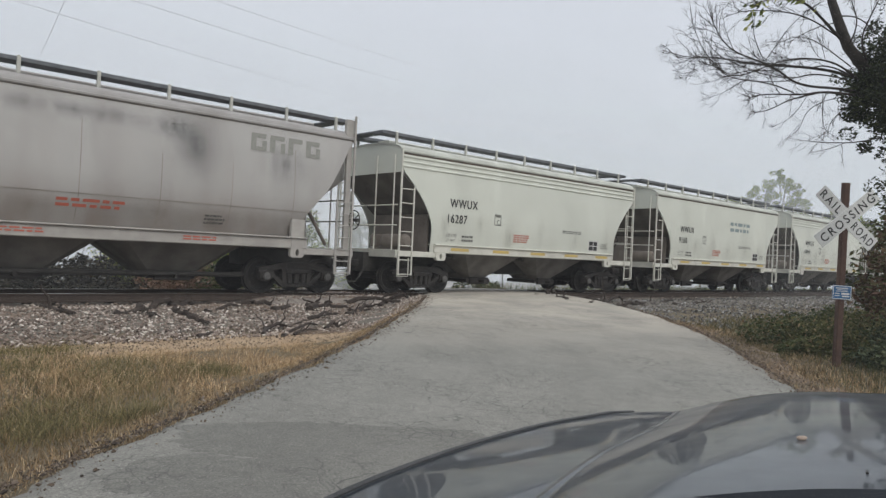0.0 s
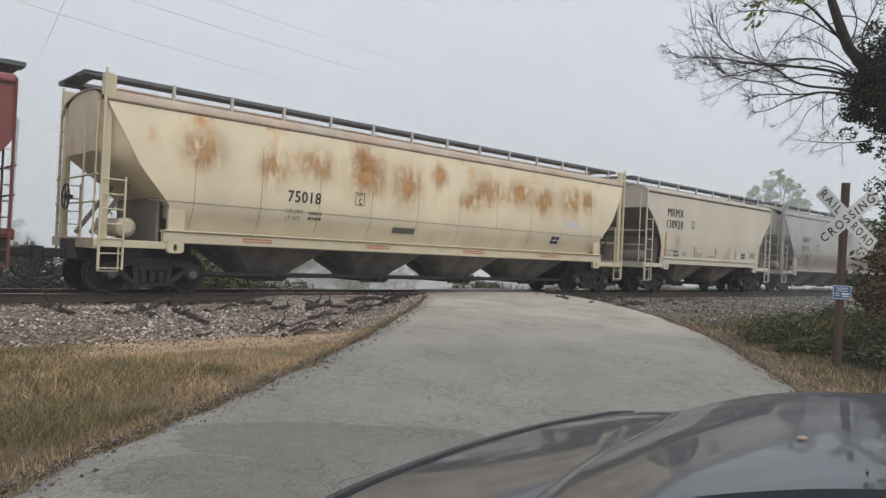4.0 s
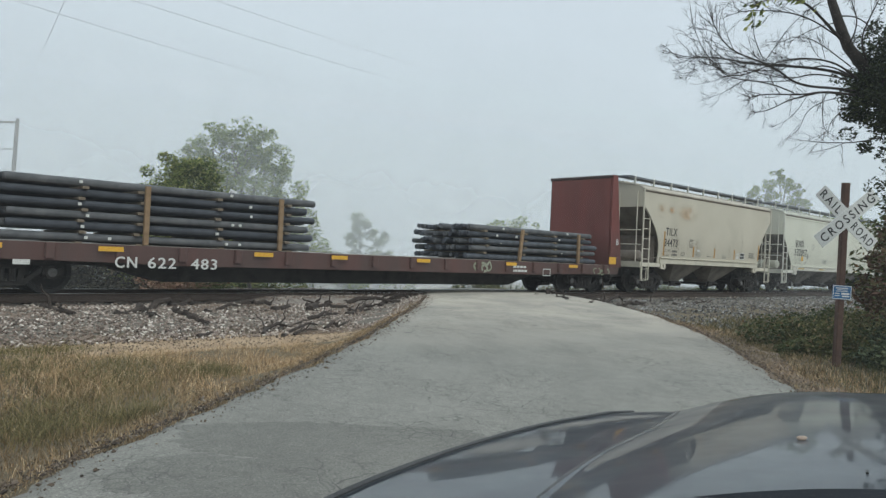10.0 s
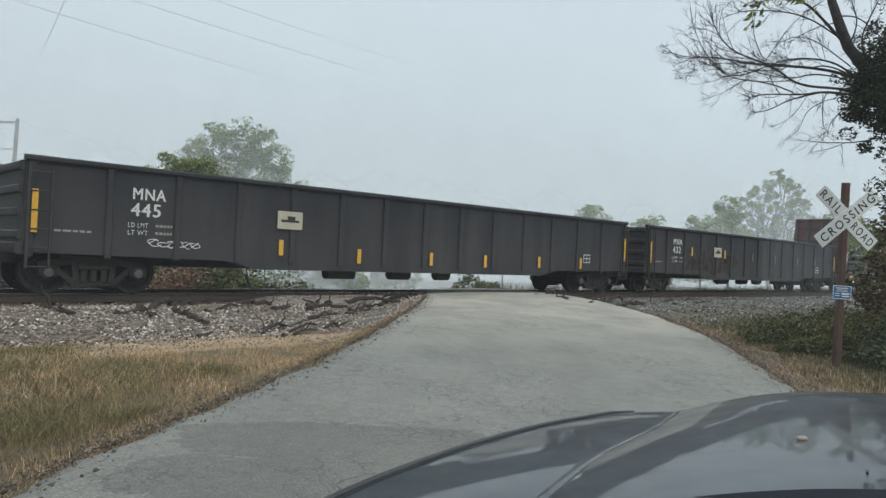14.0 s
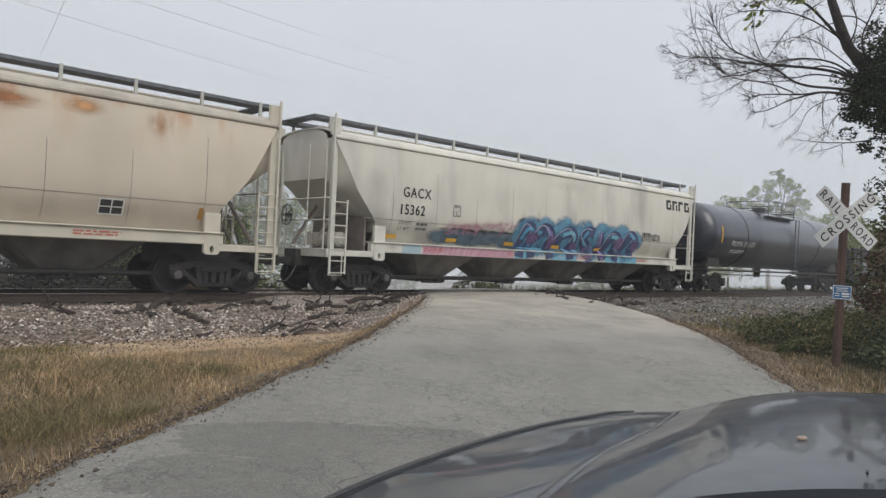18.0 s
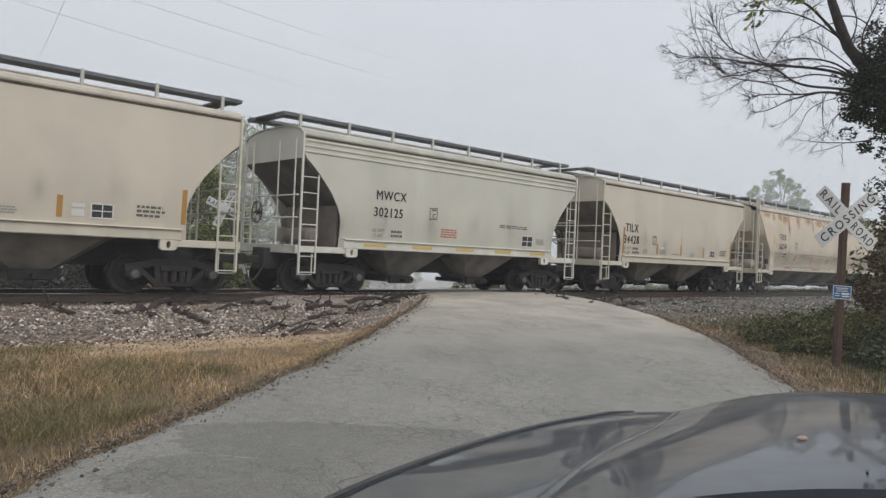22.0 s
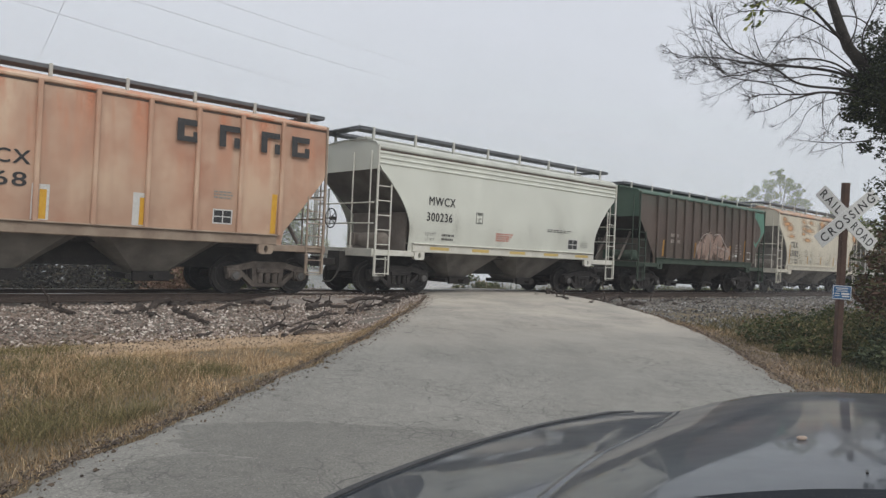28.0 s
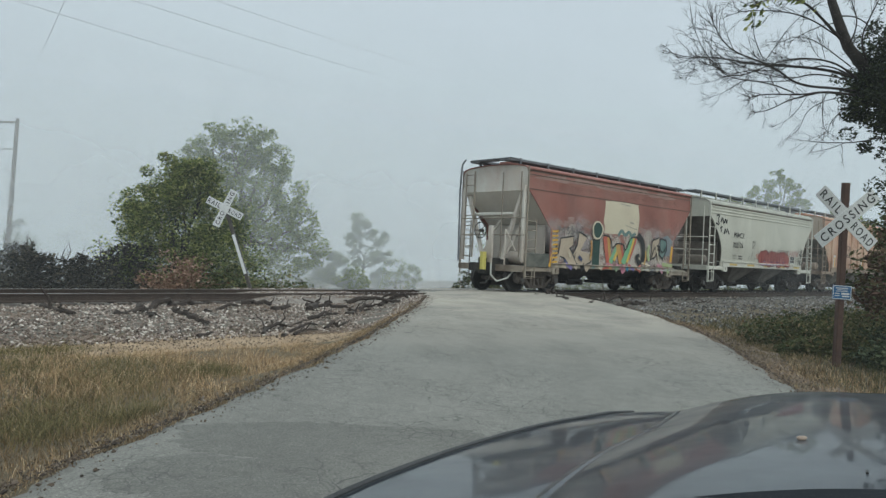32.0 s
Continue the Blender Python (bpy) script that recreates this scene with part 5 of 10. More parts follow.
def brake_wheel_geo():
    g = Geo()
    k = 18
    pts = [(0, 0.28 * math.cos(i * math.tau / k), 0.28 * math.sin(i * math.tau / k)) for i in range(k + 1)]
    g.path(pts, 0.018, 6)
    for i in range(5):
        a = i * math.tau / 5
        g.tube((0, 0, 0), (0, 0.28 * math.cos(a), 0.28 * math.sin(a)), 0.014, 0.014, 5)
    g.tube((-0.03, 0, 0), (0.15, 0, 0), 0.05, 0.05, 8)
    return g


def marks(car, top, num, x, z, h, prof, ink=None, gap=1.45, load=True, plate=True, seed=1, z_load=None):
    """Reporting mark, number, load data, clearance plate box and consolidated stencils on the nearer side."""
    ink = ink or ink_black
    if top:
        letters(car, top, x + 0.06, z, h, ink, prof, name="reporting_mark")
    letters(car, num, x, z - gap * h, h, ink, prof, name="car_number")
    if load:
        zl = z_load if z_load else z - gap * h - 0.28
        letters(car, "LD LMT", x - 0.02, zl, h * 0.36, ink_data if ink is ink_black else ink, prof, name="load_limit", bold=False)
        letters(car, "LT WT", x - 0.02, zl - h * 0.62, h * 0.36, ink_data if ink is ink_black else ink, prof, name="light_weight", bold=False)
        bars(car, x + 0.62, zl + h * 0.36, 0.5, h * 0.95, 2, ink_data if ink is ink_black else ink, prof, seed=seed)
    if plate:
        px = x + 2.0
        on_side(car, "plate_box", frame_rect(px, px + 0.30, z - 0.42, z - 0.08, 0.022), ink, prof)
        letters(car, "C", px + 0.11, z - 0.38, 0.13, ink, prof, name="plate_letter")
        bars(car, px + 0.07, z - 0.11, 0.2, 0.07, 1, ink, prof, seed=seed)


def decal_box(car, x, z, prof, w=0.52, h=0.34):
    on_side(car, "inspection_panel", [rect(x, x + w, z, z + h)], ink_black, prof, 0.008, "black inspection stencil panel")
    on_side(car, "panel_frame", frame_rect(x - 0.03, x + w + 0.03, z - 0.03, z + h + 0.03, 0.03) + [rect(x + w * 0.48, x + w * 0.54, z, z + h), rect(x, x + w, z + h * 0.46, z + h * 0.54)], ink_white, prof, 0.011)


def tapes(car, xs, z0, z1, prof, material=None, w=0.10):
    for x in xs:
        on_side(car, "reflector_tape", [rect(x, x + w, z0, z1)], material or tape_yellow, prof, 0.009, "yellow reflective tape")


# ---------------------------------------------------------------- mist and distance
def build_mist():
    m, n, l, p = mat_nodes("haze_sheet")
    out = n["Material Output"]
    n.remove(p)
    tc = n.new("ShaderNodeTexCoord")
    sp = n.new("ShaderNodeSeparateXYZ")
    l.new(tc.outputs["Object"], sp.inputs[0])
    lay = n.new("ShaderNodeObjectInfo")
    fade = span(n, l, sp.outputs["Z"], 5.0, 24.0, 1.0, 0.0)
    puff = span(n, l, noise_node(n, l, 0.09, 3), 0.3, 0.7, 0.75, 1.2)
    alpha = times(n, l, times(n, l, fade, puff), lay.outputs["Alpha"])
    d, t, tr = n.new("ShaderNodeBsdfDiffuse"), n.new("ShaderNodeBsdfTranslucent"), n.new("ShaderNodeBsdfTransparent")
    for s in (d, t):
        s.inputs["Color"].default_value = (0.90, 0.93, 0.96, 1)
    a, b = n.new("ShaderNodeMixShader"), n.new("ShaderNodeMixShader")
    l.new(d.outputs[0], a.inputs[1])
    l.new(t.outputs[0], a.inputs[2])
    l.new(alpha, b.inputs[0])
    l.new(tr.outputs[0], b.inputs[1])
    l.new(a.outputs[0], b.inputs[2])
    l.new(b.outputs[0], out.inputs["Surface"])
    # Upright see-through sheets, added to imitate haze over distance
    for y, k, back in ((36.0, 0.045, None), (0, 0.035, -6.6), (0, 0.22, -12.6), (0, 0.28, -27.0), (0, 0.40, -48.0)):
        g = Geo()
        xs = np.linspace(-70, 130, 2)
        for x0, x1 in zip(xs, xs[1:]):
            g.add([(x0, 0, -4), (x1, 0, -4), (x1, 0, 25), (x0, 0, 25)], [(0, 1, 2, 3)])
        ob = new("mist", g.mesh("mist", 0))
        ob.data.materials.append(m)
        ob.matrix_basis = pose(0, y, 0) if back is None else pose(*to_xy(10, back), 0, 0, 0, 90 - TRACK_ANGLE)
        ob.color = (1, 1, 1, k)
        tagged(ob, "upright see-through sheet imitating mist", "mist", kind="structure")
    # Glowing ring in the horizon's colour, added to hide the ground's far edge
    m2, n2, l2, p2 = mat_nodes("fog_glow")
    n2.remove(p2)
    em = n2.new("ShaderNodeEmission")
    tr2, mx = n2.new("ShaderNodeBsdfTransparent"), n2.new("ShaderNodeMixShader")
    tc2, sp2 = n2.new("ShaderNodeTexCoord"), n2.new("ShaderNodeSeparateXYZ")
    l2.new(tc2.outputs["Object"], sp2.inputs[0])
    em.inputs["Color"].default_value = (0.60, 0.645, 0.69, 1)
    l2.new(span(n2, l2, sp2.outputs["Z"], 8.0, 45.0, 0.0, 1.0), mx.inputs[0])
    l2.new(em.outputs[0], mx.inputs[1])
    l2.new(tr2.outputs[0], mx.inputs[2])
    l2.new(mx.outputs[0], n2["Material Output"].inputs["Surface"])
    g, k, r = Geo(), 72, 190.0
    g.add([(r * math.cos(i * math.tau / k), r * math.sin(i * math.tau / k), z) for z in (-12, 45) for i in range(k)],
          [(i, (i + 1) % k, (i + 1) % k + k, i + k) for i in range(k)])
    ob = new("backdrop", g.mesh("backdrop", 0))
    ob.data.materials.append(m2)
    tagged(ob, "glowing fog-coloured ring closing the distance", "fog", kind="structure")


build_mist()

# ---------------------------------------------------------------- plants
bark_dark = mottled("dark_bark", (0.018, 0.015, 0.013), (0.04, 0.033, 0.028), 8, 0.95, 0.0, 0.01)
bark_grey = mottled("grey_bark", (0.09, 0.075, 0.06), (0.15, 0.13, 0.10), 6, 0.95, 0.0, 0.01)
leaf_bush = island_material("bush_leaves", [(0.0, (0.03, 0.045, 0.012)), (0.45, (0.115, 0.15, 0.035)), (0.8, (0.25, 0.28, 0.07)), (1.0, (0.46, 0.45, 0.16))], 0.65, thin=0.4)
leaf_pale = island_material("willow_green_leaves", [(0.0, (0.10, 0.135, 0.03)), (0.6, (0.20, 0.25, 0.06)), (1.0, (0.34, 0.37, 0.10))], 0.7, thin=0.4)
leaf_dark = island_material("dark_cedar_leaves", [(0.0, (0.010, 0.014, 0.007)), (0.6, (0.022, 0.032, 0.012)), (1.0, (0.05, 0.06, 0.02))], 0.75)
leaf_olive = island_material("olive_leaves", [(0.0, (0.03, 0.042, 0.014)), (0.6, (0.07, 0.085, 0.03)), (0.9, (0.12, 0.11, 0.045)), (1.0, (0.2, 0.12, 0.06))], 0.75)
leaf_weed = island_material("weedy_leaves", [(0.0, (0.05, 0.06, 0.022)), (0.5, (0.12, 0.125, 0.05)), (0.85, (0.20, 0.18, 0.08)), (1.0, (0.30, 0.22, 0.12))], 0.8, thin=0.4)
leaf_bramble = island_material("dull_bramble_leaves", [(0.0, (0.022, 0.032, 0.016)), (0.6, (0.06, 0.078, 0.036)), (1.0, (0.13, 0.135, 0.065))], 0.75)
leaf_rust = island_material("reddish_autumn_leaves", [(0.0, (0.045, 0.03, 0.02)), (0.5, (0.11, 0.06, 0.04)), (0.8, (0.07, 0.08, 0.03)), (1.0, (0.2, 0.12, 0.08))], 0.8)
leaf_shrub = island_material("dark_shrub_leaves", [(0.0, (0.014, 0.013, 0.010)), (0.7, (0.034, 0.031, 0.022)), (1.0, (0.075, 0.062, 0.04))], 0.85)
dead_brown = island_material("dead_brown_brush", [(0.0, (0.12, 0.07, 0.045)), (0.6, (0.27, 0.165, 0.115)), (1.0, (0.42, 0.30, 0.22))], 0.9)


def leaves_geo(rng, clumps, per, size, flat=0.55):
    """Kite-shaped leaves strewn about clumps given as (centre, radius)."""
    pts, faces = [], []
    for (cx, cy, cz), r in clumps:
        k = max(4, int(per * rng.uniform(0.7, 1.3)))
        q = rng.normal(size=(k, 3))
        q /= np.linalg.norm(q, axis=1)[:, None] + 1e-9
        q *= (r * rng.uniform(0.25, 1.0, k) ** 0.5)[:, None]
        q[:, 2] *= 0.8
        u = rng.normal(size=(k, 3))
        u[:, 2] *= flat
        u /= np.linalg.norm(u, axis=1)[:, None] + 1e-9
        w = np.cross(u, rng.normal(size=(k, 3)))
        w /= np.linalg.norm(w, axis=1)[:, None] + 1e-9
        s = size * rng.uniform(0.6, 1.4, k)[:, None]
        c = q + np.array([cx, cy, cz])
        quad = np.stack([c - u * s, c + w * s * 0.45, c + u * s, c - w * s * 0.45], 1)
        o = len(pts)
        pts.extend(quad.reshape(-1, 3).tolist())
        faces.extend((o + 4 * i, o + 4 * i + 1, o + 4 * i + 2, o + 4 * i + 3) for i in range(k))
    g = Geo()
    g.v, g.f = pts, faces
    return g


def grow(g, rng, a, b, r0, r1, depth, twigs, spread, droop=0.0):
    """A bent limb from a to b that sheds side twigs."""
    a, b = Vector(a), Vector(b)
    n = 4
    d = b - a
    pts = [a]
    for i in range(1, n):
        pts.append(a + d * (i / n) + Vector(rng.normal(size=3)) * d.length * 0.05)
    pts.append(b)
    g.path(pts, r0, 5 if r0 < 0.03 else 7, r1)
    tips = [b]
    if depth > 0:
        for _ in range(twigs):
            t = rng.uniform(0.25, 0.98)
            i = min(n - 1, int(t * n))
            p = pts[i].lerp(pts[i + 1], t * n - i)
            way = (d.normalized() + Vector(rng.normal(size=3)) * spread).normalized()
            way.z -= droop
            ln = d.length * rng.uniform(0.25, 0.55)
            r = max(0.004, (r0 + (r1 - r0) * t) * 0.55)
            tips += grow(g, rng, p, p + way * ln, r, max(0.003, r * 0.35), depth - 1, twigs, spread, droop)
    return tips


def plant(name, label, category, x, y, z, trunk_h, blobs, per, leaf, leaf_mat, bark, seed, trunk_r=0.12, gap=0.35, limbs=True):
    """A tree or bush: a tapered trunk with limbs reaching into crown blobs (dx, dy, height, rx, rz, clumps)."""
    rng = np.random.default_rng(seed)
    ob = tagged(new(name), label, category)
    ob.matrix_basis = pose(x, y, z)
    wood = Geo()
    clumps = []
    fork = Vector((0, 0, trunk_h * 0.45))
    wood.tube((0, 0, -0.15), fork, trunk_r * 1.25, trunk_r * 0.85, 9)
    for dx, dy, h, rx, rz, k in blobs:
        core = Vector((dx, dy, h))
        if limbs:
            grow(wood, rng, fork, core, trunk_r * 0.6, trunk_r * 0.12, 1, 4, 0.5)
        for _ in range(int(k * 1.5)):
            v = rng.normal(size=3)
            v /= np.linalg.norm(v) + 1e-9
            s = rng.uniform(gap, 1.0) ** 0.6
            c = (dx + v[0] * rx * s, dy + v[1] * rx * s, h + v[2] * rz * s)
            clumps.append((c, rng.uniform(0.26, 0.55) * min(rx, 2.2)))
    part("trunk", wood, bark, ob, "tapered trunk with limbs")
    part("crown", leaves_geo(rng, clumps, per, leaf), leaf_mat, ob, "leafy crown with gaps")
    return ob


def gz(x, y):
    return float(ground_z(x, y))


plant("bush_tree", "dense green bushy tree behind the far crossbuck", "tree", -9.8, 27.0, gz(-9.8, 27), 3.2,
      [(0, 0, 2.6, 2.1, 1.9, 46), (-1.3, 0.2, 1.7, 1.5, 1.5, 26), (1.5, 0, 1.8, 1.5, 1.6, 28), (-1.25, 0, 3.9, 0.9, 0.9, 12), (0.2, 0, 4.45, 1.2, 1.1, 20), (-0.5, 0, 4.85, 0.9, 0.8, 14), (0.7, 0, 4.9, 0.8, 0.7, 10), (-1.0, 0, 3.6, 1.2, 1.2, 16), (1.3, 0, 3.3, 1.1, 1.2, 16), (-1.9, 0, 0.9, 1.0, 0.9, 14), (2.3, 0, 0.9, 0.9, 0.9, 14)],
      150, 0.06, leaf_bush, bark_dark, 101, 0.13)
plant("tall_tree", "tall pale green tree standing in the mist", "tree", -11.6, 42.0, gz(-11.6, 42), 7.0,
      [(-3.0, 0, 8.0, 0.85, 1.5, 22), (-2.0, 0, 8.7, 0.8, 1.5, 22), (-1.0, 0, 9.2, 0.8, 1.3, 22), (0.0, 0, 9.0, 0.85, 1.5, 24), (0.9, 0, 8.7, 0.8, 1.6, 24), (1.7, 0, 7.5, 0.95, 1.8, 26), (2.5, 0, 6.2, 0.95, 1.8, 26), (3.3, 0, 4.6, 0.95, 1.7, 24), (3.9, 0, 2.8, 1.0, 1.4, 20), (-3.5, 0, 6.3, 0.95, 1.8, 24),
       (-1.9, 0, 6.4, 1.4, 2.0, 36), (-0.2, 0, 6.2, 1.5, 2.2, 40), (1.2, 0, 5.2, 1.5, 2.2, 36), (-2.8, 0, 4.2, 1.6, 2.0, 30), (0.2, 0, 3.4, 2.0, 1.9, 36), (2.5, 0, 3.0, 1.4, 1.6, 26), (0.8, 0, 1.6, 2.4, 1.2, 26)],
      50, 0.085, leaf_pale, bark_grey, 102, 0.2)
plant("young_tree", "thin young tree fading into mist", "tree", -6.7, 61.0, gz(-6.7, 61), 4.5,
      [(-0.3, 0, 5.7, 1.0, 0.9, 10), (-0.9, 0, 4.5, 0.9, 0.9, 8), (1.0, 0, 4.6, 1.0, 0.8, 9), (0.2, 0, 3.0, 1.5, 1.1, 12), (1.7, 0, 3.1, 0.7, 0.7, 5)], 60, 0.108, leaf_pale, bark_grey, 103, 0.12)
plant("misty_bush", "grey-green bush fading into mist", "bush", -8.9, 54.0, gz(-8.9, 54), 2.0, [(0, 0, 2.4, 1.1, 1.5, 16), (-1.2, 0, 1.5, 1.3, 1.2, 14), (1.2, 0, 1.7, 1.2, 1.2, 14), (2.4, 0, 1.2, 1.2, 1.0, 12)], 80, 0.094, leaf_pale, bark_grey, 104, 0.06)
plant("misty_bush", "grey-green bush fading into mist", "bush", -4.0, 61.5, gz(-4, 61.5), 1.6, [(0, 0, 1.9, 1.2, 1.2, 14), (1.4, 0, 1.4, 0.9, 1.0, 10), (-1.3, 0, 1.2, 1.0, 0.9, 10)], 72, 0.094, leaf_pale, bark_grey, 105, 0.06)
FT = 2.62
plant("far_tree", "tall hazy tree behind the train", "tree", 27.0 * FT, 60.0 * FT, gz(27.0 * FT, 60 * FT), 13.0,
      [(FT * (a + 0.65), 0, FT * b - 1.3, FT * r, FT * r * 0.8, int(9 * r + 3)) for a, b, r in ((0.1, 10.0, 0.6), (-0.8, 9.2, 0.7), (0.8, 9.3, 0.8), (1.8, 8.9, 0.55), (-1.7, 8.4, 0.7), (-0.2, 8.2, 0.8), (1.3, 8.0, 0.8), (2.3, 7.7, 0.6), (-2.7, 7.6, 0.7), (-1.2, 7.2, 0.9),
       (0.5, 6.9, 1.0), (2.0, 6.6, 0.9), (-3.6, 6.5, 0.8), (-2.2, 6.2, 1.0), (-0.7, 5.9, 1.0), (3.2, 6.0, 0.9), (1.0, 5.3, 1.2), (4.4, 5.2, 1.0), (-3.2, 5.0, 1.2), (-1.4, 4.6, 1.3), (2.8, 4.4, 1.3), (5.6, 4.6, 1.0), (-4.4, 7.0, 0.7), (-5.0, 6.0, 0.8), (-4.4, 5.0, 1.1), (-5.9, 5.2, 0.8), (0.6, 3.4, 1.6), (4.2, 3.2, 1.6), (-2.6, 3.2, 1.6), (6.4, 3.2, 1.2))], 60, 0.20, leaf_pale, bark_grey, 106, 0.4)
plant("far_tree", "broad hazy green tree behind the train", "tree", 46.0, 84.0, gz(46, 84), 7.0,
      [(0, 0, 9.2, 1.5, 1.2, 12), (-1.6, 0, 8.0, 1.6, 1.3, 14), (1.7, 0, 8.3, 1.6, 1.3, 14), (3.6, 0, 7.2, 1.7, 1.4, 14), (-3.2, 0, 6.4, 1.7, 1.4, 14), (0.2, 0, 6.4, 2.0, 1.6, 20), (2.4, 0, 5.6, 2.0, 1.6, 18), (-1.8, 0, 4.8, 2.1, 1.6, 18), (4.6, 0, 5.0, 2.0, 1.7, 18), (0.6, 0, 3.4, 2.6, 1.6, 20), (-3.8, 0, 3.6, 2.0, 1.5, 14), (5.8, 0, 3.0, 2.2, 1.6, 16)], 60, 0.15, leaf_pale, bark_grey, 114, 0.2)
plant("far_tree", "hazy pointed tree behind the train", "tree", 27.94, 70.76, gz(27.94, 70.76), 6.1, [(0.0, 0.0, 8.78, 1.22, 2.2, 14), (-0.24, 0.0, 6.09, 2.2, 2.32, 20), (0.0, 0.0, 3.41, 2.81, 2.2, 20)], 92, 0.114, leaf_pale, bark_grey, 107, 0.12)
plant("far_tree", "thin hazy sapling behind the train", "tree", 11.96, 58.56, gz(11.96, 58.56), 4.39, [(0.0, 0.0, 6.09, 1.46, 1.34, 14), (-0.98, 0.0, 4.39, 1.59, 1.46, 14), (1.1, 0.0, 4.02, 1.59, 1.59, 14), (0.0, 0.0, 2.19, 2.44, 1.59, 18)], 80, 0.123, leaf_pale, bark_grey, 108, 0.09)
plant("far_tree", "thin hazy sapling behind the train", "tree", 18.06, 63.44, gz(18.06, 63.44), 4.39, [(0.0, 0.0, 6.22, 1.22, 1.22, 10), (-1.71, 0.0, 4.63, 1.46, 1.22, 10), (0.73, 0.0, 3.65, 1.83, 1.59, 14), (0.0, 0.0, 1.95, 2.68, 1.46, 16)], 80, 0.123, leaf_pale, bark_grey, 109, 0.09)
plant("far_tree", "small hazy tree behind the train", "tree", 23.91, 67.1, gz(23.91, 67.1), 4.39, [(0.0, 0.0, 6.58, 1.22, 1.34, 12), (-0.98, 0.0, 4.63, 1.83, 1.46, 14), (0.0, 0.0, 2.43, 2.44, 1.59, 16)], 80, 0.123, leaf_pale, bark_grey, 110, 0.09)
plant("far_tree", "sparse spindly sapling behind the train", "tree", 4.76, 57.34, gz(4.76, 57.34), 4.39, [(-0.73, 0.0, 5.36, 1.34, 0.85, 6), (1.46, 0.0, 5.61, 1.34, 0.61, 6), (0.0, 0.0, 3.41, 2.32, 1.46, 12), (2.44, 0.0, 2.92, 1.59, 1.46, 10)], 44, 0.114, leaf_pale, bark_dark, 111, 0.05)
plant("misty_bush", "small dark green bush beside the far road", "bush", 1.3, 35.5, gz(1.3, 35.5), 0.6, [(0, 0, 0.75, 0.75, 0.6, 14), (1.0, 0, 0.6, 0.8, 0.5, 12)], 44, 0.08, leaf_olive, bark_dark, 112, 0.03)
plant("misty_bush", "pale bush far behind the shrubs", "bush", -36.0, 61.0, gz(-36, 61), 3.0, [(0, 0, 4.6, 0.8, 1.3, 10), (0.6, 0, 3.0, 1.3, 1.3, 14), (-1.0, 0, 2.2, 1.4, 1.2, 12)], 60, 0.094, leaf_pale, bark_grey, 113, 0.06)
for i in range(9):
    x, y = -20.5 + 1.15 * i, 25.6 + 0.5 * math.sin(i * 2.1) + 0.12 * i
    h = 1.85 + 0.3 * math.sin(i * 1.7 + 1)
    sh = plant("roadside_shrub", "dark tangled shrub beside the railway", "shrub", x, y, gz(x, y), 1.1, [(0, 0, h * 0.5, 1.0, h * 0.55, 30), (0.4, 0, h * 0.95, 0.6, 0.42, 9), (-0.4, 0, h * 0.3, 0.9, 0.4, 16), (0.5, 0, h * 0.3, 0.9, 0.4, 16)], 52, 0.075, leaf_shrub, bark_dark, 120 + i, 0.035)
    tw = Geo()
    rg = np.random.default_rng(220 + i)
    for _ in range(4):
        a = Vector((rg.uniform(-0.6, 0.6), rg.uniform(-0.3, 0.3), h * 0.7))
        grow(tw, rg, a, a + Vector((rg.uniform(-0.35, 0.35), 0, rg.uniform(0.7, 1.35))), 0.028, 0.008, 1, 3, 0.6)
    part("bare_twigs", tw, bark_dark, sh, "bare dark twigs sticking up")
x, y = -7.4, 24.6
plant("weed_clump", "low green weeds round the far signpost", "weeds", x, y, gz(x, y), 0.4, [(0, 0, 0.6, 1.4, 0.7, 26), (1.9, 0.4, 0.45, 1.2, 0.55, 20), (-1.2, 0, 0.5, 1.2, 0.5, 16)], 44, 0.07, leaf_olive, bark_dark, 131, 0.02)
# brush pile
rg = np.random.default_rng(140)
bx, by = -8.7, 23.2
pile = tagged(new("brush_pile"), "heap of dead reddish-brown brush beside the track", "brush pile")
pile.matrix_basis = pose(bx, by, gz(bx, by))
pw = Geo()
for _ in range(80):
    a = Vector((0.15 + rg.normal() * 0.5, rg.normal() * 0.4, rg.uniform(0.0, 1.15)))
    grow(pw, rg, a, a + Vector((rg.normal() * 0.5, rg.normal() * 0.3, rg.uniform(0.0, 0.55))), 0.018, 0.006, 1, 2, 0.8)
part("brushwood", pw, mottled("dead_twig", (0.12, 0.065, 0.04), (0.24, 0.15, 0.10), 5, 0.9), pile)
part("dead_leaves", leaves_geo(rg, [((0.15 + rg.normal() * 0.45, rg.normal() * 0.35, abs(rg.normal()) * 0.6 + 0.2), 0.36) for _ in range(60)] + [((-1.5 + 0.3 * i, 0, 0.18), 0.3) for i in range(7)], 46, 0.055), dead_brown, pile, "curled brown leaves")

# near tree: a leaning trunk, long bare branches, and dark vines
near = tagged(new("bare_tree"), "leaning half-bare tree with dark vines at the verge", "tree")
NTX, NTY = 6.95, 10.0
near.matrix_basis = pose(NTX, NTY, gz(NTX, NTY) - 0.1)
N0 = Vector((NTX, NTY, gz(NTX, NTY) - 0.1))
rg = np.random.default_rng(150)
trunk = Geo()
# Trunk places are set to fit the camera's view
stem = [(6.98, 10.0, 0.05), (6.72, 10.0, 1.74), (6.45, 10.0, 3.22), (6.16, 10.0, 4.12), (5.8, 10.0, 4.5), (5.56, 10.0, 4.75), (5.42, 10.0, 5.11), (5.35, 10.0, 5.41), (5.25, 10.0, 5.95)]
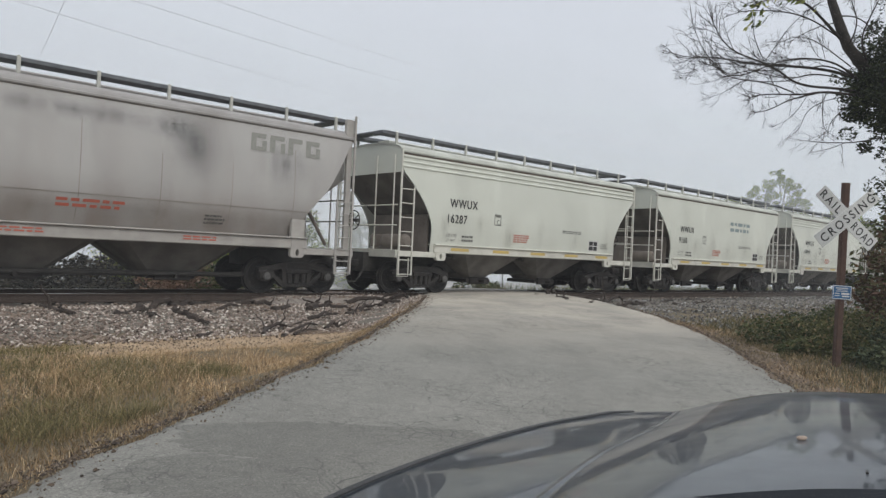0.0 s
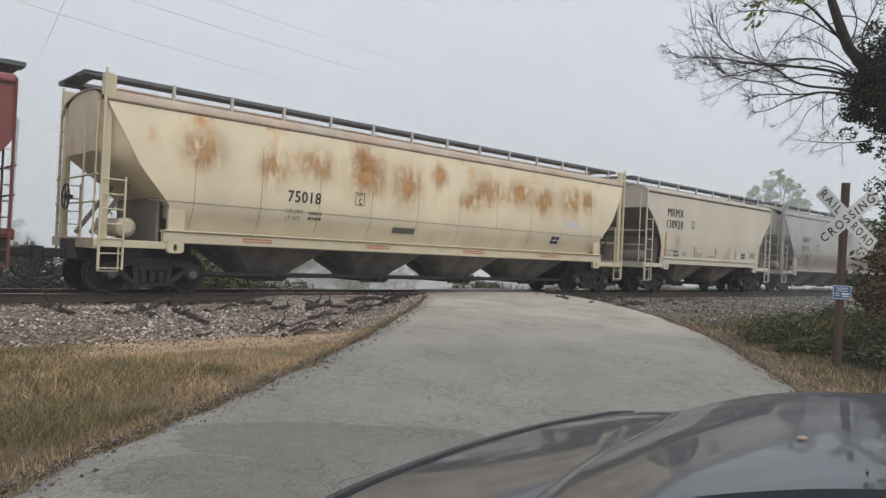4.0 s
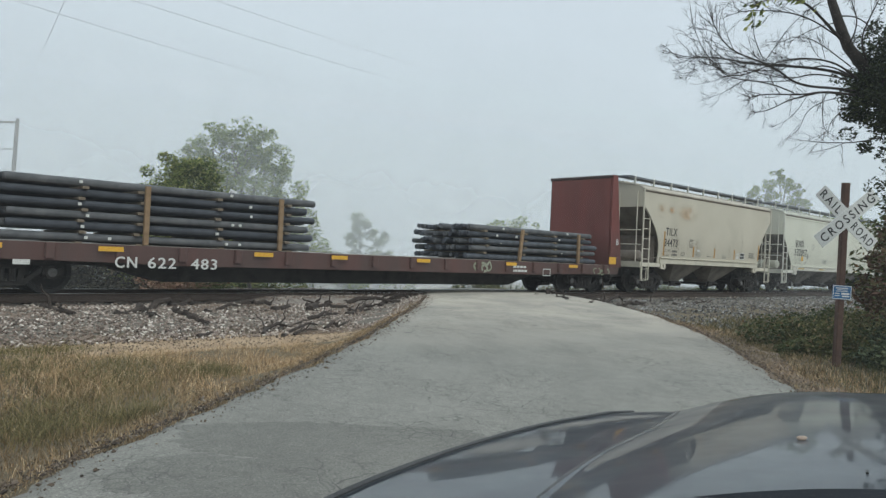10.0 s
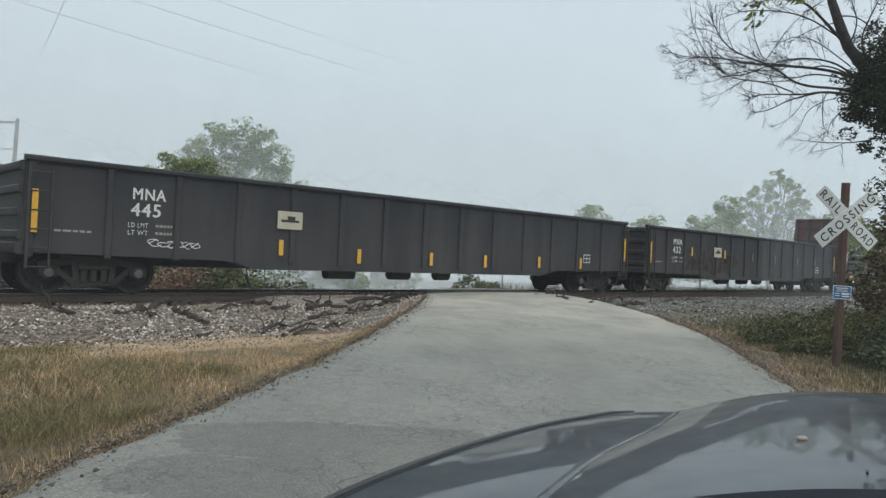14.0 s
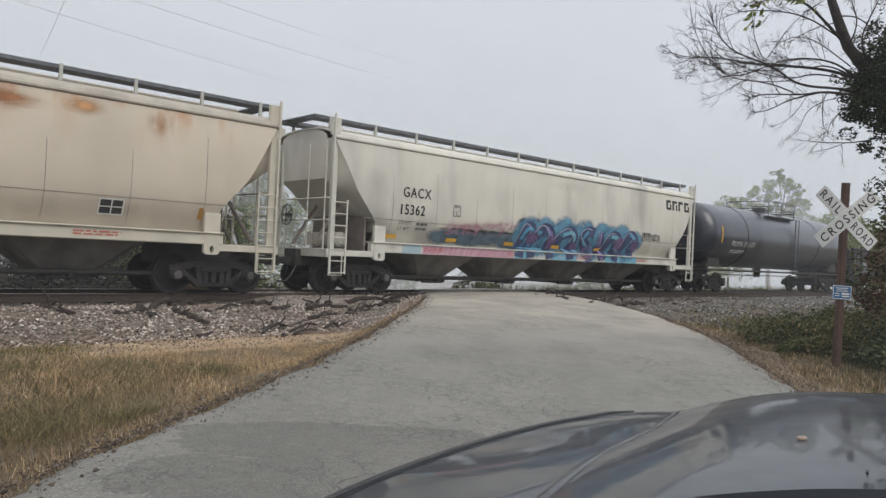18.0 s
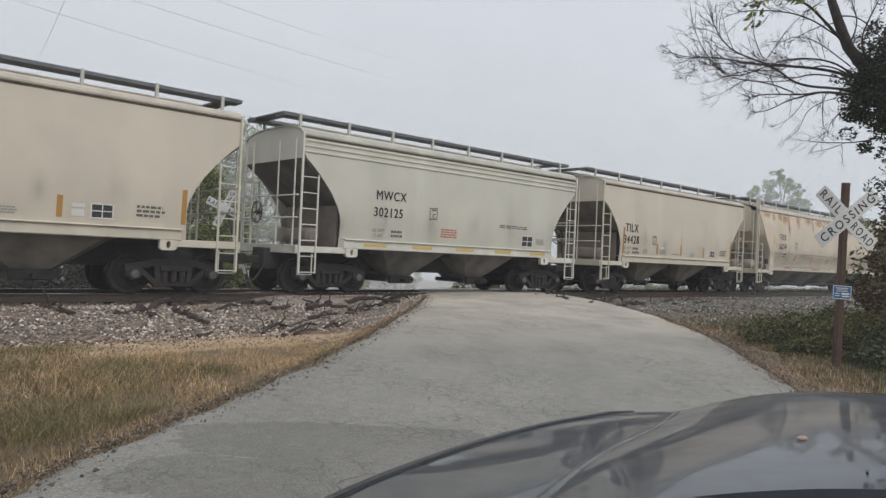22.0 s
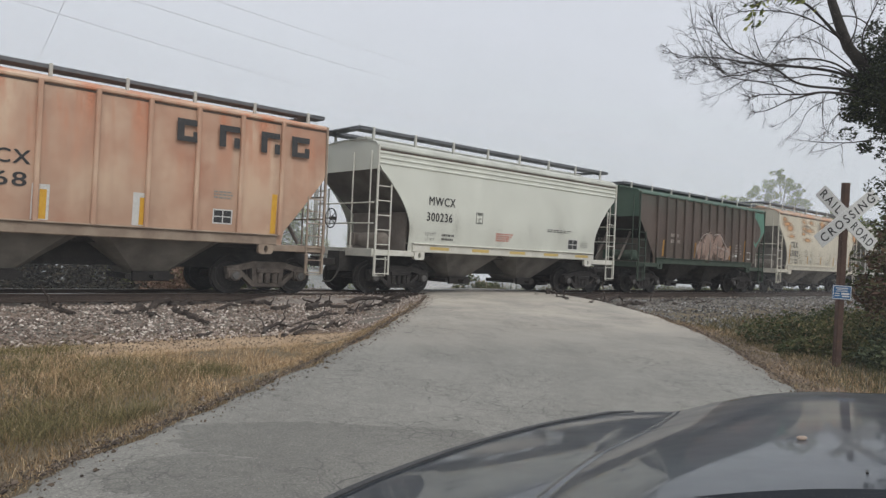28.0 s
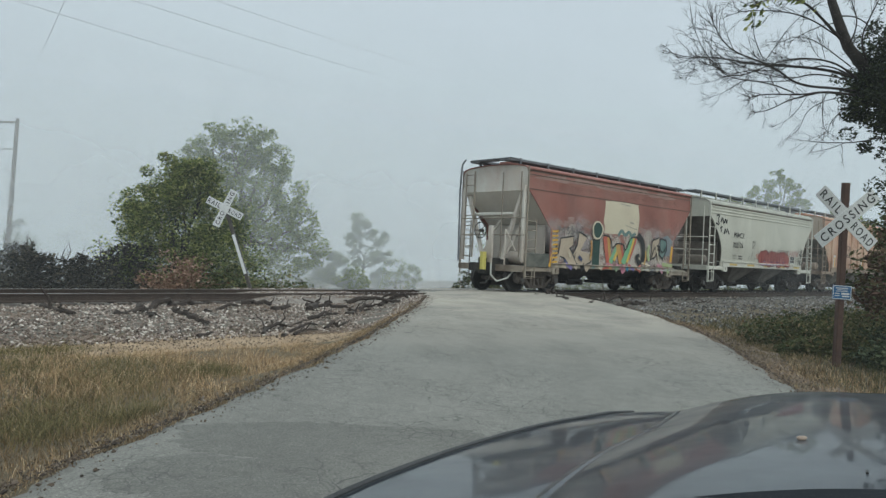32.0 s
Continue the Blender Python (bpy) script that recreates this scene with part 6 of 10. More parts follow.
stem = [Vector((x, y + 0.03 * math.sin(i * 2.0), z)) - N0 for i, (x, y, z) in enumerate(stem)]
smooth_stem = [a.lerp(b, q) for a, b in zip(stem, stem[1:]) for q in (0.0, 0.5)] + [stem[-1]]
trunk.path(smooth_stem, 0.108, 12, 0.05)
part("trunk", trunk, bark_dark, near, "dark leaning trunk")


def twig(g, rng, a, way, ln, r, depth):
    """A slender shoot that wavers and forks, keeping to the sweep of its branch."""
    pts, q = [a], a
    w = way.copy()
    for _ in range(5):
        w = (w + Vector((rng.normal() * 0.10, rng.normal() * 0.12, rng.normal() * 0.16 + 0.015))).normalized()
        q = q + w * ln / 5
        pts.append(q)
    g.path(pts, r, 4, max(0.0011, r * 0.4))
    if depth:
        for _ in range(rng.integers(2, 4)):
            i = int(rng.integers(1, 5))
            side = (w * 0.8 + Vector((rng.normal() * 0.25, rng.normal() * 0.35, rng.normal() * 0.5))).normalized()
            twig(g, rng, pts[i], side, ln * rng.uniform(0.35, 0.7), max(0.0014, r * 0.6), depth - 1)


def bough(pts, r, r_end, shoots, length=0.34, depth=2):
    """One bare branch through (x, z) places set to fit the camera's view, drawn towards the road, with shoots along it.
    """
    m_ = len(pts) - 1
    way = [Vector((x, 10 - 0.8 * i / m_, z)) - N0 for i, (x, z) in enumerate(pts)]
    for _ in range(2):
        way = [way[0]] + [p.lerp(q, w) for p, q in zip(way, way[1:]) for w in (0.25, 0.75)] + [way[-1]]
    g = Geo()
    g.path(way, r * 0.68, 7, r_end * 0.5)
    k = len(way) - 1
    for _ in range(int(shoots * 2.1)):
        i = int(rg.integers(k // 4, k))
        d = (way[i + 1] - way[i]).normalized()
        out = (d + Vector((rg.normal() * 0.15, rg.normal() * 0.3, rg.normal() * 0.42 + 0.06))).normalized()
        twig(g, rg, way[i].lerp(way[i + 1], rg.random()), out, length * rg.uniform(0.4, 1.5), max(0.0022, r * 0.17), depth)
    twig(g, rg, way[-1], (way[-1] - way[-2]).normalized(), length * 0.3, max(0.0018, r_end * 0.6), 1)
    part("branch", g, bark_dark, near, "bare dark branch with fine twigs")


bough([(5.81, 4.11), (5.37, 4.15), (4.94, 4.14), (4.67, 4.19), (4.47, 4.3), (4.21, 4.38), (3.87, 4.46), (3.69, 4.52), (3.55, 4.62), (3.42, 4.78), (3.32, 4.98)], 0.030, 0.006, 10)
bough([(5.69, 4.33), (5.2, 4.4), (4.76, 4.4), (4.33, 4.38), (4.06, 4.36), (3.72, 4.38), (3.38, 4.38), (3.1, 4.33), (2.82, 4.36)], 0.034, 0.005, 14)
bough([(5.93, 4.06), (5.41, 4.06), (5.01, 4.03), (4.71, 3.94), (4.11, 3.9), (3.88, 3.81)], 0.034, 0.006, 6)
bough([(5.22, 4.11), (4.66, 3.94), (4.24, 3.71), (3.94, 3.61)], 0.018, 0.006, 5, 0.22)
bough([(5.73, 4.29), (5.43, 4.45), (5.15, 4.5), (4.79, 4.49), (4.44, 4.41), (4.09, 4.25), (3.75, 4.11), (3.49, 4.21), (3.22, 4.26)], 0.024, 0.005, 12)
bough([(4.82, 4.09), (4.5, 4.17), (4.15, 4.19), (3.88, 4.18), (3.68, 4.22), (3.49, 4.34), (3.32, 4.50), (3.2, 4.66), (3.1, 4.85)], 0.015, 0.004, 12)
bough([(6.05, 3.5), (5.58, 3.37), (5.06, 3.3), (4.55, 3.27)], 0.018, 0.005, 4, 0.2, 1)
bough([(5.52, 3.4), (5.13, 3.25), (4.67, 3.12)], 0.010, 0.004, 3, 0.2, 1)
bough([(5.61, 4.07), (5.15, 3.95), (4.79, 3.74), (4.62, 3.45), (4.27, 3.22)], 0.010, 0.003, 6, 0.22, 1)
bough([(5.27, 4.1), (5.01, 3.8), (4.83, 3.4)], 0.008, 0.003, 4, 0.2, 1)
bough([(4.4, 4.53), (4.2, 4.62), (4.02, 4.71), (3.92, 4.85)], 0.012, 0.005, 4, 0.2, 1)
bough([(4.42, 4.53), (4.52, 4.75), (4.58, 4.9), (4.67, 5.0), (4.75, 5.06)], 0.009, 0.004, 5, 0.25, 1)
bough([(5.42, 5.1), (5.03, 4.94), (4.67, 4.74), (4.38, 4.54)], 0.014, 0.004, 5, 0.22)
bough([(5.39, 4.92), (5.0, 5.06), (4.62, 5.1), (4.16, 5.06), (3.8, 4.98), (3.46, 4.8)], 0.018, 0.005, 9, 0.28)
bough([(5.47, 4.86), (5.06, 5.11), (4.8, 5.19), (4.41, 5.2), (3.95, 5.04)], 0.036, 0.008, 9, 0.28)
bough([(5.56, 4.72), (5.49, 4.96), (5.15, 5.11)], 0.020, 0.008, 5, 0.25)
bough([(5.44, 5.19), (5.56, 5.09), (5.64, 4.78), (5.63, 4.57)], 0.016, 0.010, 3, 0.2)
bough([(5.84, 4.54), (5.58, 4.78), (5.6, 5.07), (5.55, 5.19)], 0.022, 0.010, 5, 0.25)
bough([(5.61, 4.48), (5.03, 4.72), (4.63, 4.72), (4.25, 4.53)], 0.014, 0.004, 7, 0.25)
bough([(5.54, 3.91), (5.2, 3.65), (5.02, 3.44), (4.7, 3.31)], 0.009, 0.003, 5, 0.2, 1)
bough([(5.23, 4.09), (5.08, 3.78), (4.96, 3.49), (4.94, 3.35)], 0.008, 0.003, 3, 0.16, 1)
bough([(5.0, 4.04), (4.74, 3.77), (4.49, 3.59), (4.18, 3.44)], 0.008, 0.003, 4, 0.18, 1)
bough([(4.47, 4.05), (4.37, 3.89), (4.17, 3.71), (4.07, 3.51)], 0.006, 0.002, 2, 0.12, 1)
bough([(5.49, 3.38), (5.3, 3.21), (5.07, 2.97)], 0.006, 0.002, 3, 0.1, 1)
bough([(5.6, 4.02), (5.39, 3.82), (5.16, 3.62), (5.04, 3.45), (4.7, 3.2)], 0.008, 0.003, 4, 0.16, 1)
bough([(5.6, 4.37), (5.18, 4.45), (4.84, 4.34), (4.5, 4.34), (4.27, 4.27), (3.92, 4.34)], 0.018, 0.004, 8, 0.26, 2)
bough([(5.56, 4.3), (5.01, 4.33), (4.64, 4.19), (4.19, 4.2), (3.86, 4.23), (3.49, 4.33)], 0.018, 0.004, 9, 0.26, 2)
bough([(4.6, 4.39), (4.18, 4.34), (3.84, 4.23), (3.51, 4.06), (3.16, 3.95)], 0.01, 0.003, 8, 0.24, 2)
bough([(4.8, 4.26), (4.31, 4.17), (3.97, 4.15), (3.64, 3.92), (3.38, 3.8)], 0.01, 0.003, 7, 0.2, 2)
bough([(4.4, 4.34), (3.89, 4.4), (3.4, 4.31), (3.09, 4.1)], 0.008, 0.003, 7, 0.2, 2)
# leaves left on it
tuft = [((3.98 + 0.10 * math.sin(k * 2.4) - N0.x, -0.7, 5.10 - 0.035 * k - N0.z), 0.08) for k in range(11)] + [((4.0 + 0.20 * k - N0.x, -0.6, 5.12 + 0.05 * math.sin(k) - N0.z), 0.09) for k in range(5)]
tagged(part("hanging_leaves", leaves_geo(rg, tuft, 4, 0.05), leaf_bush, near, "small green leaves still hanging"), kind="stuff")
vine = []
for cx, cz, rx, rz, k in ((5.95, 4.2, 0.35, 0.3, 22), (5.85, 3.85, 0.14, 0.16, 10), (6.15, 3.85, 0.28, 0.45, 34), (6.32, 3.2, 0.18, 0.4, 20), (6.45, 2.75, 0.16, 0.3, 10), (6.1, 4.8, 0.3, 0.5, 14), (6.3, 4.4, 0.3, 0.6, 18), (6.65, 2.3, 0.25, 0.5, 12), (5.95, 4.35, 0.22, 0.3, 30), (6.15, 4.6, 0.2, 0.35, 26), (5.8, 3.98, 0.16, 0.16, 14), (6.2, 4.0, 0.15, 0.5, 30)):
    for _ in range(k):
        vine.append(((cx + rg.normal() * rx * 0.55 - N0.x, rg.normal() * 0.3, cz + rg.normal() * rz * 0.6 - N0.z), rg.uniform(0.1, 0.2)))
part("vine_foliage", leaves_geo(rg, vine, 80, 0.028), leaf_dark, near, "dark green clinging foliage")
plant("verge_bush", "reddish and green leaves hanging beside the crossbuck", "bush", 7.5, 11.9, gz(7.5, 11.9), 1.6,
      [(0, 0, 1.7, 0.55, 0.55, 22), (0.25, 0, 2.35, 0.45, 0.45, 12), (-0.25, 0, 1.25, 0.5, 0.4, 14)], 34, 0.05, leaf_rust, bark_dark, 161, 0.03)
plant("verge_bush", "olive leafy bush behind the crossbuck", "bush", 8.75, 13.2, gz(8.75, 13.2), 2.0, [(0, 0, 2.2, 0.9, 0.9, 26), (-0.35, 0, 1.3, 0.9, 0.8, 24), (0.8, 0, 1.4, 0.9, 0.9, 20)], 50, 0.06, leaf_olive, bark_dark, 162, 0.04)
for i, (x, y, s) in enumerate(((6.35, 12.8, 0.4), (6.75, 12.4, 0.55), (6.95, 11.4, 0.5), (6.5, 14.2, 0.7), (7.2, 13.6, 0.8), (7.6, 12.4, 0.9), (8.1, 11.4, 1.0), (8.4, 14.6, 1.0), (8.3, 16.2, 0.8), (9.2, 13.0, 1.1), (9.4, 16.0, 0.9), (7.6, 10.7, 0.7))):
    plant("bramble", "low dark green bramble on the verge", "bush", x, y, gz(x, y), 0.5 * s, [(0, 0, 0.30 * s, 0.85 * s, 0.36 * s, 20), (0.5 * s, 0, 0.5 * s, 0.55 * s, 0.4 * s, 12)], 44, 0.04, (leaf_olive, leaf_weed, leaf_bramble)[i % 3], bark_dark, 170 + i, 0.02)

# ---------------------------------------------------------------- dead wood on the ballast
wood_grey = mottled("weathered_dead_wood", (0.022, 0.016, 0.013), (0.06, 0.045, 0.036), 7, 0.95, 0.0, 0.01)


def dead_branch(s0, n0, s1, n1, r, seed, lift=0.06):
    r *= 1.4
    rng = np.random.default_rng(seed)
    (xa, ya), (xb, yb) = to_xy(s0, n0), to_xy(s1, n1)
    base = Vector((xa, ya, gz(xa, ya) + lift))
    tip = Vector((xb, yb, gz(xb, yb) + lift + 0.03))
    ob = Geo()
    grow(ob, rng, (0, 0, 0), tip - base, r, r * 0.4, 1, 3, 0.55)
    me = new("dead_branch", ob.mesh("dead_branch"))
    me.data.materials.append(wood_grey)
    me.matrix_basis = Matrix.Translation(base)
    tagged(me, "dark broken dead branch lying on the ballast", "branch", "dead branches on the ballast")


for k, row in enumerate(((3.8, 1.75, 4.1, 2.7, 0.06), (4.85, 2.65, 5.5, 2.35, 0.06), (5.45, 2.35, 6.3, 1.8, 0.075), (6.2, 1.9, 7.2, 1.65, 0.06), (6.12, 2.4, 6.1, 3.2, 0.055), (6.1, 3.15, 6.2, 3.85, 0.045),
                         (5.6, 1.85, 5.35, 3.1, 0.06), (6.75, 5.0, 7.6, 3.8, 0.028), (6.8, 4.9, 7.3, 4.3, 0.022), (7.0, 5.3, 8.4, 4.3, 0.03), (7.3, 5.2, 8.0, 4.9, 0.022), (5.5, 4.95, 5.9, 4.7, 0.03),
                         (8.0, 1.7, 8.5, 2.15, 0.07), (8.3, 2.6, 8.9, 2.3, 0.06), (9.2, 2.7, 9.9, 1.95, 0.075), (9.4, 2.2, 10.4, 2.5, 0.06), (10.3, 1.9, 11.4, 1.75, 0.05), (10.8, 1.95, 12.2, 2.35, 0.05), (10.2, 2.9, 11.2, 2.5, 0.05),
                         (8.6, 3.6, 9.6, 3.3, 0.035), (7.1, 4.4, 8.2, 4.0, 0.03), (6.7, 2.6, 7.6, 2.3, 0.04), (9.9, 3.2, 10.8, 2.9, 0.035), (8.4, 4.6, 9.2, 4.2, 0.03), (11.5, 2.4, 12.6, 2.2, 0.05),
                         (17.5, 3.4, 19.5, 3.0, 0.05), (20.0, 2.8, 22.4, 2.5, 0.06), (22.5, 3.0, 25.5, 2.6, 0.06), (18.2, 4.6, 19.6, 4.0, 0.04), (24.0, 3.6, 26.5, 3.2, 0.05), (16.9, 4.2, 17.7, 3.5, 0.045), (17.0, 5.0, 18.0, 4.4, 0.05), (17.8, 2.3, 19.2, 2.0, 0.05), (18.8, 3.6, 20.2, 3.4, 0.055), (19.4, 2.2, 21.0, 2.4, 0.045), (17.3, 5.7, 18.4, 5.3, 0.04), (20.8, 3.6, 22.6, 3.3, 0.05))):
    dead_branch(*row, 300 + k)

# ---------------------------------------------------------------- signs
sign_white = mottled("sign_white", (0.72, 0.73, 0.72), (0.62, 0.63, 0.62), 3, 0.5, 0.0, 0.001)
post_rust = mottled("rusty_brown_post", (0.06, 0.034, 0.026), (0.105, 0.06, 0.043), 5, 0.9)
post_dark = mottled("dark_wood_post", (0.05, 0.045, 0.04), (0.09, 0.08, 0.07), 5, 0.9)
sign_blue = mottled("sign_blue", (0.02, 0.10, 0.24), (0.03, 0.13, 0.29), 6, 0.45)


def crossbuck(name, label, base, centre_h, turn, lean, post_mat, post_w, strip=False, split=45, rail_front=False):
    """A post with two crossed boards facing the eye; lean tilts it clockwise as seen from the front."""
    sign = tagged(new(name), label, "road sign")
    sign.matrix_basis = Matrix.Translation(base) @ pose(0, 0, 0, 0, 0, turn) @ pose(0, 0, 0, 0, lean, 0)
    part("post", Geo().box(-post_w / 2, post_w / 2, -post_w / 2, post_w / 2, -0.3, centre_h + (0.56 if not strip else 0.05), 0.012), post_mat, sign)

    def board(y, ang, words):
        at = pose(0, y, centre_h) @ pose(0, 0, 0, 0, ang, 0)
        b = part("blade", kept("blade", lambda: Geo().box(-0.61, 0.61, -0.004, 0.004, -0.115, 0.115, 0.001)), sign_white, sign, "white reflective sign blade", at=at)
        for text, x0, w in words:
            pts, faces = text_geo(text, 0.14, w, True, 1.35)
            g = Geo()
            g.add([(x0 + px, -0.008, pz - 0.072) for px, pz in pts], faces)
            part("lettering", g.mesh("lettering", 0), ink_black, b)
        return b
    board(-post_w / 2 - (0.014 if rail_front else 0.030), -split, [("CROSSING", -0.545, 1.09)])
    board(-post_w / 2 - (0.030 if rail_front else 0.014), split, [("RAIL", -0.57, 0.42), ("ROAD", 0.145, 0.43)])
    if strip:
        part("reflective_strip", Geo().box(-0.045, 0.045, -post_w / 2 - 0.006, -post_w / 2 - 0.001, centre_h - 2.1, centre_h - 0.85, 0.001), sign_white, sign, "white reflective post strip")
    return sign


nb = (6.224, 11.4, gz(6.224, 11.4) - 0.05)
cb = crossbuck("crossbuck_sign", "white railroad crossing crossbuck on a rusty post", nb, 2.481 - nb[2], 4, 2.4, post_rust, 0.10, split=42)
blue = part("emergency_plate", Geo().box(-0.155, 0.155, -0.003, 0.003, -0.11, 0.11, 0.001), sign_blue, cb, "small blue plate with white border", at=pose(-0.02, -0.075, 1.31 - nb[2]))
for q in ((-0.15, 0.15, 0.095, 0.105), (-0.15, 0.15, -0.105, -0.095), (-0.15, -0.14, -0.095, 0.095), (0.14, 0.15, -0.095, 0.095)):
    part("plate_border", Geo().box(q[0], q[1], -0.006, -0.004, q[2], q[3], 0.0005), sign_white, blue)
for a, b, z, h in ((-0.10, 0.10, 0.066, 0.006), (-0.08, 0.09, 0.042, 0.004), (-0.10, 0.10, 0.018, 0.004), (-0.12, -0.04, -0.02, 0.007), (-0.01, 0.12, -0.02, 0.014), (-0.12, -0.03, -0.055, 0.006), (0.0, 0.12, -0.06, 0.010)):
    part("plate_print", Geo().box(a, b, -0.006, -0.004, z - h, z + h, 0.0005), sign_white, blue)
fb = (-5.6, 22.0, 0.12)
crossbuck("crossbuck_sign", "white railroad crossing crossbuck on a leaning post", fb, 3.24, -4, -19.5, post_dark, 0.10, strip=True, rail_front=True)

# ---------------------------------------------------------------- poles and wires
pole_wood = mottled("grey_utility_pole", (0.16, 0.14, 0.12), (0.24, 0.215, 0.19), 4, 0.9)
pole = tagged(new("utility_pole"), "grey wooden utility pole in the mist", "utility pole")
pz_ = gz(-27.2, 45)
pole.matrix_basis = pose(-27.2, 45, pz_)
part("shaft", Geo().tube((0, 0, -0.3), (0.38, 0, 10.18 - pz_), 0.17, 0.11, 12), pole_wood, pole)
part("crossarm", Geo().box(-1.15, 0.45, -0.14, -0.05, 9.85 - pz_, 9.98 - pz_, 0.01), pole_wood, pole)
part("bracket", Geo().box(-0.45, 0.3, -0.1, -0.05, 8.2 - pz_, 8.27 - pz_, 0.01), pole_wood, pole)
part("insulator", Geo().tube((-1.0, -0.09, 9.98 - pz_), (-1.0, -0.09, 10.15 - pz_), 0.05, 0.04, 8), sign_white, pole)
wire_mat = mottled("weathered_wire", (0.5, 0.5, 0.5), (0.56, 0.56, 0.57), 2, 0.6)


def wire(label, a, b, sag, r):
    g = Geo()
    a, b = Vector(a), Vector(b)
    pts = []
    for i in range(25):
        t = i / 24
        p = a.lerp(b, t)
        p.z -= sag * 4 * t * (1 - t)
        pts.append(p)
    ob = new("power_line", g.path(pts, r, 5).mesh("power_line"))
    ob.data.materials.append(wire_mat)
    tagged(ob, label, "power line", "overhead power lines")


wire("thin grey overhead power line", (-8.45, 6.0, 5.0), (9.5, 110.0, 24.0), 1.2, 0.0036)
wire("thin grey overhead power line", (-5.8, 6.0, 4.6), (9.4, 110.0, 29.0), 1.2, 0.0036)
wire("thin grey overhead power line", (-4.5, 6.0, 4.5), (9.3, 110.0, 32.0), 1.2, 0.0034)
wire("thin grey service wire to the pole", (-6.2, 13.0, 8.3), (-26.8, 45.0, 11.6), 0.3, 0.006)
stub = new("snag", Geo().tube((0, 0, -0.2), (0.1, 0, 4.2 - gz(-9.9, 24.9)), 0.07, 0.05, 8).mesh("dead_trunk"))
stub.data.materials.append(mottled("bleached_wood", (0.4, 0.36, 0.28), (0.5, 0.46, 0.38), 4, 0.9))
stub.matrix_basis = pose(-10.5, 26.7, gz(-9.9, 24.9))
tagged(stub, "bleached dead trunk standing before the bush", "dead tree")

# ---------------------------------------------------------------- the car that carries the eye
def hood_paint():
    m, n, l, p = mat_nodes("dark_metallic_car_paint")
    f = noise_node(n, l, 600, 2)
    d = noise_node(n, l, 5, 4)
    l.new(ramp(n, l, f, [(0.3, (0.022, 0.027, 0.035)), (0.7, (0.032, 0.038, 0.048))]), p.inputs["Base Color"])
    p.inputs["Metallic"].default_value = 0.0
    p.inputs["Specular IOR Level"].default_value = 0.1
    l.new(span(n, l, d, 0.3, 0.7, 0.30, 0.42), p.inputs["Roughness"])
    p.inputs["Coat Weight"].default_value = 0.56
    p.inputs["Coat IOR"].default_value = 1.45
    l.new(span(n, l, d, 0.3, 0.7, 0.025, 0.05), p.inputs["Coat Roughness"])
    return m


paint_hood = hood_paint()
rubber = mottled("black_rubber", (0.012, 0.012, 0.013), (0.02, 0.02, 0.02), 20, 0.6)


def glide(y, xs, ys):
    """A smooth curve through knots."""
    xs, ys = np.array(xs, float), np.array(ys, float)
    g = np.gradient(ys, xs)
    y = min(max(y, xs[0]), xs[-1])
    i = int(min(max(np.searchsorted(xs, y) - 1, 0), len(xs) - 2))
    h = xs[i + 1] - xs[i]
    t = (y - xs[i]) / h
    return float((1 + 2 * t) * (1 - t) ** 2 * ys[i] + t * (1 - t) ** 2 * h * g[i] + t * t * (3 - 2 * t) * ys[i + 1] + t * t * (t - 1) * h * g[i + 1])


def hood_left(y):
    return glide(y, [0.85, 1.06, 1.35, 1.58, 1.85, 2.12, 2.3, 2.42], [-0.22, -0.15, -0.03, 0.07, 0.22, 0.42, 0.62, 0.9])


def hood_crease(y):
    return glide(y, [0.85, 1.0, 1.42, 1.95, 2.2, 2.42], [0.07, 0.137, 0.33, 0.61, 0.72, 0.80])


def hood_z(x, y):
    side = 1.5 - glide(y, [0.85, 1.2, 1.6, 2.12, 2.3, 2.42], [0.328, 0.346, 0.380, 0.426, 0.45, 0.50])
    mid = 1.5 - glide(y, [0.85, 1.05, 1.2, 1.6, 2.0, 2.25, 2.42], [0.250, 0.256, 0.263, 0.286, 0.317, 0.350, 0.41])
    t = x - hood_crease(y)
    u = min(max(t / 0.44, 0.0), 1.0)
    k = 1 - (1 - u) ** 1.9
    fall = 0.02 * float(smooth(0.0, 1.0, (hood_crease(y) - x) / 0.5))
    return side + 0.018 * float(smooth(-0.45, -0.02, t)) + (mid - side - 0.018) * k - fall * 0.5 + 0.004 * math.exp(-(t / 0.006) ** 2)


own = tagged(new("parked_car"), "dark grey car stopped on the road before the crossing", "car")
own.matrix_basis = pose(0, 0, 0)
HX = 1.95
hood = Geo()
rows = []
for y in np.linspace(0.88, 2.42, 60):
    xl = hood_left(y)
    right = HX - 0.30 * float(smooth(1.4, 2.42, y))
    stop = 1.62
    cols = sorted(list(np.linspace(xl, right, 140)) + [min(max(hood_crease(y) + q, xl), right) for q in np.linspace(-0.03, 0.03, 33)])
    rows.append([(x, y, hood_z(min(x, stop), y)) for x in cols])
hood.shell(rows, (0, 0, -0.02))
part("hood", hood.mesh("hood", 50), paint_hood, own, "dark glossy metallic hood")
fl = Geo()
rows = []
for y in np.linspace(0.86, 2.40, 30):
    xl = hood_left(y)
    z0 = hood_z(xl, y)
    rows.append([(xl - 0.012 - 0.03 * u, y, z0 + 0.002 - 0.02 * u * u) for u in np.linspace(0, 1, 6)] + [(xl - 0.06, y, z0 - 0.06), (xl - 0.09, y, z0 - 0.2), (xl - 0.10, y, 0.45)])
fl.shell(rows, (0.02, 0, 0))
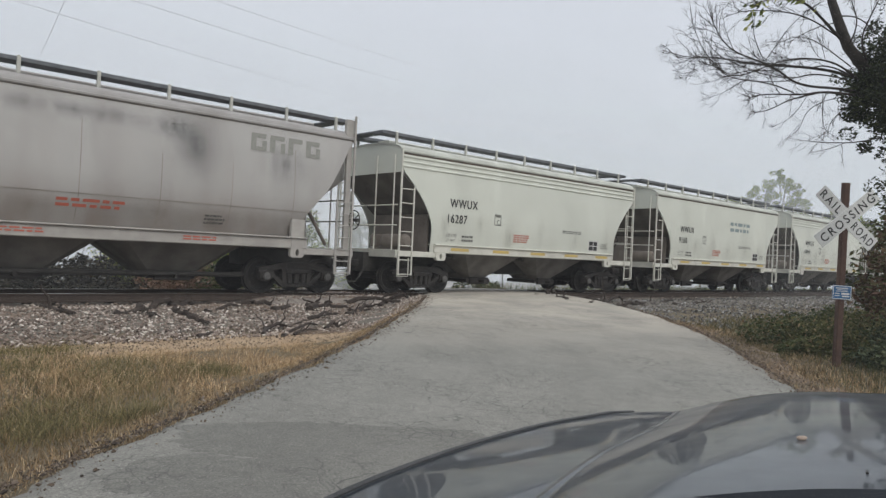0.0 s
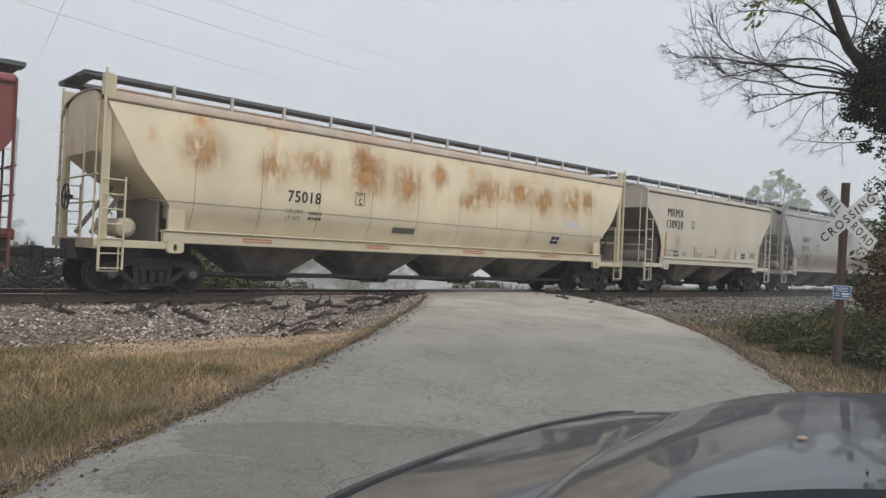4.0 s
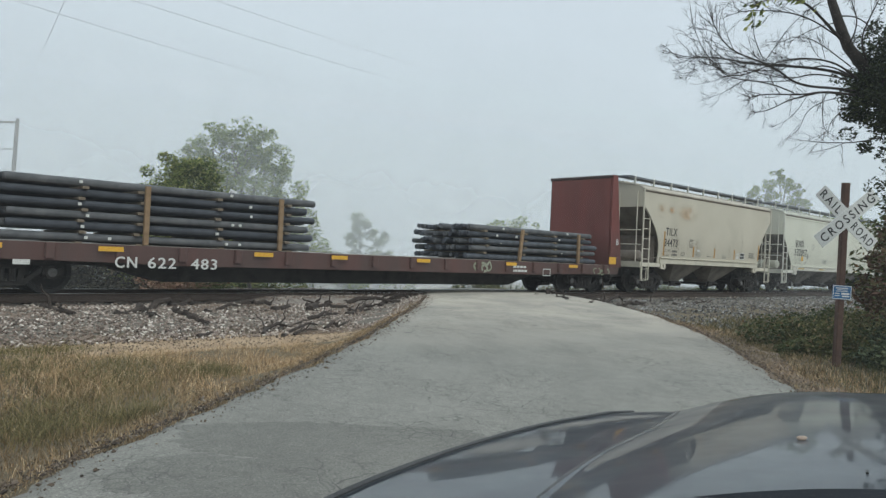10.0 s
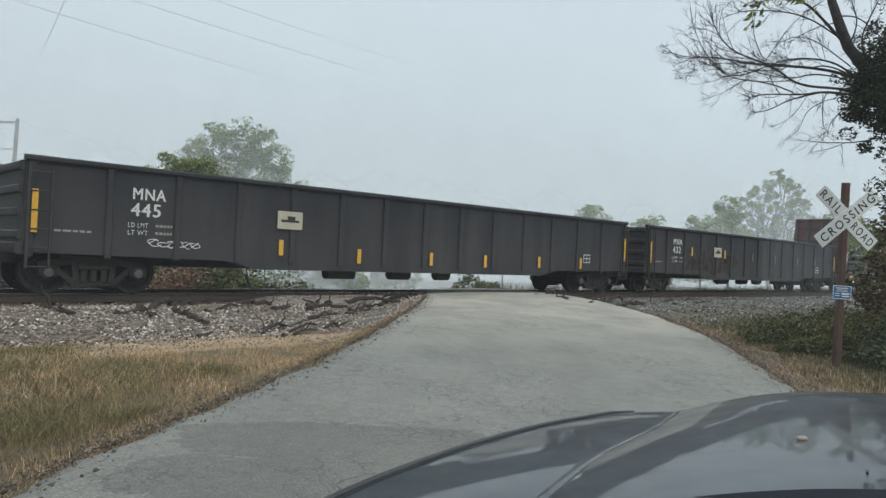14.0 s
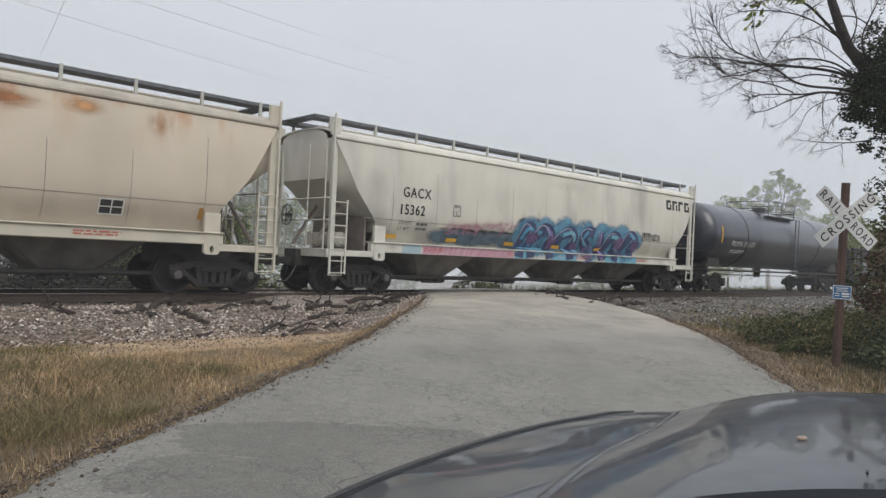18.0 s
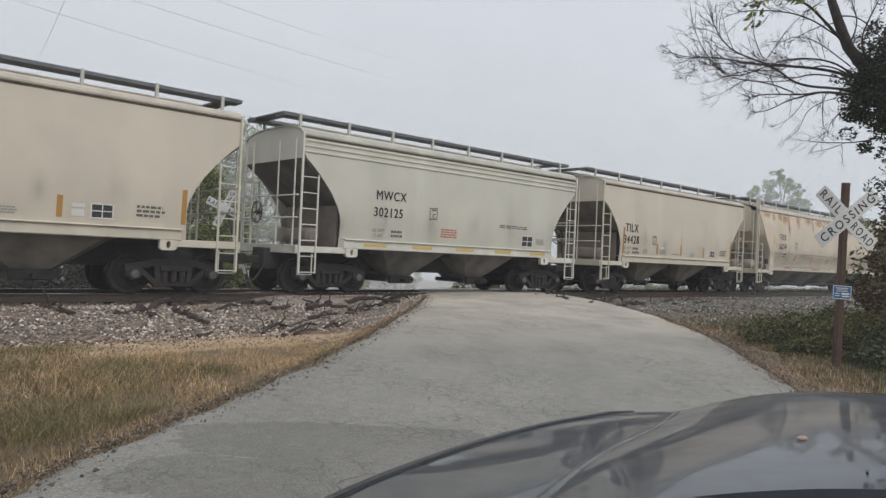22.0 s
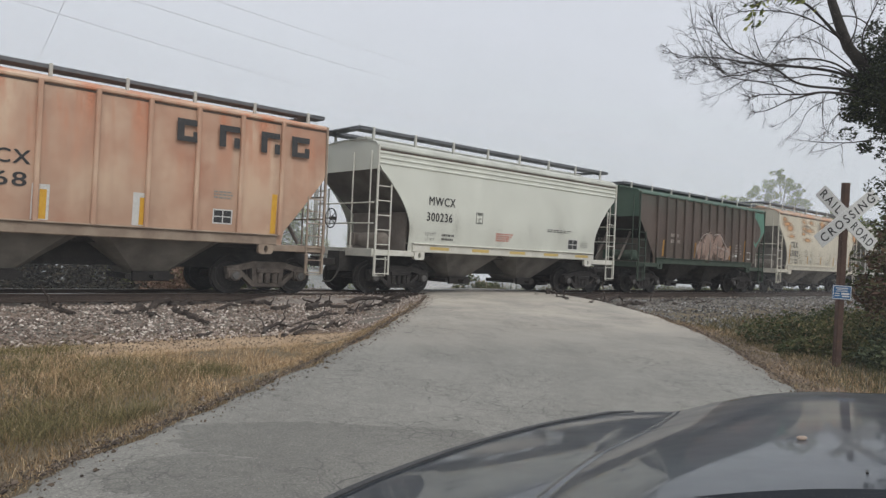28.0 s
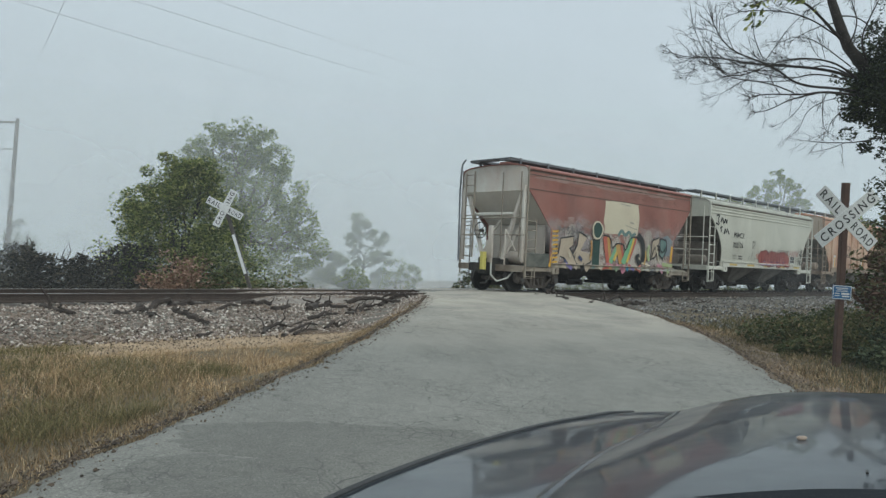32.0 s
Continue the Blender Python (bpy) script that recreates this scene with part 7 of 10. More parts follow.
part("fender", fl.mesh("fender", 40), paint_hood, own, "narrow fender edge beside the hood gap")
gapg = Geo()
gapg.path([(hood_left(y) - 0.005, y, hood_z(hood_left(y), y) - 0.001) for y in np.linspace(0.87, 2.3, 24)], 0.0085, 6)
part("hood_seal", gapg, rubber, own, "black gap along the hood")
part("cowl", Geo().prism([(-0.3, 1.05), (2.05, 1.05), (2.05, 1.235), (0.3, 1.235), (0.06, 1.20), (-0.3, 1.12)], 0.74, 0.875), rubber, own, "black plastic cowl below the windscreen")
part("front_body", Geo().box(0.5, 1.6, 1.0, 2.35, 0.35, 0.98, 0.08), paint_hood, own)
part("bumper", Geo().box(0.55, 1.5, 2.3, 2.44, 0.38, 0.75, 0.04), paint_hood, own)
for x in (0.12, 1.75):
    part("tyre", Geo().tube((x - 0.11, 1.45, 0.33), (x + 0.11, 1.45, 0.33), 0.33, 0.33, 26), rubber, own)
px_, py_ = 0.60, 1.2
peb = Geo()
for i in range(6):
    a0, a1 = -0.5 + i / 6, -0.5 + (i + 1) / 6
    peb.tube((0.03 * a0, 0.004 * a0, 0.005 + 0.004 * a0 * a0), (0.03 * a1, 0.004 * a1, 0.005 + 0.004 * a1 * a1), 0.0068 * math.sqrt(max(0.05, 1 - 3.6 * a0 * a0)), 0.0068 * math.sqrt(max(0.05, 1 - 3.6 * a1 * a1)), 10)
ob = new("dead_leaf", peb.mesh("dead_leaf"))
ob.data.materials.append(mottled("tan_leaf", (0.30, 0.23, 0.18), (0.4, 0.31, 0.25), 60, 0.8))
ob.matrix_basis = pose(px_, py_, hood_z(px_, py_)) @ Matrix.Scale(0.6, 4)
tagged(ob, "curled tan leaf lying on the car hood", "leaf")
part("washer_nozzle", Geo().box(-0.0018, 0.0018, -0.007, 0.007, 0.0, 0.003, 0.001), rubber, own, "small black washer nozzle", at=pose(0.567, 0.96, hood_z(0.567, 0.96), 0, 0, -30))

def screen_glass():
    """Clear glass with a thin pale veil, added to lift dark tones as glare does."""
    m, n, l, p = mat_nodes("veiled_windscreen_glass")
    n.remove(p)
    d, t, tr = n.new("ShaderNodeBsdfDiffuse"), n.new("ShaderNodeBsdfTranslucent"), n.new("ShaderNodeBsdfTransparent")
    a, b = n.new("ShaderNodeMixShader"), n.new("ShaderNodeMixShader")
    for q in (d, t):
        q.inputs["Color"].default_value = (0.85, 0.86, 0.88, 1)
    l.new(span(n, l, noise_node(n, l, 3.0, 4), 0.3, 0.7, 0.020, 0.032), b.inputs[0])
    l.new(d.outputs[0], a.inputs[1])
    l.new(t.outputs[0], a.inputs[2])
    l.new(tr.outputs[0], b.inputs[1])
    l.new(a.outputs[0], b.inputs[2])
    l.new(b.outputs[0], n["Material Output"].inputs["Surface"])
    return m


glass = Geo().add([(-0.6, 0.72, 1.22), (1.9, 0.72, 1.22), (1.75, 0.12, 1.95), (-0.5, 0.12, 1.95)], [(0, 1, 2, 3)])
pane = part("windscreen", glass.mesh("windscreen", 0), screen_glass(), own, "clear windscreen with a thin veil for glare")
pane.visible_shadow = False


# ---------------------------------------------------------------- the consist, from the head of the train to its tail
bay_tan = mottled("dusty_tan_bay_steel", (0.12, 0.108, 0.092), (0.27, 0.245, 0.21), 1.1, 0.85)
CARS = []                                # (car, place of its rear coupler along the track at mid clip)


def two_bay(label, body, rear, front, **kw):
    length = front - rear
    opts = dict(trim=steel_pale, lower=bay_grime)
    opts.update(kw)
    car = hopper("covered_hopper", label, length, body, **opts)
    CARS.append((car, rear))
    return car, length


trim_white = mottled("sill_white", (0.66, 0.65, 0.58), (0.52, 0.51, 0.45), 3, 0.7)
trim_beige = mottled("sill_beige", (0.60, 0.56, 0.46), (0.50, 0.47, 0.39), 3, 0.7)
trim_yellow = mottled("sill_cream", (0.62, 0.55, 0.40), (0.52, 0.45, 0.31), 3, 0.7)
trim_grey = mottled("sill_grey", (0.42, 0.40, 0.37), (0.32, 0.30, 0.28), 3, 0.75)
trim_maroon = mottled("sill_maroon", (0.11, 0.035, 0.03), (0.15, 0.05, 0.04), 3, 0.75)
trim_green = mottled("sill_green", (0.03, 0.05, 0.035), (0.05, 0.07, 0.05), 3, 0.75)
trim_tail = mottled("sill_tail", (0.36, 0.32, 0.26), (0.16, 0.12, 0.09), 2.2, 0.8)
BEADS = (3.62, 3.76, 3.90)


def pale_car(rear, front, mark, num, white=True, beads=True, seed=1):
    body = paint_white if white else paint_white_worn
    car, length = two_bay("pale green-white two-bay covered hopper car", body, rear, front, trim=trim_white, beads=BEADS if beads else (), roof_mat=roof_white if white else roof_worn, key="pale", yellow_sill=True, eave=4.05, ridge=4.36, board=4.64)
    p = prof_flat
    marks(car, mark, num, (2.66 if white else 3.12), 2.60, 0.25, p, seed=seed, gap=1.85, z_load=1.72)
    bars(car, 5.6, 1.95, 0.8, 0.28, 4, ink_red, p, seed=seed)
    bars(car, length - 2.9, 1.85, 0.5, 0.2, 3, ink_grey, p, seed=seed + 1)
    decal_box(car, length - 3.6, 1.58, p, 0.5, 0.32)
    bars(car, 8.1, 2.22, 1.35, 0.12, 2, ink_data, p, seed=seed + 7)
    rng = random.Random(seed + 50)
    for i in range(6):
        puff(car, "dirt_run", 2.2 + 1.65 * i + rng.uniform(-0.4, 0.4), rng.uniform(1.7, 2.2), rng.uniform(0.2, 0.5), rng.uniform(0.5, 1.0), dust_smear, p, 0.004)
    return car


def beige_car(rear, front, mark, num, body, seed=1, z=2.40, h=0.31, dx=0.0, roof=None):
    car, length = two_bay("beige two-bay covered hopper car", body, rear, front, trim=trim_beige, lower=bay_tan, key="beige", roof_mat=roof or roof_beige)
    p = prof_flat
    marks(car, mark, num, 2.26 + dx, z, h, p, seed=seed, z_load=1.72)
    tapes(car, (2.18 + dx,), 1.56, 2.55, p, tape_dull, 0.11)
    tapes(car, (4.60 + dx, 6.48 + dx, 8.40 + dx), 1.58, 2.02, p, tape_dull, 0.11)
    tapes(car, (10.92 + dx,), 1.58, 2.35, p, tape_dull, 0.11)
    on_side(car, "stencil_box", frame_rect(3.62 + dx, 3.92 + dx, 1.60, 1.76, 0.02) + [rect(3.64 + dx, 3.90 + dx, 1.67, 1.69)], ink_data, p)
    bars(car, 4.80 + dx, 1.80, 0.55, 0.20, 4, ink_grey, p, seed=seed)
    on_side(car, "white_sticker", [rect(4.98 + dx, 5.2 + dx, 1.83, 1.90)], ink_white, p)
    bars(car, 5.85 + dx, 1.66, 0.6, 0.05, 1, ink_data, p, seed=seed + 2)
    bars(car, 7.3 + dx, 1.74, 0.45, 0.16, 3, ink_grey, p, seed=seed + 3)
    on_side(car, "white_sticker", [rect(8.68 + dx, 8.92 + dx, 1.62, 1.76), rect(8.68 + dx, 8.92 + dx, 1.80, 1.88)], ink_white, p)
    bars(car, 9.95 + dx, 1.95, 0.65, 0.28, 3, ink_data, p, seed=seed + 4)
    decal_box(car, 9.06 + dx, 1.62, p, 0.40, 0.26)
    rng = random.Random(seed)
    for i in range(7):
        x = 1.9 + i * 1.55 + rng.uniform(-0.3, 0.3)
        puff(car, "dirt_run", x, rng.uniform(1.8, 2.2), rng.uniform(0.2, 0.6), rng.uniform(0.5, 1.0), dust_smear, p, 0.004)
    return car


seam_grey = mottled("seam_crease_grey", (0.20, 0.17, 0.15), (0.36, 0.33, 0.29), 4, 0.8)
G = {0: 233.9, 1: 220.6, 2: 207.34, 3: 194.06, 4: 173.95, 5: 160.87, 6: 140.44, 7: 122.85, 8: 105.56, 9: 92.27, 10: 69.03, 11: 47.42, 12: 25.34,
     13: 7.21, 14: -12.94, 15: -33.08, 16: -46.14, 17: -58.96, 18: -72.0, 19: -84.95, 20: -98.09, 21: -110.94, 22: -123.84, 23: -136.61, 24: -149.87, 25: -162.25}

c = pale_car(G[0], G[0] + 13.3, "WWUX", "10438", seed=3)
c = pale_car(G[1], G[0], "WWUX", "10441", seed=4)
c = pale_car(G[2], G[1], "WWUX", "9160", seed=5, beads=False)
bars(c, 7.2, 3.35, 2.4, 0.55, 2, mottled("stencil_slate", (0.20, 0.26, 0.27), (0.28, 0.33, 0.33), 9, 0.7), prof_flat, "owner_name", 9)
c = pale_car(G[3], G[2], "WWUX", "16287", seed=6)


def round_car(label, rear, front, body, trim, mark, num, seed, lower=bay_grime, mark_x=3.05, mark_z=2.75, **kw):
    length = front - rear
    car = hopper("covered_hopper", label, length, body, trim, lower, x0=0.78, eave=4.12, ridge=4.45, board=4.72, prof=prof_round, cut=cut_round, bays=4,
                 sill=(1.16, 1.44), key="round", end_mat=kw.get("end_mat"), roof_mat=kw.get("roof"), shroud=True)
    CARS.append((car, rear))
    marks(car, mark, num, mark_x, mark_z, 0.28, prof_round, seed=seed, gap=1.75)
    for i in range(10):
        x = 2.75 + 1.64 * i
        if x < length - 1.9:
            on_side(car, "weld_seam", [strip(x, x + 0.016, 1.55, 3.25 + 0.35 * math.sin(i * 2.3), 1, 12)], seam_grey, prof_round, 0.004)
    # Grey line painted for the crease where the side turns inward
    on_side(car, "weld_seam", [strip(1.75, length - 1.75, 2.07, 2.085, 30, 1)], seam_grey, prof_round, 0.004, "grey line along the crease above the bowed lower side")
    rng = random.Random(seed)
    for i in range(9):
        x = 2.6 + (length - 5.2) * i / 8
        puff(car, "dirt_run", x + rng.uniform(-0.3, 0.3), rng.uniform(1.65, 1.85), rng.uniform(0.6, 1.0), rng.uniform(0.3, 0.45), dust_smear, prof_round, 0.005)
        puff(car, "dirt_run", x + rng.uniform(-0.3, 0.3), 1.32, rng.uniform(0.2, 0.6), 0.12, dust_smear, lambda z: 1.545, 0.004)
    for i in range(4):
        bars(car, 4.0 + 3.6 * i, 1.36, 1.0, 0.12, 2, ink_red, lambda z: 1.545, seed=seed + i)
    return car


c = round_car("dirty grey four-bay rounded covered hopper car", G[4], G[3], paint_grey_dirty, trim_grey, "GACX", "15319", 11, roof=roof_grey)
for x, z, rx, rz in ((10.12, 3.2, 0.36, 0.95), (9.7, 3.6, 0.7, 0.4), (15.03, 3.35, 0.38, 0.8), (14.5, 3.7, 0.6, 0.35), (12.4, 3.75, 1.3, 0.25), (17.2, 3.2, 0.5, 0.6), (6.2, 3.5, 0.7, 0.5)):
    puff(c, "soot_patch", x, z, rx * 1.8, rz * 1.2, soot_smear, prof_round, 0.006, "soot-black smear on the side")
bars(c, 15.3, 1.86, 0.5, 0.24, 3, ink_data, prof_round, seed=8)
bars(c, 12.2, 2.0, 1.6, 0.22, 2, ink_red, prof_round, seed=9)


def logo_bars(car, x, z, w, h, prof, material=None):
    """A slanted owner's mark as plain strokes."""
    out = []
    step = w / 4
    for i in range(4):
        a = x + i * step
        out.append(([(a, z), (a + step * 0.28, z), (a + step * 0.34, z + h), (a + step * 0.06, z + h)], [(0, 1, 2, 3)]))
        out.append(([(a + step * 0.28, z + h * (0.75 if i != 2 else 0.72)), (a + step * 0.8, z + h * 0.72), (a + step * 0.85, z + h), (a + step * 0.3, z + h)], [(0, 1, 2, 3)]))
        if i in (0, 1, 3):
            out.append(([(a + step * 0.58, z), (a + step * 0.82, z), (a + step * 0.86, z + h * 0.6), (a + step * 0.62, z + h * 0.6)], [(0, 1, 2, 3)]))
        if i in (0, 3):
            out.append(([(a + step * 0.25, z), (a + step * 0.6, z), (a + step * 0.6, z + h * 0.24), (a + step * 0.25, z + h * 0.24)], [(0, 1, 2, 3)]))
    on_side(car, "owner_mark", out, material or ink_black, prof, 0.011, "dark slanted owner's mark")


logo_bars(c, 16.3, 3.45, 2.0, 0.42, prof_round, ink_grey)
c = beige_car(G[5], G[4], "MRMX", "130928", paint_beige, 21, 3.20, 0.33, 0.1)
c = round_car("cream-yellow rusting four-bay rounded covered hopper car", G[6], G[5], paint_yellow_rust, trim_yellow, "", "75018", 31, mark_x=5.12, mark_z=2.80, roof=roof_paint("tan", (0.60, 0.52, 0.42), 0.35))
for x, z, rx, rz in ((4.7, 3.1, 0.45, 0.6), (5.9, 3.3, 0.75, 0.5), (7.5, 3.25, 0.8, 0.85), (7.3, 3.75, 0.4, 0.35), (8.9, 3.1, 0.7, 0.7), (10.1, 3.45, 0.35, 0.5), (11.4, 2.85, 0.5, 0.35), (12.1, 3.2, 0.8, 0.65), (13.7, 3.25, 0.85, 0.6), (14.9, 3.1, 0.6, 0.6), (16.4, 3.2, 0.75, 0.65), (17.3, 3.3, 0.5, 0.5), (2.9, 3.3, 0.6, 0.6)):
    puff(c, "rust_patch", x, z, rx * 1.5, rz * 1.35, rust_grid, prof_round, 0.006, "orange rust breaking through the paint")
on_side(c, "white_placard", [strip(16.05, 16.85, 2.32, 2.56)], ink_white, prof_round, 0.009)
on_side(c, "grey_plate", [strip(8.5, 9.3, 1.72, 1.88)], ink_data, prof_round, 0.009)
bars(c, 16.13, 2.52, 0.62, 0.17, 2, mottled("stencil_green", (0.03, 0.14, 0.08), (0.05, 0.2, 0.1), 9, 0.7), prof_round, seed=4)
decal_box(c, 15.4, 1.72, prof_round, 0.42, 0.26)

chalk = mottled("chalky_spray", (0.50, 0.45, 0.42), (0.36, 0.27, 0.25), 6, 0.8)
# maroon three-bay car
L = G[6] - G[7]
c = hopper("covered_hopper", "oxide-maroon three-bay covered hopper car with white graffiti", L, paint_maroon, trim_maroon, underframe, x0=0.8, eave=4.12, ridge=4.4, board=4.62, cut=cut_straight, bays=3, key="long", sill=(1.26, 1.5), end_mat=paint_maroon)
CARS.append((c, G[7]))
on_side(c, "mark_panel", [rect(3.22, 4.36, 2.84, 3.15)], ink_white, prof_flat, 0.006)
letters(c, "AOKX", 3.28, 2.89, 0.21, ink_black, prof_flat, 1.0, name="reporting_mark")
letters(c, "484791", 3.22, 2.31, 0.28, ink_white, prof_flat, 1.68, False, "car_number")
for k, pts in enumerate(([(1.0, 3.1), (1.05, 3.5), (1.3, 3.35), (1.15, 3.15), (1.45, 3.05), (1.25, 2.85)], [(1.45, 3.4), (1.55, 3.05), (1.7, 3.3), (1.8, 3.0)], [(1.35, 3.62), (1.8, 3.55), (2.2, 3.5), (1.9, 3.35)], [(1.9, 3.3), (2.05, 2.85), (2.25, 3.15), (2.45, 2.9)],
                         [(1.5, 2.85), (1.75, 2.95), (1.7, 2.65), (1.95, 2.75), (2.2, 2.6)], [(1.75, 2.6), (2.1, 2.62), (2.3, 2.45), (2.05, 2.3), (1.85, 2.4)], [(1.2, 3.0), (1.9, 3.15), (2.5, 3.1)])):
    on_side(c, "graffiti", [stroke(curve(pts, 2), 0.055)], chalk, prof_flat, 0.012 + 0.0006 * k, "white sprayed scrawl")
    on_side(c, "graffiti", [stroke(curve([(x + 0.04, z + 0.05) for x, z in pts], 2), 0.02)], ink_white, prof_flat, 0.018 + 0.0006 * k)
scrawl(c, 8.7, 1.68, 1.2, 0.5, chalk, prof_flat, 6, 4, 0.05, label="white sprayed scrawl")
scrawl(c, 5.3, 1.68, 0.7, 0.3, chalk, prof_flat, 7, 3, 0.03)
scrawl(c, 6.45, 1.72, 0.5, 0.34, tape_dull, prof_flat, 8, 3, 0.025)
on_side(c, "paint_patch", [blob(3.62, 1.72, 0.5, 0.24, 3), rect(3.2, 4.1, 1.5, 1.68)], mottled("pale_pink_patch", (0.5, 0.3, 0.26), (0.56, 0.4, 0.36), 3), prof_flat, 0.007)
on_side(c, "hazard_diamond", [([(4.27, 1.95), (4.42, 1.78), (4.57, 1.95), (4.42, 2.12)], [(0, 1, 2, 3)])], tape_yellow, prof_flat, 0.012)
on_side(c, "plate_box", frame_rect(6.4, 6.66, 2.58, 2.88, 0.025), ink_white, prof_flat)
bars(c, 3.2, 3.72, 0.6, 0.2, 3, ink_white, prof_flat, seed=3)
bars(c, 3.15, 2.04, 0.9, 0.22, 2, ink_white, prof_flat, seed=5)
on_side(c, "inspection_panel", frame_rect(13.3, 13.75, 1.7, 2.02, 0.03), ink_white, prof_flat)
for i in range(6):
    on_side(c, "sill_stripe", [rect(3.0 + 2.1 * i, 3.5 + 2.1 * i, 1.30, 1.40)], tape_dull, lambda z: prof_flat(1.6) + 0.045, 0.006)

# cream three-bay car
L = G[7] - G[8]
c = hopper("covered_hopper", "clean cream three-bay covered hopper car", L, paint_cream, trim_white, bay_grime, x0=0.8, eave=4.14, ridge=4.42, board=4.72, cut=cut_straight, bays=3, key="long", sill=(1.2, 1.43), beads=(3.98,), end_mat=paint_cream, roof_mat=roof_cream, yellow_sill=True)
CARS.append((c, G[8]))
letters(c, "SOXX", 2.33, 2.47, 0.36, ink_black, prof_flat, 1.1, name="reporting_mark")
letters(c, "532057", 2.26, 2.0, 0.36, ink_black, prof_flat, 1.6, name="car_number")
for text, z in (("LD LMT", 1.72), ("LT WT", 1.53)):
    letters(c, text, 2.22, z, 0.11, ink_grey, prof_flat, 0.46 if text == "LD LMT" else 0.36, False, "load_data")
    bars(c, 2.82, z + 0.11, 0.42, 0.11, 1, ink_grey, prof_flat, seed=3)
on_side(c, "plate_box", frame_rect(4.58, 4.84, 2.38, 2.68, 0.022), ink_black, prof_flat)
letters(c, "C", 4.66, 2.42, 0.12, ink_black, prof_flat, name="plate_letter")
bars(c, 3.66, 1.68, 0.25, 0.12, 2, ink_grey, prof_flat, seed=4)
on_side(c, "hazard_diamond", [([(3.12, 1.86), (3.3, 1.68), (3.48, 1.86), (3.3, 2.04)], [(0, 1, 2, 3)])], tape_yellow, prof_flat, 0.012, "yellow diamond hazard placard")
on_side(c, "dark_diamond", [([(3.84, 2.0), (4.01, 1.82), (4.18, 2.0), (4.01, 2.18)], [(0, 1, 2, 3)])], ink_grey, prof_flat, 0.012)
bars(c, 6.15, 1.9, 0.8, 0.26, 4, ink_grey, prof_flat, seed=2)
bars(c, 8.8, 1.85, 0.5, 0.3, 4, ink_grey, prof_flat, seed=3)
on_side(c, "green_diamond", [([(10.45, 1.66), (10.61, 1.46), (10.77, 1.66), (10.61, 1.86)], [(0, 1, 2, 3)])], ink_grey, prof_flat, 0.012)
bars(c, 14.3, 1.9, 0.6, 0.3, 4, ink_grey, prof_flat, seed=9)
c = beige_car(G[9], G[8], "TILX", "34473", paint_beige_dull, 41, dx=0.22)
for x, z, rx, rz in ((2.2, 3.42, 0.35, 0.28), (2.95, 3.47, 0.3, 0.2), (4.25, 3.40, 0.75, 0.34)):
    puff(c, "rust_patch", x, z, rx * 1.5, rz * 1.5, rust_faint, prof_flat, 0.006, "faint orange rust bleeding under the paint")

spray_dull = mottled("faded_green_spray", (0.20, 0.22, 0.15), (0.30, 0.31, 0.24), 3, 0.8)
spray_faint = mottled("faint_chalk_spray", (0.038, 0.037, 0.036), (0.085, 0.08, 0.074), 4, 0.85)
spray_rust = mottled("faint_red_spray", (0.026, 0.019, 0.02), (0.05, 0.03, 0.028), 4, 0.85)
# ---------------------------------------------------------------- bulkhead flat car
L = G[9] - G[10]
flat = tagged(new("bulkhead_flatcar"), "brown bulkhead flat car with tall red end walls", "flat car", "cars of the freight train")
CARS.append((flat, G[10]))
part("deck", Geo().box(0.7, L - 0.7, -1.42, 1.42, 0.98, 1.08, 0.02), mottled("grey_deck_boards", (0.16, 0.14, 0.12), (0.24, 0.22, 0.2), 3, 0.9), flat, "weathered plank deck")
for sign in (-1, 1):
    part("side_sill", Geo().prism([(0.7, 1.07), (L - 0.7, 1.07), (L - 0.7, 0.74), (L - 4, 0.70), (L - 5.5, 0.66), (5.5, 0.66), (4, 0.70), (0.7, 0.74)], sign * 1.42, sign * 1.5), paint_flat, flat)
pocket = kept("stake_pocket", lambda: Geo().box(-0.09, 0.09, -0.06, 0.06, 0.72, 1.02, 0.02))
for i in range(16):
    part("stake_pocket", pocket, paint_flat, flat, at=pose(1.6 + (L - 3.2) * i / 15, -1.53, 0.04))
part("center_sill", Geo().prism([(0.55, 0.98), (L - 0.55, 0.98), (L - 0.55, 0.66), (L - 4.4, 0.58), (L - 5.6, 0.24), (5.6, 0.24), (4.4, 0.58), (0.55, 0.66)], -0.35, 0.35), underframe, flat, "deep black fish-bellied sill")
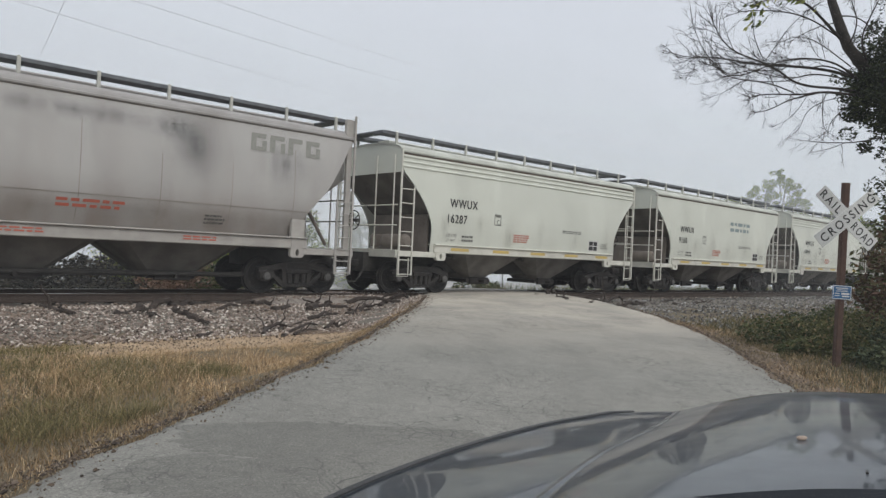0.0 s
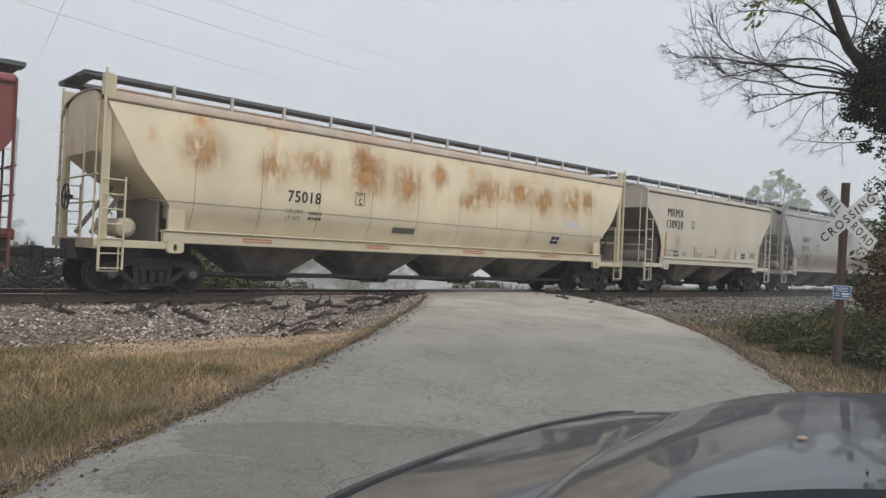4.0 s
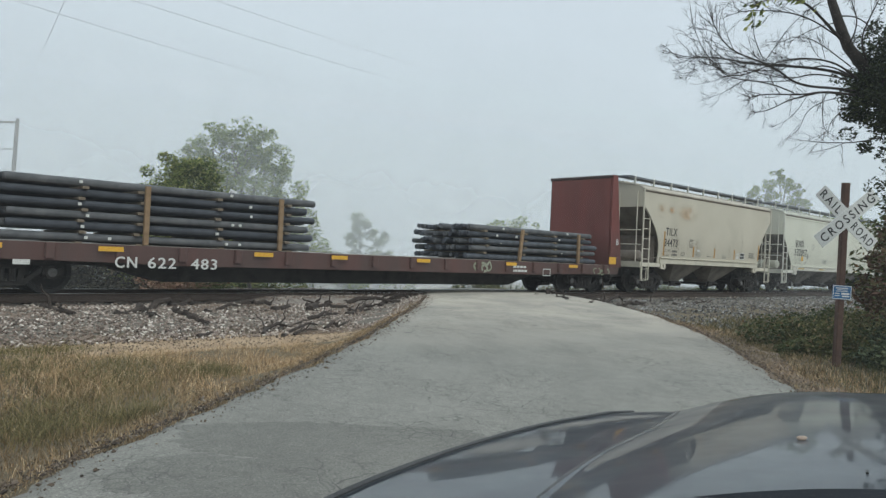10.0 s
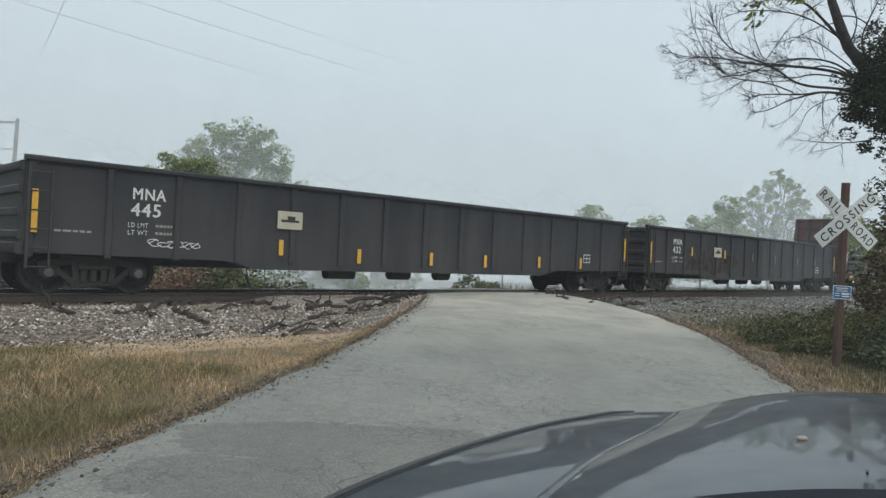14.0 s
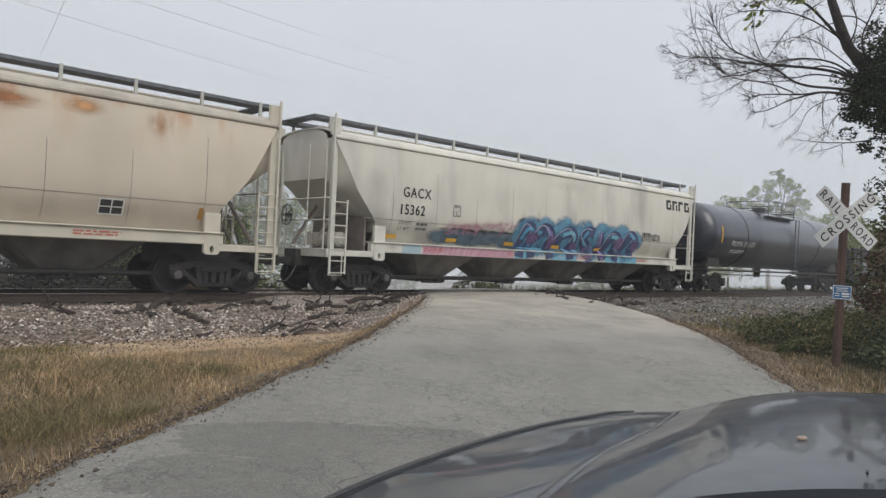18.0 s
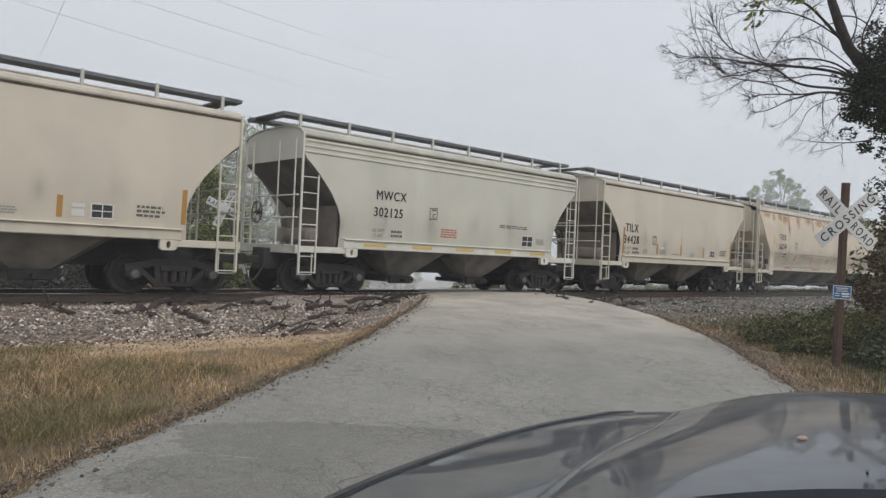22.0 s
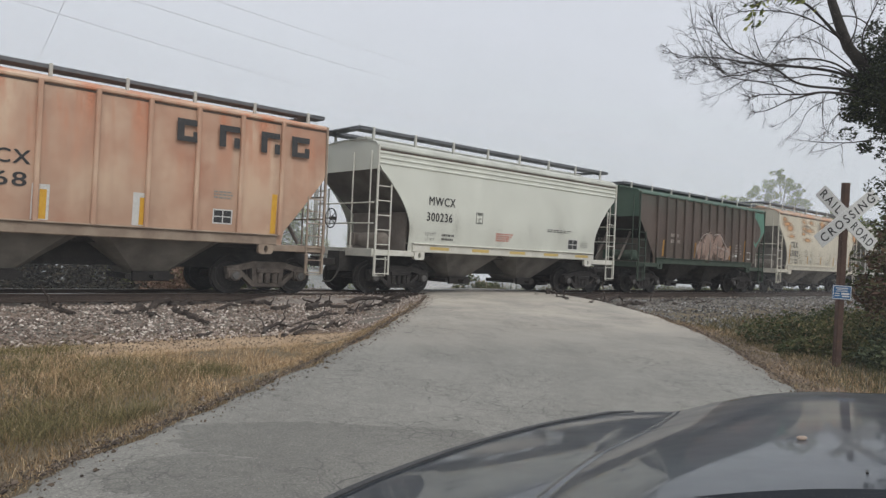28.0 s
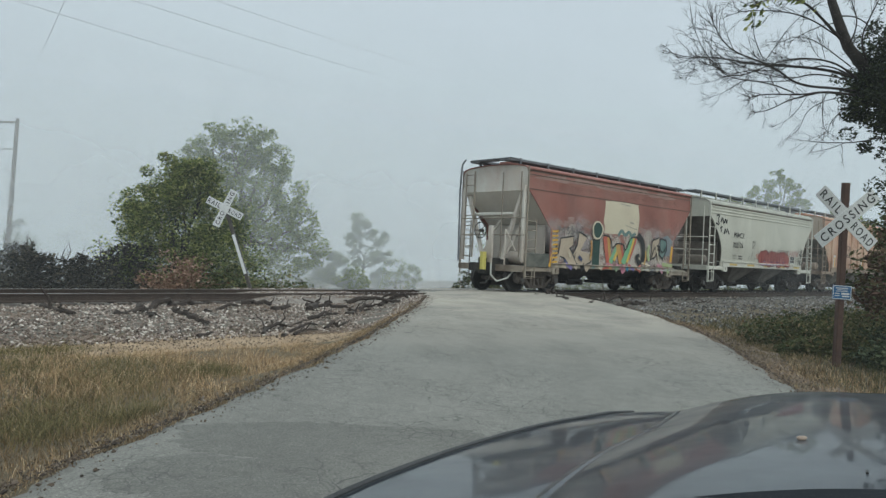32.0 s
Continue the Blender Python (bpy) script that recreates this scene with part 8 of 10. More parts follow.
for end in (0, 1):
    sgn = 1 if end == 0 else -1
    e0 = 0.65 if end == 0 else L - 0.55
    wall = part("bulkhead", Geo().prism([(e0 + 0.62 * sgn, 1.08), (e0 + 0.62 * sgn, 4.42), (e0 + 0.70 * sgn, 4.42), (e0 + 0.70 * sgn, 1.08)], -1.42, 1.42), paint_bulkhead, flat, "red plate bulkhead")
    for y in (-1.44, -0.72, 0.0, 0.72, 1.44):
        w = 0.05 if abs(y) < 1.4 else 0.07
        part("bulkhead_rib", Geo().prism([(e0 - 0.02 * sgn, 1.0), (e0 + 0.62 * sgn, 1.0), (e0 + 0.62 * sgn, 4.46), (e0 + 0.42 * sgn, 4.46)], y - w, y + w), bulkhead_shade, wall)
    part("top_beam", Geo().box(e0 + 0.40 * sgn, e0 + 0.72 * sgn, -1.5, 1.5, 4.36, 4.48, 0.02), bulkhead_shade, wall)
    for z in (1.5, 2.3, 3.1, 3.9):
        part("cross_rib", Geo().box(e0 + 0.45 * sgn, e0 + 0.63 * sgn, -1.42, 1.42, z - 0.05, z + 0.05, 0.02), bulkhead_shade, wall)
    part("wall_edge", Geo().prism([(e0, 1.0), (e0 + 0.72 * sgn, 1.0), (e0 + 0.72 * sgn, 4.46), (e0 + 0.42 * sgn, 4.46)], -1.52, -1.46), paint_bulkhead, wall)
    add_truck(flat, 2.2 if end == 0 else L - 2.2)
add_ends(flat, L)
edge = lambda z: 1.5
for x in (0.85, L - 1.35):
    on_side(flat, "yellow_panel", [rect(x, x + 0.45, 1.12, 1.38)], tape_yellow, lambda z: 1.52, 0.008, "yellow reflective panel")
for x in (1.6, 3.82, 7.32, 9.5, 12.4, 16.15, 19.4):
    on_side(flat, "reflector_tape", [rect(x, x + 0.5, 0.93, 1.03)], tape_yellow, lambda z: 1.59, 0.008)
for text, x, w in (("CN", 4.16, 0.44), ("622", 4.84, 0.60), ("483", 5.79, 0.60)):
    letters(flat, text, x, 0.60, 0.23, ink_white, lambda z: 1.59, w, name="car_number")
on_side(flat, "yellow_chock", [rect(2.3, 2.6, 0.62, 0.72)], ink_white, lambda z: 1.52, 0.008)
bars(flat, 16.6, 0.96, 0.7, 0.26, 2, ink_white, edge, seed=5)
scrawl(flat, 21.0, 0.70, 0.95, 0.26, spray_dull, edge, 12, 5, 0.05)
scrawl(flat, 14.85, 0.70, 0.7, 0.34, spray_dull, edge, 14, 3, 0.07)
on_side(flat, "stencil_box", frame_rect(18.1, 18.5, 0.62, 0.86, 0.025), ink_white, edge)
bars(flat, 0.98, 4.44, 0.35, 0.08, 1, ink_white, lambda z: 1.525, seed=8)
letters(flat, "B", L - 0.93, 1.85, 0.22, ink_white, lambda z: 1.525, name="end_letter")
scrawl(flat, 1.05, 1.75, 0.28, 0.7, ink_white, lambda z: 1.525, 13, 3, 0.03)

# stacks of dark poles on the flat car
timber = mottled("dark_treated_timber", (0.034, 0.039, 0.049), (0.11, 0.12, 0.14), 2.5, 0.8, 0.0, 0.01)
timbers = (timber, mottled("blackened_timber", (0.022, 0.026, 0.034), (0.06, 0.066, 0.08), 2.5, 0.75, 0.0, 0.01), mottled("grey_worn_timber", (0.06, 0.064, 0.07), (0.15, 0.15, 0.155), 2.0, 0.85, 0.0, 0.01))
stake_wood = mottled("raw_wood_stake", (0.20, 0.13, 0.07), (0.28, 0.19, 0.11), 6, 0.85)
dunnage = mottled("dunnage_wood", (0.14, 0.11, 0.08), (0.22, 0.18, 0.13), 6, 0.9)


def pole_geo(a, b, r):
    """A round pole with slightly rounded ends."""
    g = Geo().tube((a + 0.03, 0, 0), (b - 0.03, 0, 0), r, r, 12)
    g.tube((a, 0, 0), (a + 0.03, 0, 0), r * 0.82, r, 12)
    return g.tube((b - 0.03, 0, 0), (b, 0, 0), r, r * 0.82, 12)


def pole_stack(x0, x1, layers, seed, stakes, blocks):
    stack = tagged(new("pole_stack"), "strapped stack of dark round poles on the flat car", "pole load", "loads on the flat car")
    rng = random.Random(seed)
    CARS.append((stack, G[10]))
    half = 1.26
    for j in range(layers):
        z = 1.19 + 0.228 * j
        count = 10 if j < 5 else 6
        for i in range(count):
            y = -half + 2 * half * i / 9
            a, b = x0 + rng.uniform(-0.12, 0.16), x1 - rng.uniform(-0.14, 0.2)
            part("pole", pole_geo(a, b, rng.uniform(0.074, 0.088)), timbers[rng.randrange(3)], stack, at=pose(0, y + rng.uniform(-0.02, 0.02), z + rng.uniform(-0.01, 0.02), 0, rng.uniform(-0.1, 0.1), rng.uniform(-0.2, 0.2)))
        for q in blocks:
            x = q + rng.uniform(-0.06, 0.06)
            part("spacer", kept("spacer", lambda: Geo().box(-0.065, 0.065, -1.41, 1.41, -0.145, -0.085, 0.01)), dunnage, stack, at=pose(x, 0, z, 0, 0, rng.uniform(-1, 1)))
        for q in (0.22, 0.31, 0.66, 0.74):
            if rng.random() < 0.45:
                x = x0 + (x1 - x0) * q + rng.uniform(-0.2, 0.2)
                part("end_tag", kept("end_tag", lambda: Geo().box(-0.03, 0.03, -1.372, -1.33, -0.03, 0.03, 0.003)), ink_white, stack, "small white tag", at=pose(x, 0, z))
    for x, lean in stakes:
        for y in (-1.44, 1.44):
            part("stake", kept(f"stake_{layers}", lambda: Geo().box(-0.055, 0.055, -0.045, 0.045, 0.0, 0.228 * layers - 0.10, 0.01)), stake_wood, stack, "raw wooden stake", at=pose(x, y, 1.085) @ pose(0, 0, 0, 0, lean, 0))
    return stack


pole_stack(2.06, 9.05, 6, 3, ((4.82, 0), (8.07, 0)), (3.53, 4.70, 6.52, 8.32))
pole_stack(14.65, 21.15, 5, 4, ((16.94, 7), (20.1, 0)), (15.4, 17.24, 18.87, 20.40))


# ---------------------------------------------------------------- gondolas
def gondola(rear, front, mark, num, seed):
    L = front - rear
    car = tagged(new("gondola_car"), "black open gondola car with upright ribs", "gondola car", "cars of the freight train")
    CARS.append((car, rear))
    xa, xb, top = 0.75, L - 0.75, 2.66
    for sign in (-1, 1):
        side = part("side_wall", Geo().prism([(xa, top), (xb, top), (xb, 0.86), (xb - 4.2, 0.80), (xb - 5.0, 0.62), (xa + 5.0, 0.62), (xa + 4.2, 0.80), (xa, 0.86)], sign * 1.40, sign * 1.45), paint_black, car)
        part("top_chord", Geo().box(xa - 0.02, xb + 0.02, sign * 1.36, sign * 1.54, top - 0.02, top + 0.10, 0.03), paint_black, side)
        rib = kept(f"gondola_rib_{sign}", lambda: Geo().box(-0.07, 0.07, sign * 1.44, sign * 1.51, 0.78, top - 0.02, 0.03))
        for i in range(15):
            part("rib", rib, paint_black, side, at=pose(xa + 0.12 + (xb - xa - 0.24) * i / 14, 0, 0))
    for end in (0, 1):
        x = xa if end == 0 else xb
        wall = part("end_wall", Geo().box(x - 0.03, x + 0.03, -1.4, 1.4, 0.9, top, 0.01), paint_black, car)
        for z in (1.2, 1.65, 2.1, 2.55):
            part("end_rib", Geo().box(x - 0.10, x + 0.10, -1.42, 1.42, z - 0.09, z + 0.09, 0.03), paint_black, wall)
        part("end_sill", Geo().box(x - 0.12, x + 0.12, -1.45, 1.45, 0.82, 1.05, 0.03), paint_black, car)
        part("ladder", kept("gondola_ladder", lambda: ladder_geo(0.4, 0.55, 2.6, 2.5, 6)), underframe, car, at=pose(x + (0.05 if end == 0 else -0.05), -1.58, 0, 0, 0, 0 if end == 0 else 180))
        add_truck(car, 2.2 if end == 0 else L - 2.2)
    part("floor", Geo().box(xa, xb, -1.4, 1.4, 0.98, 1.08, 0.02), underframe, car)
    part("center_sill", Geo().box(0.55, L - 0.55, -0.32, 0.32, 0.60, 0.98, 0.03), underframe, car)
    for x, w in ((8.2, 0.9), (10.4, 0.7), (12.2, 0.5)):
        part("brake_cylinder", Geo().tube((x, -0.7, 0.55), (x + w, -0.7, 0.55), 0.17, 0.17, 12), underframe, car)
    add_ends(car, L)
    p = lambda z: 1.45
    letters(car, mark, 2.8, 2.06, 0.24, ink_white, p, name="reporting_mark")
    letters(car, num, 2.77, 1.70, 0.28, ink_white, p, 0.62, name="car_number")
    for text, z in (("LD LMT", 1.46), ("LT WT", 1.30)):
        letters(car, text, 2.72, z, 0.10, ink_white, p, 0.42, False, "load_data")
        bars(car, 3.3, z + 0.1, 0.42, 0.10, 1, ink_grey, p, seed=seed)
    bars(car, 1.3, 1.35, 0.8, 0.08, 1, ink_grey, p, seed=seed)
    on_side(car, "placard", [rect(6.23, 6.93, 1.63, 2.07)], mottled("dirty_cream_placard", (0.5, 0.46, 0.36), (0.4, 0.36, 0.28), 5), p, 0.066, "dirty cream placard")
    on_side(car, "placard_print", [rect(6.33, 6.83, 1.80, 1.86), rect(6.5, 6.72, 1.86, 1.95)], truck_iron, p, 0.070)
    on_side(car, "inspection_panel", frame_rect(L - 3.4, L - 3.0, 1.12, 1.42, 0.025) + [rect(L - 3.36, L - 3.04, 1.26, 1.285), rect(L - 3.21, L - 3.185, 1.14, 1.4)], ink_white, p)
    tapes(car, (0.86, L - 1.0), 1.25, 2.1, lambda z: 1.56, tape_yellow, 0.11)
    for x, z in (((4.2, 1.62), (7.2, 1.60), (10.1, 1.55), (12.65, 1.5), (15.5, 1.48), (17.9, 1.48)) if seed < 60 else ((6.3, 0.98), (8.66, 0.84), (11.24, 0.84), (13.5, 0.84), (16.1, 0.88), (18.4, 0.9))):
        dull = seed < 60 and x > 8
        tapes(car, (x,), z, z + 0.38, lambda z: 1.51, ink_grey if dull else tape_yellow, 0.05 if dull else 0.12)
    return car


c = gondola(G[11], G[10], "MNA", "432", 51)
flat_side = lambda z: 1.452
on_side(c, "graffiti", [blob(4.2 + 0.9 * i, 1.4, 0.75, 0.5, 400 + i, 0.3) for i in range(5)], spray_rust, flat_side, 0.002, "faint reddish sprayed cloud")
scrawl(c, 3.5, 0.9, 4.8, 1.05, spray_faint, flat_side, 21, 8, 0.04, label="faded chalky graffiti")
scrawl(c, 3.4, 0.95, 4.6, 0.95, spray_faint, lambda z: 1.455, 24, 11, 0.03)
scrawl(c, 4.6, 1.1, 1.6, 0.8, spray_faint, lambda z: 1.458, 22, 3, 0.03)
c = gondola(G[12], G[11], "MNA", "445", 61)
scrawl(c, 3.2, 1.05, 1.1, 0.16, ink_white, lambda z: 1.45, 23, 6, 0.02)

# ---------------------------------------------------------------- tank car
L = G[12] - G[13]
tank = tagged(new("tank_car"), "black tank car with a fenced top platform", "tank car", "cars of the freight train")
CARS.append((tank, G[13]))


def tank_geo():
    g = Geo()
    k, r, zc = 40, 1.5, 2.72
    xa, xb = 0.85, L - 0.55
    rings = [(xa, 0.0), (xa + 0.03, 0.5), (xa + 0.10, 0.9), (xa + 0.22, 1.2), (xa + 0.38, 1.38), (xa + 0.56, 1.475), (xa + 0.7, 1.5)]
    rings += [(x, 1.5) for x in np.linspace(xa + 2, xb - 2, 8)] + [(xb - (x - xa), q) for x, q in rings[::-1]]
    verts = [(x, q * math.cos(i * math.tau / k), zc + q * math.sin(i * math.tau / k)) for x, q in rings for i in range(k)]
    faces = [(j * k + i, j * k + (i + 1) % k, (j + 1) * k + (i + 1) % k, (j + 1) * k + i) for j in range(len(rings) - 1) for i in range(k)]
    return g.add(verts, faces)


def prof_tank(z):
    return math.sqrt(max(1.5 ** 2 - (z - 2.72) ** 2, 0.01))


shell_ob = part("tank_shell", tank_geo(), paint_tank, tank, "glossy black cylindrical shell")
for x in (4.6, 13.4):
    ringg = Geo()
    pts = [(x, 1.51 * math.cos(a), 2.72 + 1.51 * math.sin(a)) for a in np.linspace(0, math.tau, 41)]
    part("band", ringg.path(pts, 0.012, 6), paint_tank, shell_ob)
part("manway", Geo().tube((8.95, 0, 4.1), (8.95, 0, 4.42), 0.36, 0.36, 18).tube((8.95, 0, 4.42), (8.95, 0, 4.49), 0.40, 0.33, 18), paint_tank, tank)
PF = (7.55, 10.75)
part("top_platform", Geo().box(PF[0], PF[1], -1.15, -0.8, 3.90, 3.96, 0.01).box(PF[0], PF[1], 0.8, 1.15, 3.90, 3.96, 0.01).box(PF[0], PF[0] + 0.4, -1.15, 1.15, 4.2, 4.25, 0.01).box(PF[1] - 0.4, PF[1], -1.15, 1.15, 4.2, 4.25, 0.01), underframe, tank)
fence = Geo()
for x in (PF[0], 9.15, PF[1]):
    for y in (-1.12, 1.12):
        fence.tube((x, y, 3.9), (x, y, 4.72), 0.022, 0.022, 6)
for z in (4.72, 4.35):
    fence.path([(PF[0], -1.12, z), (PF[1], -1.12, z), (PF[1], 1.12, z), (PF[0], 1.12, z), (PF[0], -1.12, z)], 0.022, 6)
part("platform_fence", fence, underframe, tank, "black pipe railing")
part("side_ladder", ladder_geo(0.42, 1.0, 3.9, 3.9, 9), paint_tank, tank, at=pose(9.9, -1.58, 0))
for sign in (-1, 1):
    part("side_walk", Geo().box(0.7, L - 0.7, sign * 1.25, sign * 1.5, 1.02, 1.10, 0.015), underframe, tank)
for end in (0, 1):
    x0_ = 0.4 if end == 0 else L - 2.9
    part("stub_sill", Geo().box(x0_, x0_ + 2.5, -0.35, 0.35, 0.78, 1.22, 0.03), underframe, tank)
    part("saddle", Geo().prism([(x0_ + 1.1, 1.2), (x0_ + 2.4, 1.2), (x0_ + 2.2, 1.75), (x0_ + 1.3, 1.75)], -1.0, 1.0), underframe, tank)
    xe = 0.75 if end == 0 else L - 0.75
    part("end_sill", Geo().box(xe - 0.1, xe + 0.1, -1.5, 1.5, 0.95, 1.12, 0.02), underframe, tank)
    part("handrail", Geo().path([(xe, -1.45, 1.1), (xe, -1.45, 1.9), (xe, 1.45, 1.9), (xe, 1.45, 1.1)], 0.02, 6), underframe, tank)
    add_truck(tank, 2.1 if end == 0 else L - 2.1)
part("bottom_outlet", Geo().tube((9.0, 0, 0.75), (9.0, 0, 1.3), 0.16, 0.2, 12), underframe, tank)
part("brake_rod", Geo().tube((3, -0.5, 0.85), (L - 3, -0.5, 0.85), 0.025, 0.025, 6), underframe, tank)
add_ends(tank, L)
letters(tank, "PLMX 25120", 3.05, 2.22, 0.25, ink_white, prof_tank, 2.3, False, name="reporting_mark")
bars(tank, 3.1, 2.05, 1.5, 0.17, 2, ink_white, prof_tank, seed=2)
on_side(tank, "reflector_tape", [strip(1.92, 2.03, 2.3, 3.1, 1, 8)], tape_yellow, prof_tank, 0.01)
for x in (5.5, 8.9, 12.25, 15.25):
    on_side(tank, "reflector_tape", [strip(x, x + 0.08, 2.3, 2.72, 1, 6)], ink_grey, prof_tank, 0.01)

# ---------------------------------------------------------------- rear half of the train
c = round_car("off-white four-bay rounded covered hopper with blue and pink graffiti", G[14], G[13], paint_acf_white, trim_white, "GACX", "15362", 71)
logo_bars(c, 17.0, 3.45, 1.9, 0.40, prof_round)
spray = {k: mottled(f"spray_{k}", a, b, 1.5, 0.6) for k, a, b in (
    ("blue", (0.05, 0.21, 0.36), (0.10, 0.34, 0.50)), ("navy", (0.03, 0.04, 0.10), (0.06, 0.08, 0.17)), ("pink", (0.50, 0.19, 0.25), (0.46, 0.27, 0.31)),
    ("magenta", (0.33, 0.10, 0.16), (0.42, 0.2, 0.26)), ("green", (0.16, 0.26, 0.14), (0.3, 0.34, 0.22)), ("orange", (0.50, 0.22, 0.07), (0.5, 0.36, 0.12)),
    ("yellow", (0.66, 0.46, 0.08), (0.6, 0.42, 0.1)), ("cream", (0.62, 0.56, 0.42), (0.55, 0.48, 0.36)), ("violet", (0.2, 0.16, 0.36), (0.28, 0.24, 0.44)),
    ("teal", (0.10, 0.18, 0.17), (0.2, 0.27, 0.25)), ("black", (0.012, 0.012, 0.014), (0.03, 0.03, 0.03)), ("lime", (0.30, 0.40, 0.16), (0.42, 0.45, 0.27)))}
rs = random.Random(77)
ink_pale = mottled("pale_blue_spray", (0.30, 0.42, 0.52), (0.42, 0.40, 0.50), 3, 0.7)


def spray_haze(name, col, cover):
    """Thin oversprayed paint: flecks of colour that let the car's own paint show between them."""
    m, n, l, p = mat_nodes(name)
    p.inputs["Base Color"].default_value = (*col, 1)
    p.inputs["Roughness"].default_value = 0.7
    big, fine = noise_node(n, l, 1.6, 4), noise_node(n, l, 55.0, 3)
    l.new(span(n, l, times(n, l, span(n, l, big, 0.3, 0.7, 0.5, 1.3), fine), 0.5 - 0.35 * cover, 0.62 - 0.35 * cover), p.inputs["Alpha"])
    return m


def pr_(z):
    return max(prof_round(z), 1.545) if z < 1.47 else prof_round(z)


puff_blue = soft_paint("puff_blue", (0.085, 0.235, 0.36), (0.13, 0.31, 0.44), 0.92, (1, 1, 1), edge=0.55)
puff_pink = soft_paint("puff_pink", (0.46, 0.20, 0.27), (0.36, 0.12, 0.2), 0.55, (1, 1, 1), edge=0.9)
puff_slate = soft_paint("puff_slate", (0.085, 0.14, 0.19), (0.14, 0.19, 0.23), 0.85, (1, 1, 1), edge=0.7)
puff_violet = soft_paint("puff_violet", (0.17, 0.10, 0.22), (0.24, 0.14, 0.28), 0.7, (1, 1, 1), edge=0.7)
pink_pale = mottled("spray_pale_pink", (0.56, 0.33, 0.40), (0.50, 0.38, 0.42), 2.5, 0.7)
spray_cyan = mottled("spray_cyan", (0.13, 0.36, 0.49), (0.22, 0.45, 0.56), 2.0, 0.6)
on_side(c, "graffiti", [strip(3.95, 7.85, 1.17, 1.42, 20, 2)], pink_pale, pr_, 0.006, "pale pink sprayed band along the sill")
on_side(c, "graffiti", [stroke([(x, 1.18), (x + rs.uniform(0.08, 0.16), rs.uniform(1.36, 1.43))], rs.uniform(0.02, 0.05)) for x in np.arange(4.0, 7.8, 0.105)], spray["magenta"], pr_, 0.008, "slanting magenta strokes on the sill")
on_side(c, "graffiti", [strip(3.2, 3.9, 1.17, 1.42, 6, 2)], mottled("spray_faded_blue", (0.28, 0.42, 0.48), (0.40, 0.48, 0.5), 2.5, 0.7), pr_, 0.006, "faded light blue block on the sill")
for i in range(7):
    puff(c, "graffiti", 4.7 + 0.55 * i, 1.72 + 0.03 * math.sin(i * 2), 0.6, 0.28, puff_slate, pr_, 0.009 + 0.0004 * i, "slate-blue sprayed haze")
    puff(c, "graffiti", 5.0 + 0.55 * i, 2.0 + 0.04 * i, 0.5, 0.26, puff_pink, pr_, 0.007 + 0.0003 * i, "thin pink overspray")
on_side(c, "graffiti", [stroke([(x, 1.80 + 0.02 * (x - 5) + rs.uniform(-0.04, 0.04)), (x + 0.2, 2.0 + 0.09 * (x - 5) + rs.uniform(-0.08, 0.12))], rs.uniform(0.018, 0.04)) for x in np.arange(4.85, 8.2, 0.085)], spray["magenta"], pr_, 0.013, "slanting magenta spray strokes")
for x, z in ((8.2, 2.5), (8.95, 2.55), (10.1, 2.4)):
    puff(c, "graffiti", x, z, 0.16, 0.28, puff_pink, pr_, 0.010)
for i, (x, z, r) in enumerate(((8.35, 1.95, 0.6), (8.6, 2.1, 0.55), (9.0, 1.75, 0.6), (9.35, 2.1, 0.58), (9.8, 1.8, 0.62), (10.4, 2.15, 0.62), (10.9, 1.9, 0.66), (11.6, 2.1, 0.66), (12.1, 1.8, 0.66), (12.6, 2.1, 0.6), (13.2, 1.95, 0.66), (13.9, 2.1, 0.62), (14.3, 1.8, 0.6), (14.8, 2.0, 0.5))):
    puff(c, "graffiti", x, z, r * 1.2, r, puff_blue, pr_, 0.014 + 0.0006 * i, "soft blue ground of the graffiti")
on_side(c, "graffiti", [strip(7.9, 8.6, 1.18, 1.42, 6, 2), strip(12.9, 15.0, 1.18, 1.42, 10, 2), strip(9.75, 11.2, 1.18, 1.42, 8, 2)], spray_cyan, pr_, 0.010, "light blue drips on the sill")
arms = ([(8.10, 1.22), (8.18, 1.85), (8.45, 2.28), (8.78, 2.12), (8.66, 1.62), (8.68, 1.22)], [(8.95, 1.95), (9.35, 2.30), (9.80, 1.98), (9.62, 1.60), (9.68, 1.22)],
        [(9.95, 1.72), (10.30, 2.08), (10.85, 2.24), (11.05, 1.86), (10.75, 1.50), (10.80, 1.22)], [(12.15, 2.20), (11.72, 2.28), (11.38, 1.98), (11.80, 1.72), (12.22, 1.45), (11.55, 1.30)],
        [(12.52, 2.24), (12.58, 1.80), (12.66, 1.24)], [(12.75, 1.40), (13.15, 2.18), (13.75, 2.14), (13.55, 1.70), (13.45, 1.24)], [(13.85, 1.45), (14.35, 2.32), (14.85, 2.12), (14.55, 1.75), (14.85, 1.40)])
